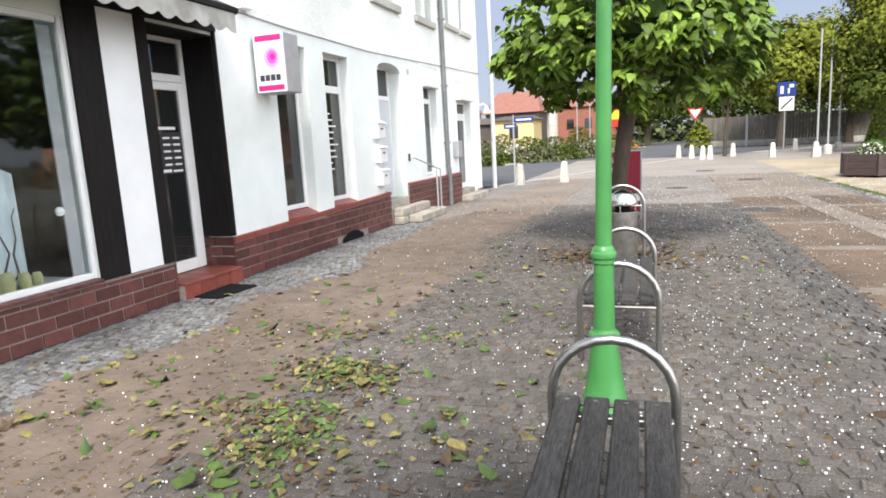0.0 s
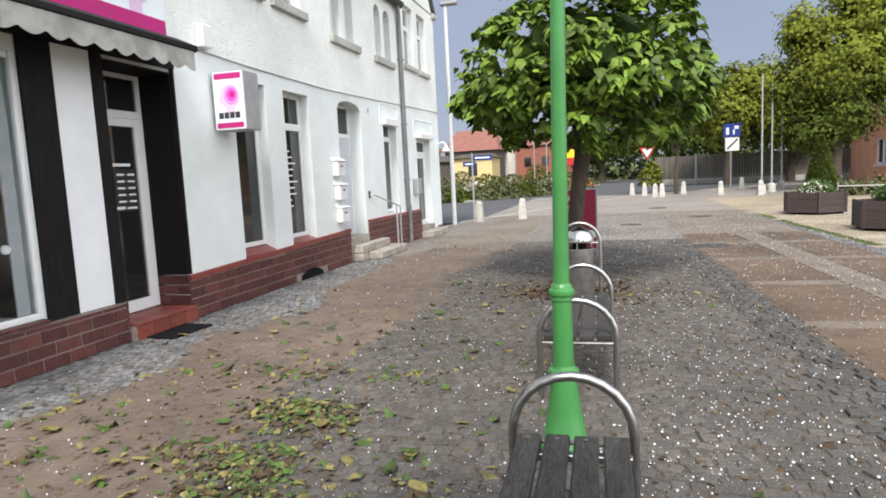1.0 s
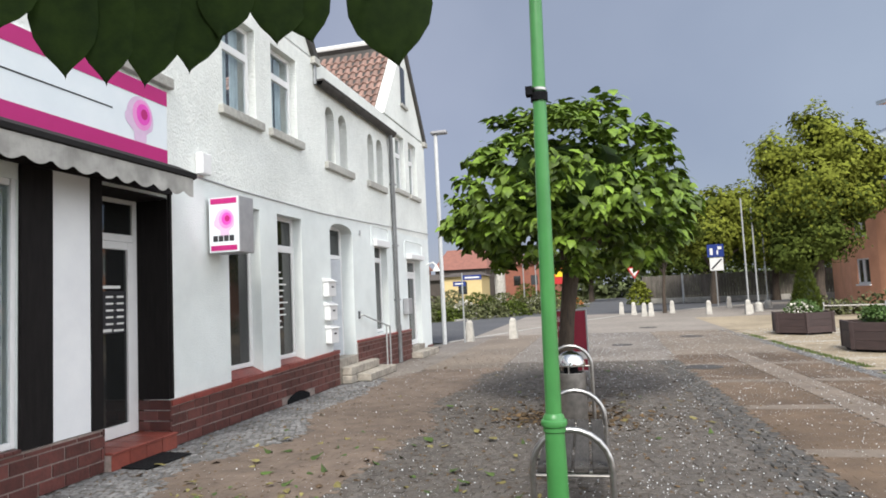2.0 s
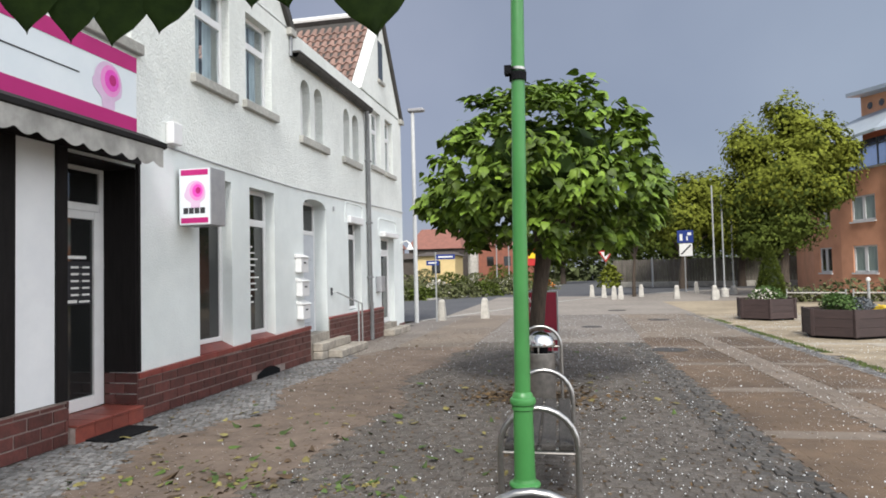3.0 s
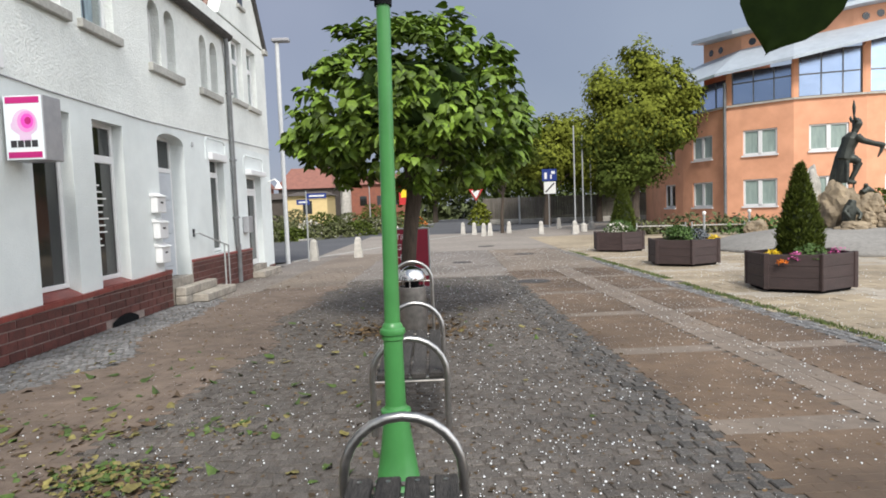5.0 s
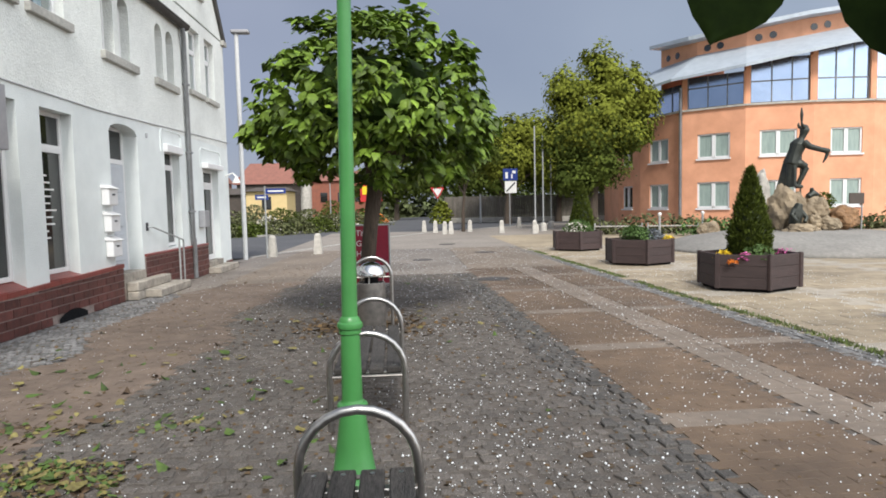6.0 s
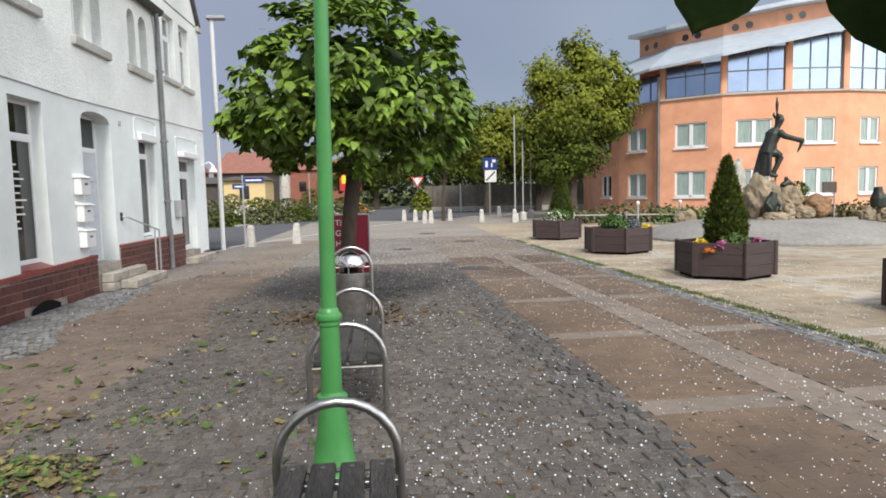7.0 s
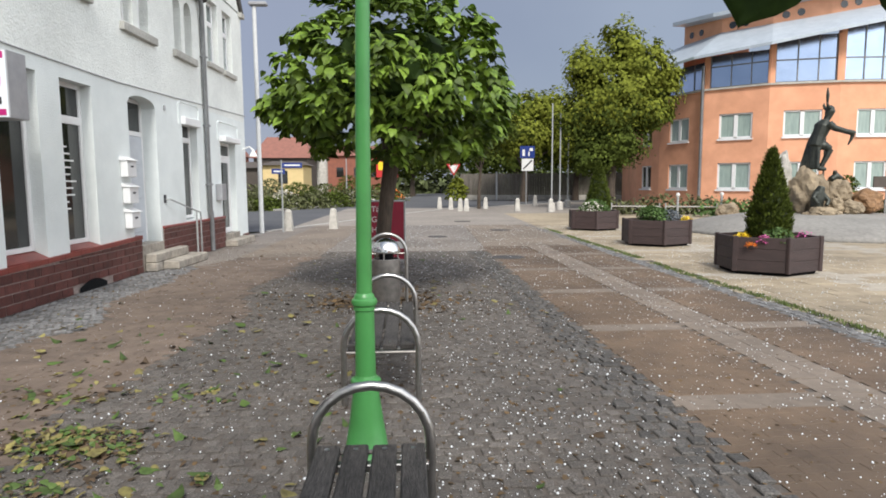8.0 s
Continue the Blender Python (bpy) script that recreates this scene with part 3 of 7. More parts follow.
# moss and grass in the channel joints
mv, places = [(-0.012, 0, 0), (0.012, 0, 0), (0.004, 0.006, 0.05)], []
for _ in range(5200):
    y = rng.uniform(2.2, 22)
    if noise.noise((y * 0.9, 0, 3)) < -0.22:
        continue
    x = 4.92 - 0.036 * (y - 4) + rng.normal(0, 0.05) + 0.03 * math.sin(y)
    sc = rng.uniform(0.4, 1.1)
    places.append(np.array(pose(x, y, -0.004, rng.uniform(-30, 30), rng.uniform(-30, 30), rng.uniform(0, 360)) @ Matrix.Diagonal((sc, sc, sc, 1))))
v, f = scatter_mesh(mv, [(0, 1, 2)], places)
tagged(pydata("moss_strip", v, f, MOSS), "strip of moss and grass in the paving channel", "grass", kind="stuff")

# ---- road and crossing ----
road = pydata("road", [(-80, 31.5, -0.006), (-12, 21.0, -0.006), (-5.4, 21.6, -0.006), (-3.6, 26.7, -0.006), (-1.4, 33.0, -0.006), (2.0, 40.2, -0.006), (12.0, 51.0, -0.006),
                       (60, 66, -0.006), (60, 76, -0.006), (14, 66, -0.006), (5.5, 72, -0.006), (7.0, 260, -0.006), (1.0, 260, -0.006),
                       (-1.5, 70, -0.006), (-4.6, 49.0, -0.006), (-9.0, 38.0, -0.006), (-20, 33.5, -0.006), (-80, 44, -0.006)], [tuple(range(18))], ASPHALT)
tagged(road, "grey asphalt road curving round a planted island", "road", kind="structure")
far_walk = pydata("pavement_crossing", [(-6.0, 20.0, -0.003), (-5.0, 20.0, -0.003), (9.0, 30.0, -0.003), (25.0, 33.0, -0.003), (25.0, 54.0, -0.003), (12.0, 51.0, -0.003),
                                        (2.0, 40.2, -0.003), (-1.4, 33.0, -0.003), (-3.6, 26.7, -0.003), (-5.4, 21.6, -0.003)], [tuple(range(10))], FAR_PAVING)
tagged(far_walk, "pale paved corner at the crossing", "paving", kind="structure")
for pts in ([(-9.1, 38.2), (-4.7, 49.1), (-1.6, 70.1)],):
    for (xa, ya), (xb, yb) in zip(pts, pts[1:]):
        ang = math.degrees(math.atan2(yb - ya, xb - xa))
        bm = bmesh.new()
        add_box(bm, 0, math.hypot(xb - xa, yb - ya), -0.08, 0.08, -0.02, 0.1, 0.02, pose(xa, ya, 0, 0, 0, ang))
        tagged(part("kerb", bm, KERB), "pale raised kerb along the planted island", "kerb", kind="structure")
for (xa, ya), (xb, yb) in (((-5.4, 21.6), (-3.6, 26.7)), ((-3.6, 26.7), (-1.4, 33.0)), ((-1.4, 33.0), (2.0, 40.2)), ((2.0, 40.2), (12.0, 51.0))):
    ang = math.degrees(math.atan2(yb - ya, xb - xa))
    bm = bmesh.new()
    add_box(bm, 0, math.hypot(xb - xa, yb - ya), -0.06, 0.06, -0.02, 0.03, 0.01, pose(xa, ya, 0, 0, 0, ang))
    tagged(part("kerb", bm, KERB), "low pale kerb at the edge of the road", "kerb", kind="structure")
for y0, y1 in ((60, 64), (68, 73), (78, 84), (90, 97)):
    tagged(box("road_marking", 2.2 + y0 * 0.012, 2.34 + y0 * 0.012, y0, y1, -0.01, 0.0, WHITE_PAINT), "white painted line on the asphalt road", "marking", kind="structure")
for x, y, r in ((1.84, 13.6, 0.36), (2.6, 21.5, 0.35), (1.6, 26.5, 0.35), (0.4, 19.0, 0.3)):
    cover = empty("manhole_cover", x, y, 0, "round iron manhole cover set in the paving", "manhole cover", "manhole covers")
    lathe("rim", [(r, -0.01), (r, 0.006), (r - 0.03, 0.006), (r - 0.03, -0.01)], x, y, IRON, cover, seg=28)
    lathe("lid", [(r - 0.035, -0.01), (r - 0.035, 0.004), (0.01, 0.005)], x, y, IRON, cover, seg=28)


# ---- white house along the lane ----
house = empty("white_house", WALL_X - 3, 9, 0, "long two-storey white plastered house with a brick plinth and gables", "house")
LOW, UP = 3.4, 9.0
low_open = [  # y0, y1, z0, z1 in the lower wall
    (5.58, 6.65, 0.14, 3.06),
    (7.98, 8.85, 0.60, 3.18), (9.40, 10.27, 0.60, 3.18),
    (11.48, 12.64, 0.50, 3.26), (13.98, 14.86, 0.84, 3.0), (16.5, 17.75, 0.30, 2.72), (0.6, 4.60, 0.46, 2.95)]
PAIRS = ((11.44, 11.89), (12.09, 12.54), (13.78, 14.18), (14.38, 14.82))
GABLE_WINDOWS = ((15.88, 16.68), (17.08, 17.84))
up_open = [(1.6, 2.5, 4.6, 6.1), (5.72, 6.6, 4.6, 6.1), (7.92, 8.83, 4.6, 6.1), (9.33, 10.23, 4.6, 6.1),
           *((a, b, 4.46, 5.64) for a, b in PAIRS), *((a, b, 4.6, 6.15) for a, b in GABLE_WINDOWS)]
Y0, Y1 = -8.0, 18.76
# the front runs towards -y so that its face looks to +x
def front(name, ya, yb, z0, z1, opens, material, x=WALL_X, thick=0.36, label=""):
    o = [(a - ya, b - ya, c, d) for a, b, c, d in opens]
    return wall_mesh(name, (x, ya), (x, yb), z0, z1, thick, o, material, house, label)


front("wall", Y0, Y1, 0.0, LOW, low_open, PLASTER, label="smooth white plastered ground-floor wall")
front("wall", Y0, Y1, LOW, 6.42, up_open, ROUGHCAST, label="rough white plastered upper wall")
# the side towards the crossing and the back
wall_mesh("wall", (WALL_X - 0.36, Y1), (WALL_X - 8, Y1), 0, 6.42, 0.3, [], ROUGHCAST, house)
wall_mesh("wall", (WALL_X - 8, Y1), (WALL_X - 8, Y0), 0, 6.42, 0.3, [], PLASTER, house)
wall_mesh("wall", (WALL_X - 7.6, Y0), (WALL_X - 0.4, Y0), 0, 6.42, 0.3, [], PLASTER, house)
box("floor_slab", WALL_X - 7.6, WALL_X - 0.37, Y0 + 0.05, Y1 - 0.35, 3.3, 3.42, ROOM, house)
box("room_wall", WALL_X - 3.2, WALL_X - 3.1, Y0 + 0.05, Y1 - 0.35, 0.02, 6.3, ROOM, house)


def gable(yc, half, z0, z1, attic):
    """A gable wall with its two tiled slopes running back from the front."""
    bm = bmesh.new()
    x0, x1 = WALL_X, WALL_X - 0.36
    tri = [(yc - half, z0 - 0.02), (yc + half, z0 - 0.02), (yc, z1)]
    a, b = [bm.verts.new((x0, y, z)) for y, z in tri], [bm.verts.new((x1, y, z)) for y, z in tri]
    bm.faces.new(a), bm.faces.new(b[::-1])
    for i in range(3):
        bm.faces.new((a[i], a[(i + 1) % 3], b[(i + 1) % 3], b[i]))
    part("gable_wall", bm, ROUGHCAST, house)
    slope = math.atan2(z1 - z0, half)
    for side in (-1, 1):
        run = math.hypot(half, z1 - z0) + 0.22
        bm = bmesh.new()
        # the slope towards the shop stops behind the gable wall, the other overhangs it
        rx, rz = (WALL_X - 0.3, z1 + 0.06) if side < 0 else (WALL_X + 0.05, z1 + 0.15)
        m = Matrix.Translation((rx, yc, rz)) @ Matrix.Rotation(-side * slope, 4, "X")
        ya, yb = (-run, 0.0) if side < 0 else (0.0, run)
        add_box(bm, -8.1, 0, ya, yb, -0.1, -0.04, 0, m)
        part("roof_board", bm, DARK_ZINC, house)
        # pantiles: rows that overlap downhill
        tv, tf = [], []
        k = 7
        for i in range(k):
            u = i / (k - 1)
            hgt = 0.035 * math.sin(u * 2 * math.pi)
            tv += [(-0.245 * u, 0, hgt + 0.045), (-0.245 * u, 0.36, hgt + 0.0), (-0.245 * u, 0, hgt + 0.01)]
        for i in range(k - 1):
            a0, b0 = 3 * i, 3 * i + 3
            tf += [(a0, b0, b0 + 1, a0 + 1), (a0, a0 + 2, b0 + 2, b0)]
        places = []
        for r in range(int(run / 0.31)):
            for c in range(int(8.0 / 0.225)):
                d = run - 0.30 * r
                if side < 0:
                    p = m @ Matrix.Translation((-0.225 * c, -d, -0.04))
                else:
                    p = m @ Matrix.Translation((-0.225 * c - 0.245, d, -0.04)) @ Matrix.Rotation(math.pi, 4, "Z")
                places.append(np.array(p))
        v, f = scatter_mesh(tv, tf, places)
        tagged(pydata("roof_tiles", v, f, TILE, house, "weathered red-brown pantiles"), kind="stuff")
        if side > 0:
            bm = bmesh.new()
            add_box(bm, -0.06, 0.03, ya, yb, -0.2, -0.02, 0.01, m)
            part("verge_board", bm, DARK_ZINC, house)
    ridge = [(WALL_X + 0.12, yc, z1 + 0.16), (WALL_X - 8, yc, z1 + 0.16)]
    tube("ridge", ridge, 0.1, WHITE_PAINT, house, "pale ridge capping", 10)
    if attic:
        box("attic_window", WALL_X - 0.02, WALL_X + 0.012, yc - 0.36, yc + 0.03, 7.14, 8.24, DARK_GLASS, house)
        box("ledge", WALL_X - 0.02, WALL_X + 0.07, yc - 0.44, yc + 0.12, 7.04, 7.13, STONE_LEDGE, house, bevel=0.008)


gable(16.92, 1.84, 6.5, 9.0, True)
gable(8.9, 2.12, 6.42, 9.1, False)
bm = bmesh.new()
add_box(bm, WALL_X - 7.9, WALL_X - 0.3, Y0, 6.9, 6.42, 6.6)
add_box(bm, WALL_X - 7.9, WALL_X - 0.3, 11.0, 15.2, 5.98, 6.05)
part("roof", bm, TILE, house, "flat-looking lower roof between the gables")
# gutter along the lower middle part
bm = bmesh.new()
n = 9
ring = []
for yy in (10.98, 15.42):
    ring.append([bm.verts.new((WALL_X + 0.1 + 0.1 * math.cos(math.pi * (1 + k / (n - 1))), yy, 5.97 + 0.1 * math.sin(math.pi * (1 + k / (n - 1))))) for k in range(n)])
for k in range(n - 1):
    bm.faces.new((ring[0][k], ring[0][k + 1], ring[1][k + 1], ring[1][k]))
add_box(bm, WALL_X - 0.05, WALL_X + 0.21, 10.98, 15.42, 5.965, 6.0)
part("gutter", bm, DARK_ZINC, house, "dark sheet-metal eaves gutter")
box("kneeler", WALL_X - 0.1, WALL_X + 0.1, 10.86, 11.1, 6.28, 6.42, STONE_LEDGE, house, bevel=0.01)
box("kneeler", WALL_X - 0.1, WALL_X + 0.1, 18.55, 18.85, 6.34, 6.48, STONE_LEDGE, house, bevel=0.01)
tube("downpipe", [(WALL_X + 0.1, 15.2, 5.9), (WALL_X + 0.1, 15.24, 5.72), (WALL_X + 0.07, 15.33, 5.45), (WALL_X + 0.07, 15.36, 1.0), (WALL_X + 0.07, 15.4, 0.95), (WALL_X + 0.07, 15.42, 0.02)],
     [0.055, 0.055, 0.055, 0.055, 0.06, 0.06], ZINC, house, "weathered zinc downpipe", 12)
for z in (1.6, 3.0, 4.6):
    box("pipe_clamp", WALL_X, WALL_X + 0.135, 15.28, 15.43, z, z + 0.04, ZINC, house)
tube("downpipe", [(WALL_X + 0.02, 10.98, 5.9), (WALL_X + 0.02, 10.98, 6.3)], 0.04, ZINC, house)
# thin cable along the front
tube("cable", [(WALL_X + 0.015, 7.0, 3.44), (WALL_X + 0.015, 8.4, 3.40), (WALL_X + 0.015, 11.1, 3.38), (WALL_X + 0.015, 13.7, 3.45), (WALL_X + 0.015, 15.9, 3.52), (WALL_X + 0.015, 18.9, 3.60)],
     0.011, GREY_BOX, house, "grey cable run along the wall", 6)


def window(y0, y1, z0, z1, depth=0.12, transom=None, split=False, pane=GLASS, behind=CURTAIN, fw=0.07, ledge=0.0, kind_label="white plastic window"):
    """A framed window set back in its opening."""
    x = WALL_X - depth
    w = empty("window", x, (y0 + y1) / 2, z0)
    w.parent = house
    w.matrix_parent_inverse = root_inverse(house)
    w["label"] = kind_label
    w.location = (0, 0, 0)
    bm = bmesh.new()
    add_box(bm, x - 0.06, x, y0, y0 + fw, z0, z1, 0.006)
    add_box(bm, x - 0.06, x, y1 - fw, y1, z0, z1, 0.006)
    add_box(bm, x - 0.06, x, y0 + fw, y1 - fw, z0, z0 + fw, 0.006)
    add_box(bm, x - 0.06, x, y0 + fw, y1 - fw, z1 - fw, z1, 0.006)
    if transom:
        add_box(bm, x - 0.06, x + 0.004, y0 + fw, y1 - fw, transom - 0.06, transom + 0.06, 0.006)
    if split:
        yc = (y0 + y1) / 2
        add_box(bm, x - 0.06, x + 0.004, yc - 0.05, yc + 0.05, z0 + fw, z1 - fw, 0.006)
    part("frame", bm, WHITE_FRAME, w)
    p = box("pane", x - 0.035, x - 0.03, y0 + fw * 0.8, y1 - fw * 0.8, z0 + fw * 0.8, z1 - fw * 0.8, pane, w)
    p.visible_shadow = False
    if behind:
        bm = bmesh.new()
        k = 24
        rows = []
        for i in range(k + 1):
            yy = y0 + fw + (y1 - y0 - 2 * fw) * i / k
            xx = x - 0.16 + 0.025 * math.sin(i * 1.9 + y0)
            rows.append([bm.verts.new((xx, yy, zz)) for zz in (z0 + 0.05, z1 - 0.02)])
        for a, b in zip(rows, rows[1:]):
            if (rows.index(a) % 8) != 7 or behind is not CURTAIN:
                bm.faces.new((a[0], b[0], b[1], a[1]))
        part("curtain", bm, behind, w)
    if ledge:
        box("ledge", WALL_X - 0.1, WALL_X + 0.085, y0 - 0.12, y1 + 0.14, z0 - ledge, z0, STONE_LEDGE, w, "grey stone window ledge", bevel=0.012)
    return w


window(7.98, 8.85, 0.72, 3.18, 0.17, None, pane=DARK_GLASS, behind=None)
window(9.40, 10.27, 0.72, 3.18, 0.17, 2.62, pane=DARK_GLASS, behind=None)
window(13.98, 14.86, 0.86, 3.0, 0.16, 2.62, pane=DARK_GLASS, behind=None)
for y0, y1 in ((1.6, 2.5), (5.72, 6.6), (7.92, 8.83), (9.33, 10.23)):
    window(y0, y1, 4.6, 6.1, 0.13, 5.62, ledge=0.14)
for y0, y1 in GABLE_WINDOWS:
    window(y0, y1, 4.6, 6.15, 0.13, 5.62, ledge=0.12)
for y0, y1 in PAIRS:
    window(y0, y1, 4.46, 5.64, 0.17, None, pane=DARK_GLASS, behind=None, fw=0.05)
for y0, y1 in ((11.36, 12.76), (13.66, 14.94)):
    box("ledge", WALL_X - 0.1, WALL_X + 0.085, y0, y1, 4.31, 4.46, STONE_LEDGE, house, "grey stone window ledge", bevel=0.012)


def arch_filler(y0, y1, ztop, rise, material, depth=0.3):
    """Fills the corners above an arch inside a square opening."""
    bm = bmesh.new()
    k = 12
    yc, half = (y0 + y1) / 2, (y1 - y0) / 2
    for xx, flip in ((WALL_X, 1), (WALL_X - depth, -1)):
        top = [bm.verts.new((xx, y0 + (y1 - y0) * i / k, ztop)) for i in range(k + 1)]
        low = [bm.verts.new((xx, y0 + (y1 - y0) * i / k, ztop - rise + rise * 0.985 * math.sqrt(max(0, 1 - ((y0 + (y1 - y0) * i / k - yc) / half) ** 2)))) for i in range(k + 1)]
        for i in range(k):
            bm.faces.new((top[i], top[i + 1], low[i + 1], low[i]))
        if flip == 1:
            first = low
        else:
            for i in range(k):
                bm.faces.new((first[i], first[i + 1], low[i + 1], low[i]))
    part("arch", bm, material, house)


for y0, y1 in PAIRS:
    arch_filler(y0, y1, 5.641, 0.22, ROUGHCAST, 0.165)
arch_filler(11.48, 12.64, 3.261, 0.16, PLASTER, 0.26)
for y0, y1, zt in ((13.78, 14.98, 3.34), (16.3, 18.0, 3.16)):
    # raised hood moulds over the far openings
    tube("hood_mould", [(WALL_X, y0, zt - 0.42), (WALL_X, y0, zt), (WALL_X, y0 + 0.12, zt + 0.07), (WALL_X, y1 - 0.12, zt + 0.07), (WALL_X, y1, zt), (WALL_X, y1, zt - 0.42)], 0.022, PLASTER, house, "", 6)

# brick plinth
def rising(y):
    """Height of the cap course along the front, which climbs a little away from the shop."""
    return 0.565 + 0.026 * (y - 6.66)


def ramp(name, x0, x1, y0, y1, za, zb, thick, material, label=""):
    """A bar along the wall whose top climbs from za to zb."""
    bm = bmesh.new()
    low = (lambda z: z - thick) if thick else (lambda z: 0.0)
    add_box(bm, x0, x1, y0, y1, 0, 1, 0)
    for v_ in bm.verts:
        top = za if v_.co.y < (y0 + y1) / 2 else zb
        v_.co.z = top if v_.co.z > 0.5 else low(top)
    return part(name, bm, material, house, label)


plinth = ramp("plinth", WALL_X - 0.02, WALL_X + 0.022, 6.66, 11.70, rising(6.66) - 0.06, rising(11.7) - 0.06, 0, MORTAR, "dark red glazed brick plinth")
plinth_shop = box("plinth", WALL_X - 0.02, WALL_X + 0.022, -3.0, 5.60, 0.0, 0.45, MORTAR, house, "dark red glazed brick plinth under the shop window")
plinth_far = box("plinth", WALL_X - 0.02, WALL_X + 0.022, 12.70, 16.58, 0.0, 0.74, MORTAR, house, "dark red glazed brick plinth past the steps")
plinth_end = box("plinth", WALL_X - 0.02, WALL_X + 0.022, 18.2, 18.74, 0.0, 0.2, MORTAR, house, "short end of the brick plinth")
# cap stones that follow the sills
for k in range(12):
    ya, yb = 6.66 + 0.42 * k, 6.66 + 0.42 * (k + 1)
    ramp("cap_tile", WALL_X - 0.08, WALL_X + 0.048, ya + 0.003, yb - 0.003, rising(ya), rising(yb), 0.07, BRICK_CAP)
box("plinth_cap", WALL_X - 0.08, WALL_X + 0.05, 12.703, 16.577, 0.74, 0.80, BRICK_CAP, house, "red glazed cap course", bevel=0.015)
for y0, y1 in ((7.98, 8.85), (9.40, 10.27)):
    zf = rising((y0 + y1) / 2) + 0.01
    pydata("sill_tile", [(WALL_X - 0.23, y0, 0.735), (WALL_X + 0.02, y0, zf), (WALL_X + 0.02, y1, zf), (WALL_X - 0.23, y1, 0.735),
                         (WALL_X - 0.23, y0, 0.6), (WALL_X + 0.02, y0, 0.55), (WALL_X + 0.02, y1, 0.55), (WALL_X - 0.23, y1, 0.6)],
           [(0, 1, 2, 3), (1, 5, 6, 2), (0, 4, 5, 1), (3, 2, 6, 7)], BRICK_CAP, house, "sloping red glazed window sill")

# steps of the house door
box("doorstep", WALL_X - 0.36, WALL_X + 0.02, 11.72, 12.7, 0.0, 0.505, STEP_STONE, house, "worn grey stone threshold", bevel=0.012)


def door_leaf(y0, y1, z0, z1, x, transom, panes):
    d = empty("door", 0, 0, 0)
    d.parent = house
    d.matrix_parent_inverse = root_inverse(house)
    bm = bmesh.new()
    for a, b, c, e in ((y0, y0 + 0.07, z0, z1), (y1 - 0.07, y1, z0, z1), (y0 + 0.07, y1 - 0.07, z1 - 0.07, z1), (y0 + 0.07, y1 - 0.07, transom, transom + 0.09)):
        add_box(bm, x - 0.07, x, a, b, c, e, 0.006)
    part("frame", bm, WHITE_FRAME, d)
    box("pane", x - 0.04, x - 0.03, y0 + 0.06, y1 - 0.06, transom + 0.08, z1 - 0.06, DARK_GLASS, d)
    bm = bmesh.new()
    if panes == "glass":
        for a, b, c, e in ((y0 + 0.075, y0 + 0.17, z0, transom - 0.005), (y1 - 0.17, y1 - 0.075, z0, transom - 0.005), (y0 + 0.17, y1 - 0.17, z0, z0 + 0.14), (y0 + 0.17, y1 - 0.17, transom - 0.1, transom - 0.005)):
            add_box(bm, x - 0.05, x + 0.012, a, b, c, e, 0.006)
        part("leaf", bm, WHITE_FRAME, d)
        box("pane", x - 0.03, x - 0.02, y0 + 0.16, y1 - 0.16, z0 + 0.13, transom - 0.09, DARK_GLASS, d, "dark glass pane")
    else:
        add_box(bm, x - 0.05, x + 0.005, y0 + 0.075, y1 - 0.075, z0, transom - 0.005, 0.006)
        for zz in (z0 + 0.2, z0 + 0.85, z0 + 1.5):
            add_box(bm, x, x + 0.02, y0 + 0.2, y1 - 0.2, zz, zz + 0.5, 0.012)
        part("leaf", bm, DOOR_GREY, d, "pale grey panelled door leaf")
    hy = y0 + 0.13
    tube("handle", [(x + 0.012, hy, z0 + 1.02), (x + 0.06, hy, z0 + 1.02), (x + 0.06, hy + 0.1, z0 + 1.02)], 0.011, STEEL, d, "steel door handle", 8)
    return d


door_leaf(5.60, 6.63, 0.20, 3.06, WALL_X - 0.42, 2.52, "glass")
door_leaf(11.48, 12.64, 0.51, 3.24, WALL_X - 0.27, 2.55, "panel")
door_leaf(16.5, 17.75, 0.31, 2.72, WALL_X - 0.16, 2.3, "glass")
box("doorstep", WALL_X - 0.2, WALL_X + 0.35, 16.5, 18.2, 0.0, 0.16, STEP_STONE, house, "pale stone doorstep", bevel=0.012)
box("doorstep", WALL_X - 0.36, WALL_X + 0.02, 16.52, 17.88, 0.16, 0.305, STEP_STONE, house, bevel=0.01)
box("shutter_box", WALL_X - 0.05, WALL_X + 0.09, 13.94, 14.9, 2.92, 3.09, WHITE_FRAME, house, "white roller shutter box", bevel=0.015)
box("shutter_box", WALL_X - 0.05, WALL_X + 0.16, 16.44, 17.8, 2.72, 2.86, WHITE_FRAME, house, "white roller shutter box over the door", bevel=0.015)

# red tiled step of the shop door
step = empty("shop_step", WALL_X, 6.1, 0, "red tiled step in front of the shop door", "step")
box("core", WALL_X - 0.42, WALL_X + 0.10, 5.605, 6.645, 0.0, 0.165, MORTAR, step)
for i in range(4):
    ya = 5.605 + 0.26 * i
    box("front_tile", WALL_X + 0.10, WALL_X + 0.112, ya + 0.004, ya + 0.256, 0.005, 0.162, STEP_TILE, step)
    box("tread_tile", WALL_X - 0.42, WALL_X + 0.125, ya + 0.003, ya + 0.257, 0.166, 0.192, STEP_TILE, step, bevel=0.005)

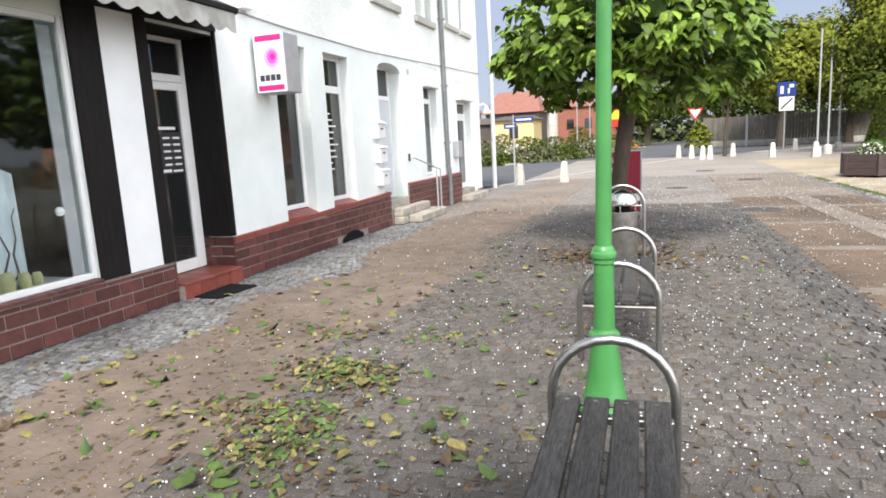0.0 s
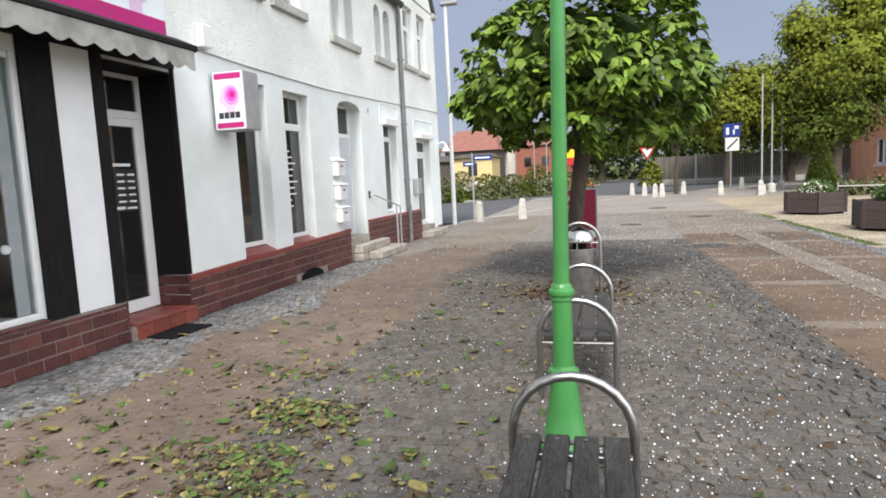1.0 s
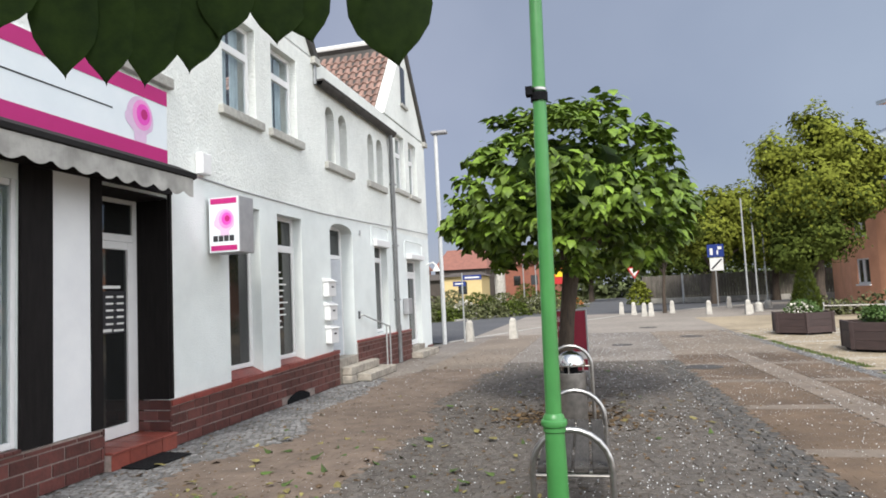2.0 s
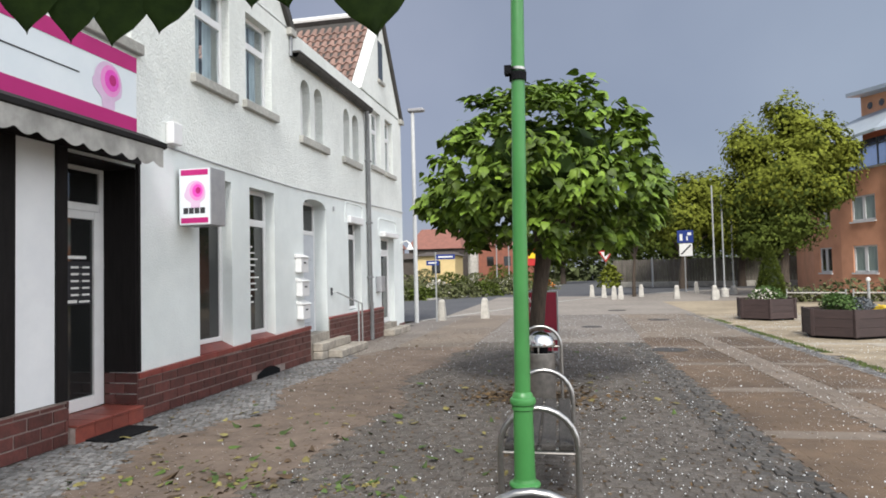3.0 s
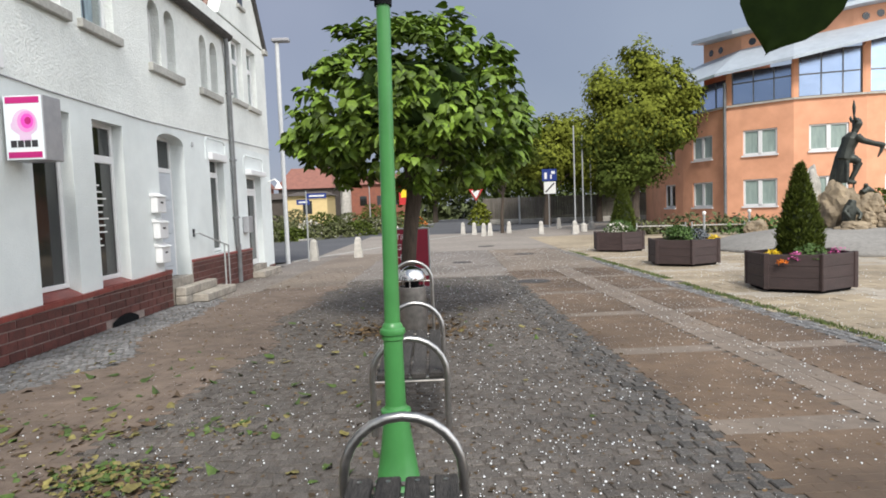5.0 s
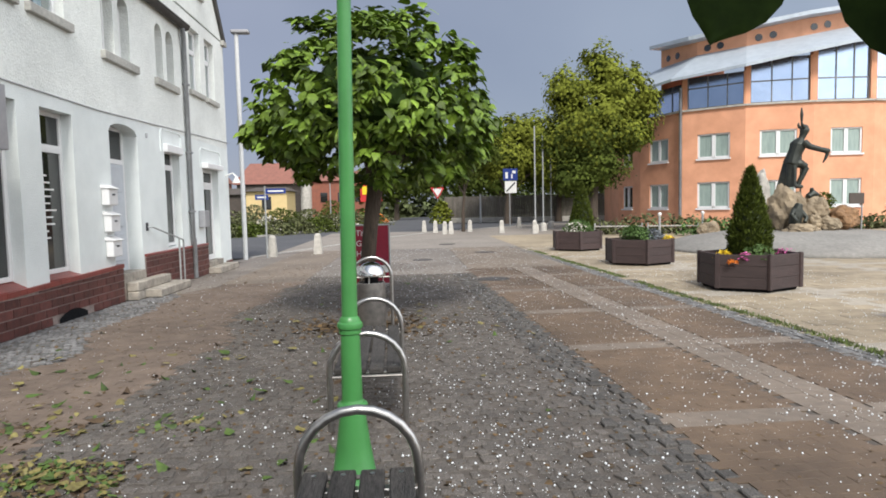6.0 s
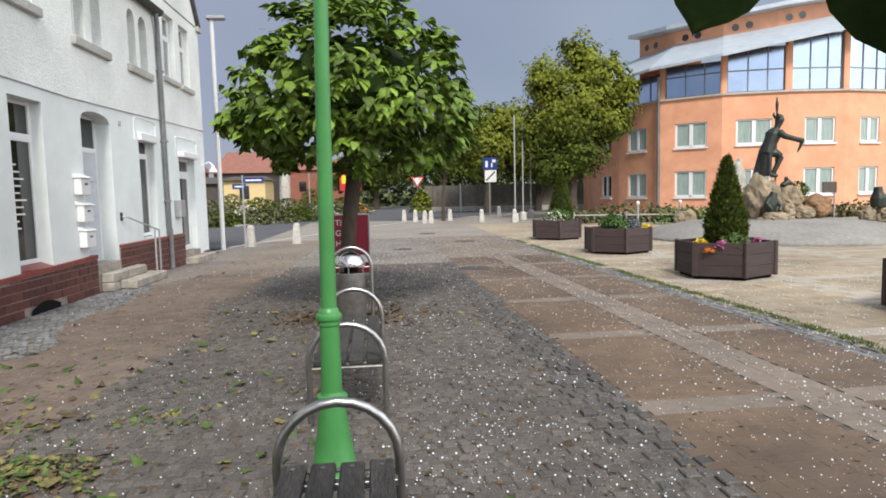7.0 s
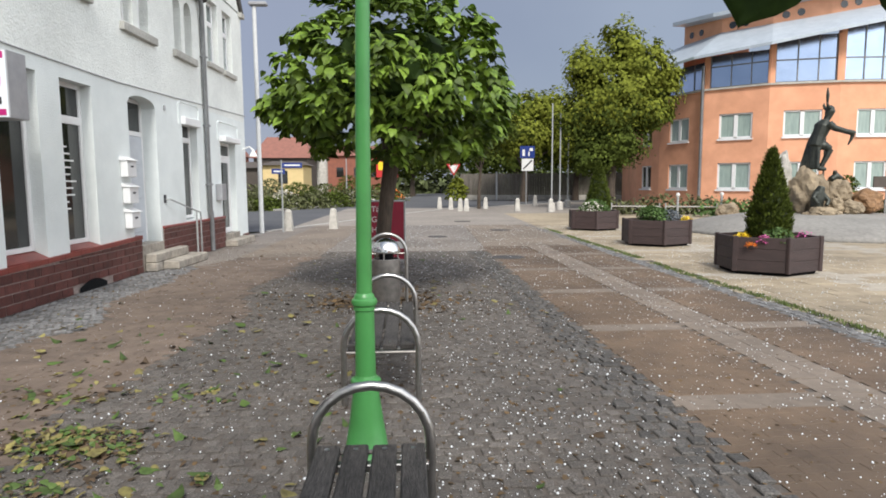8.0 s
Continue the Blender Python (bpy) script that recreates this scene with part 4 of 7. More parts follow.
# stone steps to the house door
for nm, x1, y0, y1, z0, z1 in (("lower_step", WALL_X + 0.52, 12.12, 13.75, 0.0, 0.165), ("upper_step", WALL_X + 0.26, 11.78, 13.4, 0.165, 0.34)):
    ob = box("stone_step", WALL_X + 0.025, x1, y0, y1, 0.0, z1, STEP_STONE, None, bevel=0.02) if nm == "lower_step" else \
        box("stone_step", WALL_X + 0.025, x1 - 0.02, y0, y1, 0.166, z1, STEP_STONE, None, bevel=0.02)
    tagged(ob, "worn sandstone step at the house door", "step", "steps of the house door")
tagged(box("stone_block", WALL_X + 0.025, WALL_X + 0.24, 11.78, 12.1, 0.0, 0.165, STEP_STONE, None, bevel=0.02), "worn stone block carrying the upper step", "step", "steps of the house door")
rail = empty("handrail", WALL_X + 0.3, 13.9, 0, "thin grey metal handrail beside the steps", "handrail")
tube("post", [(WALL_X + 0.32, 13.72, 0.0), (WALL_X + 0.32, 13.72, 1.05)], 0.02, POLE_GREY, rail, "", 8)
tube("post", [(WALL_X + 0.2, 14.3, 0.0), (WALL_X + 0.2, 14.3, 1.0)], 0.02, POLE_GREY, rail, "", 8)
tube("bar", [(WALL_X, 12.86, 1.33), (WALL_X + 0.1, 12.9, 1.33), (WALL_X + 0.32, 13.72, 1.06), (WALL_X + 0.2, 14.3, 1.0)], 0.016, POLE_GREY, rail, "", 8)
box("bracket", WALL_X, WALL_X + 0.03, 12.83, 12.89, 1.26, 1.42, LETTER, rail)

# ---- shop front ----
shop = empty("storefront", WALL_X, 4, 0.4, "dark timber shop front with white panels and a large window", "shop front")
TX = WALL_X + 0.045
for y0, y1, z0, z1 in ((4.60, 4.95, 0.46, 3.1), (5.42, 5.575, 0.46, 3.1), (6.655, 6.70, 0.58, 3.1), (0.2, 0.55, 0.46, 3.1)):
    box("post", WALL_X + 0.002, TX, y0, y1, z0, z1, BLACK_TIMBER, shop, "dark painted timber post", bevel=0.006)
# the deep doorway: dark boarded sides over glazed brick
box("reveal", WALL_X - 0.42, WALL_X + 0.02, 6.632, 6.652, 0.58, 3.04, BLACK_TIMBER, shop, "dark boarded side of the doorway")
box("reveal", WALL_X - 0.42, WALL_X + 0.02, 5.577, 5.597, 0.46, 3.04, BLACK_TIMBER, shop, "dark boarded side of the doorway")
box("head_board", WALL_X - 0.42, WALL_X + 0.02, 5.60, 6.63, 3.04, 3.058, BLACK_TIMBER, shop)
for i in range(3):
    for x0, x1 in ((-0.42, -0.15), (-0.14, 0.035)) if i % 2 else ((-0.42, -0.27), (-0.26, 0.035)):
        box("reveal_brick", WALL_X + x0, WALL_X + x1, 6.632, 6.655, 0.196 + 0.128 * i, 0.312 + 0.128 * i, BRICK, shop, bevel=0.003)
        box("reveal_brick", WALL_X + x0, WALL_X + x1, 5.58, 5.598, 0.196 + 0.085 * i, 0.275 + 0.085 * i, BRICK, shop, bevel=0.003)
box("lintel", WALL_X + 0.002, TX + 0.01, 0.2, 6.70, 3.102, 3.3, BLACK_TIMBER, shop, "dark painted lintel board")
box("panel", WALL_X + 0.002, WALL_X + 0.03, 4.955, 5.415, 0.46, 3.1, WHITE_PANEL, shop, "white board panel")
sw = empty("shop_window", 0, 0, 0)
sw.parent = shop
sw.matrix_parent_inverse = root_inverse(shop)
bm = bmesh.new()
x = WALL_X - 0.02
for a, b, c, e in ((0.6, 0.68, 0.49, 2.95), (4.555, 4.60, 0.49, 2.95), (0.68, 4.555, 0.49, 0.55), (0.68, 4.54, 2.89, 2.95), (2.25, 2.33, 0.55, 2.89)):
    add_box(bm, x - 0.06, x, a, b, c, e, 0.006)
part("frame", bm, WHITE_FRAME, sw)
p = box("pane", x - 0.035, x - 0.028, 0.66, 4.56, 0.53, 2.91, GLASS, sw)
p.visible_shadow = False
bm = bmesh.new()
cols = [[bm.verts.new((WALL_X - 0.3 + 0.015 * math.sin(i * 1.1), 0.7 + 3.4 * i / 40, z)) for z in (0.55, 2.45 - 0.9 * (i / 40) ** 2)] for i in range(41)]
for a, b in zip(cols, cols[1:]):
    bm.faces.new((a[0], b[0], b[1], a[1]))
part("screen", bm, CURTAIN, sw, "pale blue printed screen behind the glass")
rs = random.Random(9)
for i in range(9):
    y, z = 2.3 + 0.2 * i, 0.56
    pts = [(WALL_X - 0.27, y, z)]
    for _ in range(5):
        y, z = y + rs.uniform(-0.12, 0.16), z + rs.uniform(0.08, 0.2)
        pts.append((WALL_X - 0.27, y, z))
    tube("printed_branch", pts, [0.012, 0.011, 0.009, 0.007, 0.005, 0.003], FAR_DARK, sw, "", 5)
box("display_board", WALL_X - 0.85, WALL_X - 0.1, 0.65, 4.55, 0.44, 0.5, WHITE_PANEL, sw)
box("side_blind", WALL_X - 0.12, WALL_X - 0.1, 4.40, 4.53, 0.55, 2.86, GREY_BOX, sw)
lathe("rosette", [(0.0005, 1.13), (0.03, 1.14), (0.045, 1.175), (0.03, 1.21), (0.0005, 1.22)], WALL_X - 0.13, 4.38, WHITE_PANEL, sw, "small white rosette", 14)
for i in range(7):
    box("sill_brick", WALL_X - 0.02, WALL_X + 0.065, 4.0 + 0.085 * i, 4.08 + 0.085 * i, 0.452, 0.487, BRICK, shop, bevel=0.004)
box("sill_board", WALL_X - 0.02, WALL_X + 0.06, 0.5, 3.995, 0.452, 0.485, BRICK, shop)
for y, r, h in ((3.82, 0.06, 0.2), (3.98, 0.05, 0.17), (4.1, 0.045, 0.15)):
    cup = empty("ornament_jar", WALL_X - 0.19, y, 0.5, "pale yellow jar on the window display", "jar", "jars in the shop window")
    lathe("jar", [(r * 0.8, 0.501), (r, 0.51 + h * 0.3), (r, 0.5 + h * 0.8), (r * 0.7, 0.5 + h)], WALL_X - 0.19, y, JAR, cup)
# awning over the shop
awn = empty("awning", WALL_X, 4, 3.3, "rolled grey cloth awning with a scalloped edge in a dark case", "awning")
bm = bmesh.new()
prof = [(0.03, 3.48), (0.03, 3.36), (0.36, 3.29), (0.56, 3.20), (0.60, 3.22), (0.60, 3.27), (0.33, 3.39)]
ends = [[bm.verts.new((WALL_X + a, y, z)) for a, z in prof] for y in (0.1, 6.44)]
for i in range(len(prof)):
    j = (i + 1) % len(prof)
    bm.faces.new((ends[0][i], ends[0][j], ends[1][j], ends[1][i]))
bm.faces.new(ends[0]), bm.faces.new(ends[1][::-1])
part("case", bm, AWNING_BAR, awn, "dark awning case")
bm = bmesh.new()
k = 240
top, low, top2, low2 = [], [], [], []
for i in range(k + 1):
    y = 0.1 + 6.30 * i / k
    u = (y % 0.26) / 0.26
    dz = 0.055 * math.sin(math.pi * u)
    wob = 0.012 * math.sin(y * 9)
    top.append(bm.verts.new((WALL_X + 0.575, y, 3.215)))
    low.append(bm.verts.new((WALL_X + 0.565 + wob, y, 3.04 - dz)))
for i in range(k):
    bm.faces.new((top[i], top[i + 1], low[i + 1], low[i]))
part("valance", bm, AWNING, awn, "grey scalloped valance")
pydata("cloth", [(WALL_X + 0.05, 0.12, 3.34), (WALL_X + 0.56, 0.12, 3.195), (WALL_X + 0.56, 6.42, 3.195), (WALL_X + 0.05, 6.42, 3.34)], [(0, 1, 2, 3)], AWNING, awn)
# fascia sign
fas = empty("shop_sign", WALL_X, 4, 3.5, "white shop sign board with magenta bands and a pink head shape", "shop sign")
box("board", WALL_X + 0.002, WALL_X + 0.05, -1.5, 6.62, 3.47, 4.40, SIGN_WHITE, fas)
box("band", WALL_X + 0.05, WALL_X + 0.055, -1.5, 6.62, 3.475, 3.65, MAGENTA, fas, "magenta band")
box("band", WALL_X + 0.05, WALL_X + 0.055, -1.5, 6.62, 4.21, 4.395, MAGENTA, fas, "magenta band")
box("line", WALL_X + 0.05, WALL_X + 0.054, -1.2, 5.72, 3.94, 3.956, LETTER, fas, "thin dark line")


def head_logo(parent, place, s, flat):
    """A soft head-like emblem in three flat layers; place maps (u, w, lift) to the world."""
    for nm, m, r, du, dw, lift in (("emblem_outer", PALE_PINK, 1.0, 0.0, 0.0, 0.002), ("emblem_middle", PINK_SOFT, 0.72, 0.14, 0.16, 0.004),
                                   ("emblem_inner", PINK, 0.5, 0.2, 0.2, 0.006), ("emblem_core", MAGENTA, 0.25, 0.26, 0.22, 0.008)):
        pts = []
        for i in range(40):
            a = 2 * math.pi * i / 40
            u, w = math.cos(a) * 0.92, math.sin(a) * 1.05
            if r == 1.0 and w < -0.55:
                u, w = max(-0.42, min(0.42, u)), w * 1.25
            if r == 1.0 and -0.35 < w < 0.1 and u < 0:
                u -= 0.1
            pts.append(place(s * (u * r + du), s * (w * r + dw + 0.1), lift))
        pydata(nm, pts, [tuple(range(40))], m, parent)


head_logo(fas, lambda u, w, k: (WALL_X + 0.052 + k, 6.15 + u, 3.92 + w), 0.24, True)

# projecting light-box sign
box_sign = empty("light_box_sign", WALL_X + 0.3, 7.72, 2.4, "white light-box sign with magenta bands on wall brackets", "sign")
SY = 7.45
box("case", WALL_X + 0.05, WALL_X + 0.52, SY, SY + 0.36, 2.40, 3.17, GREY_BOX, box_sign, "grey sheet-metal case", bevel=0.008)
box("face", WALL_X + 0.06, WALL_X + 0.51, SY - 0.006, SY, 2.41, 3.16, SIGN_WHITE, box_sign)
box("band", WALL_X + 0.085, WALL_X + 0.485, SY - 0.01, SY - 0.006, 3.07, 3.145, MAGENTA, box_sign)
box("band", WALL_X + 0.085, WALL_X + 0.485, SY - 0.01, SY - 0.006, 2.43, 2.50, MAGENTA, box_sign)
head_logo(box_sign, lambda u, w, k: (WALL_X + 0.30 + u, SY - 0.007 - k, 2.81 + w), 0.165, True)
for i in range(4):
    box("letter_bar", WALL_X + 0.12 + 0.083 * i, WALL_X + 0.19 + 0.083 * i, SY - 0.01, SY - 0.006, 2.555, 2.635, LETTER, box_sign)
for z in (2.52, 3.1):
    tube("bracket", [(WALL_X, SY + 0.18, z), (WALL_X + 0.11, SY + 0.18, z)], 0.03, GREY_BOX, box_sign, "", 8)
    lathe("wall_plate", [(0.05, z - 0.05), (0.05, z + 0.05)], WALL_X + 0.03, SY + 0.18, GREY_BOX, box_sign, seg=10)
tagged(box("alarm_box", WALL_X, WALL_X + 0.12, 7.24, 7.44, 3.47, 3.76, WHITE_FRAME, None, bevel=0.012), "white alarm box fixed on the house wall", "alarm box")
tagged(box("meter_box", WALL_X, WALL_X + 0.16, 16.0, 16.36, 1.22, 1.64, GREY_BOX, None, bevel=0.012), "grey metal box fixed beside the far door", "meter box")
tagged(tube("doorbell_lamp", [(WALL_X, 18.5, 2.62), (WALL_X + 0.2, 18.5, 2.7), (WALL_X + 0.3, 18.5, 2.6), (WALL_X + 0.3, 18.5, 2.42)], [0.02, 0.02, 0.03, 0.12], WHITE_PAINT), "small white wall lamp near the house corner", "wall lamp")
tagged(box("wall_bell", WALL_X, WALL_X + 0.03, 13.02, 13.08, 3.12, 3.22, GREY_BOX, None, bevel=0.006), "small grey fitting on the house wall", "fitting")
mail = None
for i, z in enumerate((1.76, 1.30, 0.86)):
    if mail is None:
        mail = empty("mailbox", WALL_X, 11.3, 1.76, "white metal mailbox fixed beside the house door", "mailbox", "mailboxes by the door")
        box("body", WALL_X + 0.002, WALL_X + 0.13, 11.08, 11.42, 1.76, 2.05, WHITE_FRAME, mail, bevel=0.012)
        pydata("flap", [(WALL_X, 11.06, 2.12), (WALL_X + 0.16, 11.06, 2.05), (WALL_X + 0.16, 11.44, 2.05), (WALL_X, 11.44, 2.12), (WALL_X, 11.06, 2.05), (WALL_X, 11.44, 2.05)],
               [(0, 1, 2, 3), (0, 4, 1), (3, 2, 5), (1, 4, 5, 2)], WHITE_FRAME, mail)
        box("name_plate", WALL_X + 0.13, WALL_X + 0.134, 11.2, 11.3, 1.93, 1.96, LETTER, mail)
    else:
        copy_thing(mail, Matrix.Translation((WALL_X, 11.3 + 0.03 * i, z)))
# opening-hours bars on the shop door and lettering bars on the window
dx = WALL_X - 0.438
tagged(box("door_notice", dx, dx + 0.002, 6.06, 6.45, 1.42, 1.92, LETTER, None), "dark printed notice on the shop door glass", "notice")
notice = empty("opening_hours", dx, 6.2, 1.4, "white lines of opening hours printed on the door glass", "notice")
box("heading_bar", dx + 0.003, dx + 0.005, 5.98, 6.36, 1.95, 1.985, WHITE_PAINT, notice)
for i in range(5):
    z = 1.84 - 0.08 * i
    if i:
        box("text_bar", dx + 0.003, dx + 0.005, 6.0, 6.05 + 0.012 * (i % 2), z, z + 0.022, WHITE_PAINT, notice)
    box("text_bar", dx + 0.003, dx + 0.005, 6.13, 6.245, z, z + 0.024, WHITE_PAINT, notice)
    box("text_bar", dx + 0.003, dx + 0.005, 6.265, 6.28, z + 0.01, z + 0.015, WHITE_PAINT, notice)
    box("text_bar", dx + 0.003, dx + 0.005, 6.30, 6.41, z, z + 0.024, WHITE_PAINT, notice)
box("text_bar", dx + 0.003, dx + 0.005, 6.02, 6.22, 1.44, 1.475, WHITE_PAINT, notice)
box("text_bar", dx + 0.003, dx + 0.005, 6.25, 6.41, 1.44, 1.465, WHITE_PAINT, notice)
lettering = empty("window_lettering", WALL_X - 0.195, 9.6, 1.2, "white lines of lettering on the narrow shop window", "lettering")
rr = random.Random(5)
for i, (w, off) in enumerate(((0.12, 0.06), (0.2, 0.05), (0.3, 0.08), (0.22, 0.04), (0.18, 0.05), (0.34, 0.08), (0.24, 0.06), (0.28, 0.05), (0.1, 0.06), (0.14, 0.07))):
    z = 2.2 - 0.105 * i
    box("text_bar", WALL_X - 0.198, WALL_X - 0.196, 9.70 + off * 0.3, 9.70 + off * 0.3 + w * 0.95, z, z + 0.026, WHITE_PAINT, lettering)
# cellar vent in the plinth and a doormat
vent = empty("cellar_vent", WALL_X, 9.9, 0, "dark arched cellar opening low in the brick plinth", "vent")
# no recess is cut: a flat black face stands for its shade
bm = bmesh.new()
pts = [(9.5 + 0.82 * i / 12, 0.012 + 0.155 * math.sin(math.pi * (0.12 + 0.76 * i / 12))) for i in range(13)]
a = [bm.verts.new((WALL_X + 0.048, y, z)) for y, z in pts] + [bm.verts.new((WALL_X + 0.048, 10.32, 0.0)), bm.verts.new((WALL_X + 0.048, 9.5, 0.0))]
bm.faces.new(a)
part("hole", bm, BLACK, vent, "flat black face painted as the shade inside the opening")
bm = bmesh.new()
add_box(bm, -0.22, 0.22, -0.33, 0.33, 0.0, 0.016, 0.005, pose(-4.96, 6.05, 0.002, 0, 0, -4))
tagged(part("doormat", bm, BLACK), "black rubber doormat lying before the shop step", "doormat")


# ---- benches, post, bin, sign, tree in the middle row ----
def hoop(parent, x, y, width, height, r=0.024, yaw=0.0, bar=None, name="armrest"):
    pts, k = [], 12
    h = width / 2
    pts.append((-h, 0, 0))
    pts.append((-h, 0, height - h * 0.98))
    for i in range(1, k):
        a = math.pi * (1 - i / k)
        pts.append((h * math.cos(a), 0, height - h * 0.98 + h * 0.98 * math.sin(a)))
    pts.append((h, 0, height - h * 0.98))
    pts.append((h, 0, 0))
    m = pose(x, y, 0, 0, 0, yaw)
    tube(name, [m @ Vector(p) for p in pts], r, STEEL, parent, "bent stainless steel tube", 12)
    if bar:
        for z in bar:
            tube("crossbar", [m @ Vector((-h, 0, z)), m @ Vector((h, 0, z))], 0.012, BIN_STEEL, parent, "", 8)


def bench(x, y, length, yaw, near_bar):
    """A backless bench of four boards between two steel hoops; x, y is the middle of its seat."""
    b = empty("bench", x, y, 0, "backless bench of weathered grey boards between steel hoops", "bench", "benches in the row")
    m = pose(x, y, 0, 0, 0, yaw)
    for i in range(4):
        c = -0.192 + 0.128 * i
        bm = bmesh.new()
        add_box(bm, c - 0.054, c + 0.054, -length / 2 + 0.03, length / 2 - 0.03, 0.405 + 0.003 * (i % 2), 0.45 + 0.003 * (i % 2), 0.008, m)
        slat = part("slat", bm, OLD_WOOD, b, "weathered grey wooden board")
        for s in (-1, 1):
            p = m @ Vector((c, s * (length / 2 - 0.09), 0.45))
            lathe("screw", [(0.012, 0.449), (0.012, 0.457), (0.006, 0.459)], p.x, p.y, STEEL, slat, seg=8)
    for s in (-1, 1):
        p = m @ Vector((0, s * length / 2, 0))
        hoop(b, p.x, p.y, 0.545, 0.715, 0.0235, yaw, bar=(0.40,) if s == near_bar or True else None)
        bm = bmesh.new()
        add_box(bm, -0.26, 0.26, s * (length / 2 - 0.12) - 0.025, s * (length / 2 - 0.12) + 0.025, 0.37, 0.404, 0.004, m)
        part("bearer", bm, STEEL, b)
    return b


bench(-0.21, 1.93, 1.72, 1.5, 1)
bench(-0.33, 5.36, 1.72, 1.5, 1)

post = empty("lamp_post", -0.335, 3.62, 0, "green painted cast lamp post with a flared base and collars", "lamp post")
lathe("base", [(0.15, 0.0), (0.15, 0.03), (0.128, 0.06), (0.098, 0.25), (0.078, 0.40), (0.072, 0.46)], -0.335, 3.62, GREEN_PAINT, post, "green flared post base", 28)
lathe("collar", [(0.07, 0.455), (0.085, 0.462), (0.09, 0.475), (0.085, 0.486), (0.068, 0.494), (0.062, 0.51)], -0.335, 3.62, GREEN_PAINT, post, "", 28)
lathe("lower_shaft", [(0.061, 0.5), (0.056, 0.90)], -0.335, 3.62, GREEN_PAINT, post, "", 28)
lathe("collar", [(0.056, 0.895), (0.064, 0.90), (0.064, 0.925), (0.072, 0.93), (0.076, 0.945), (0.072, 0.96), (0.062, 0.968), (0.058, 0.985), (0.045, 1.0)], -0.335, 3.62, GREEN_PAINT, post, "", 28)
lean = pose(-0.335, 3.62, 0, 0, 0, 0)
tube("shaft", [(-0.335, 3.62, 0.98), (-0.325, 3.62, 2.0), (-0.308, 3.62, 3.0), (-0.28, 3.62, 4.6)], [0.046, 0.042, 0.039, 0.036], GREEN_PAINT, post, "", 24)
clamp = tube("clamp", [(-0.312, 3.62, 2.80), (-0.311, 3.62, 2.85)], 0.05, BLACK, post, "black cable clamp band", 16)
tube("clamp", [(-0.312, 3.62, 2.86), (-0.311, 3.62, 2.875)], 0.047, STEEL, post, "steel strap", 16)
box("clamp_block", -0.385, -0.345, 3.56, 3.62, 2.83, 2.88, BLACK, post)
# its head, out of view above the lane
lathe("lantern", [(0.05, 4.6), (0.16, 4.65), (0.2, 4.95), (0.22, 5.0), (0.08, 5.2), (0.02, 5.25)], -0.28, 3.62, GREEN_PAINT, post)

bin_ = empty("litter_bin", -0.42, 7.05, 0, "round grey steel litter bin with a polished dome lid", "litter bin")
lathe("body", [(0.15, 0.06), (0.155, 0.07), (0.155, 0.78), (0.15, 0.785), (0.14, 0.785), (0.14, 0.7)], -0.42, 7.05, BIN_STEEL, bin_, "grey perforated steel body", 32)
lathe("foot", [(0.1, 0.0), (0.1, 0.07)], -0.42, 7.05, BIN_STEEL, bin_)
lathe("liner", [(0.08, 0.7), (0.08, 0.86)], -0.42, 7.05, BLACK, bin_)
lathe("dome", [(0.16, 0.855), (0.163, 0.865), (0.152, 0.91), (0.125, 0.96), (0.085, 0.995), (0.04, 1.012), (0.005, 1.016)], -0.42, 7.05, POLISHED, bin_, "polished steel dome lid", 32)
for k in range(3):
    a = 2 * math.pi * k / 3 + 0.4
    tube("strut", [(-0.42 + 0.14 * math.cos(a), 7.05 + 0.14 * math.sin(a), 0.76), (-0.42 + 0.14 * math.cos(a), 7.05 + 0.14 * math.sin(a), 0.87)], 0.008, STEEL, bin_, "", 6)
rack = empty("bin_hoop", -0.46, 7.95, 0, "tall steel tube hoop standing beyond the litter bin", "hoop")
hoop(rack, -0.47, 7.95, 0.5, 0.99, 0.022, 1.5, bar=(0.74,), name="frame")

# advertising board
ad = empty("advert_board", -0.72, 12.2, 0, "dark red A-board with white lettering in a steel frame", "sign")
bm = bmesh.new()
AX0, AX1, AY = -1.08, -0.36, 12.2
for a, b, c, e in ((AX0, AX0 + 0.03, 0.0, 1.30), (AX1 - 0.03, AX1, 0.0, 1.30), (AX0 + 0.03, AX1 - 0.03, 1.27, 1.30), (AX0 + 0.03, AX1 - 0.03, 0.12, 0.15)):
    add_box(bm, a, b, AY - 0.02, AY + 0.02, c, e, 0.006)
part("frame", bm, POLE_GREY, ad, "grey metal frame")
box("board", AX0 + 0.03, AX1 - 0.03, AY - 0.012, AY + 0.01, 0.5, 1.27, RED_SIGN, ad, "dark red printed board")
box("stripe", AX0 + 0.03, AX1 - 0.03, AY - 0.012, AY + 0.01, 0.36, 0.498, WHITE_PAINT, ad)
box("foot_board", AX0 + 0.03, AX1 - 0.03, AY - 0.012, AY + 0.01, 0.15, 0.358, RED_SIGN, ad)
for text, z in (("T\u00e4gl", 1.08), ("GRA", 0.88), ("H\u00d6", 0.68)):
    ob = letters("lettering", text, 0.155, pose(AX0 + 0.06, AY - 0.0135, z, 90, 0, 0), WHITE_PAINT, ad)


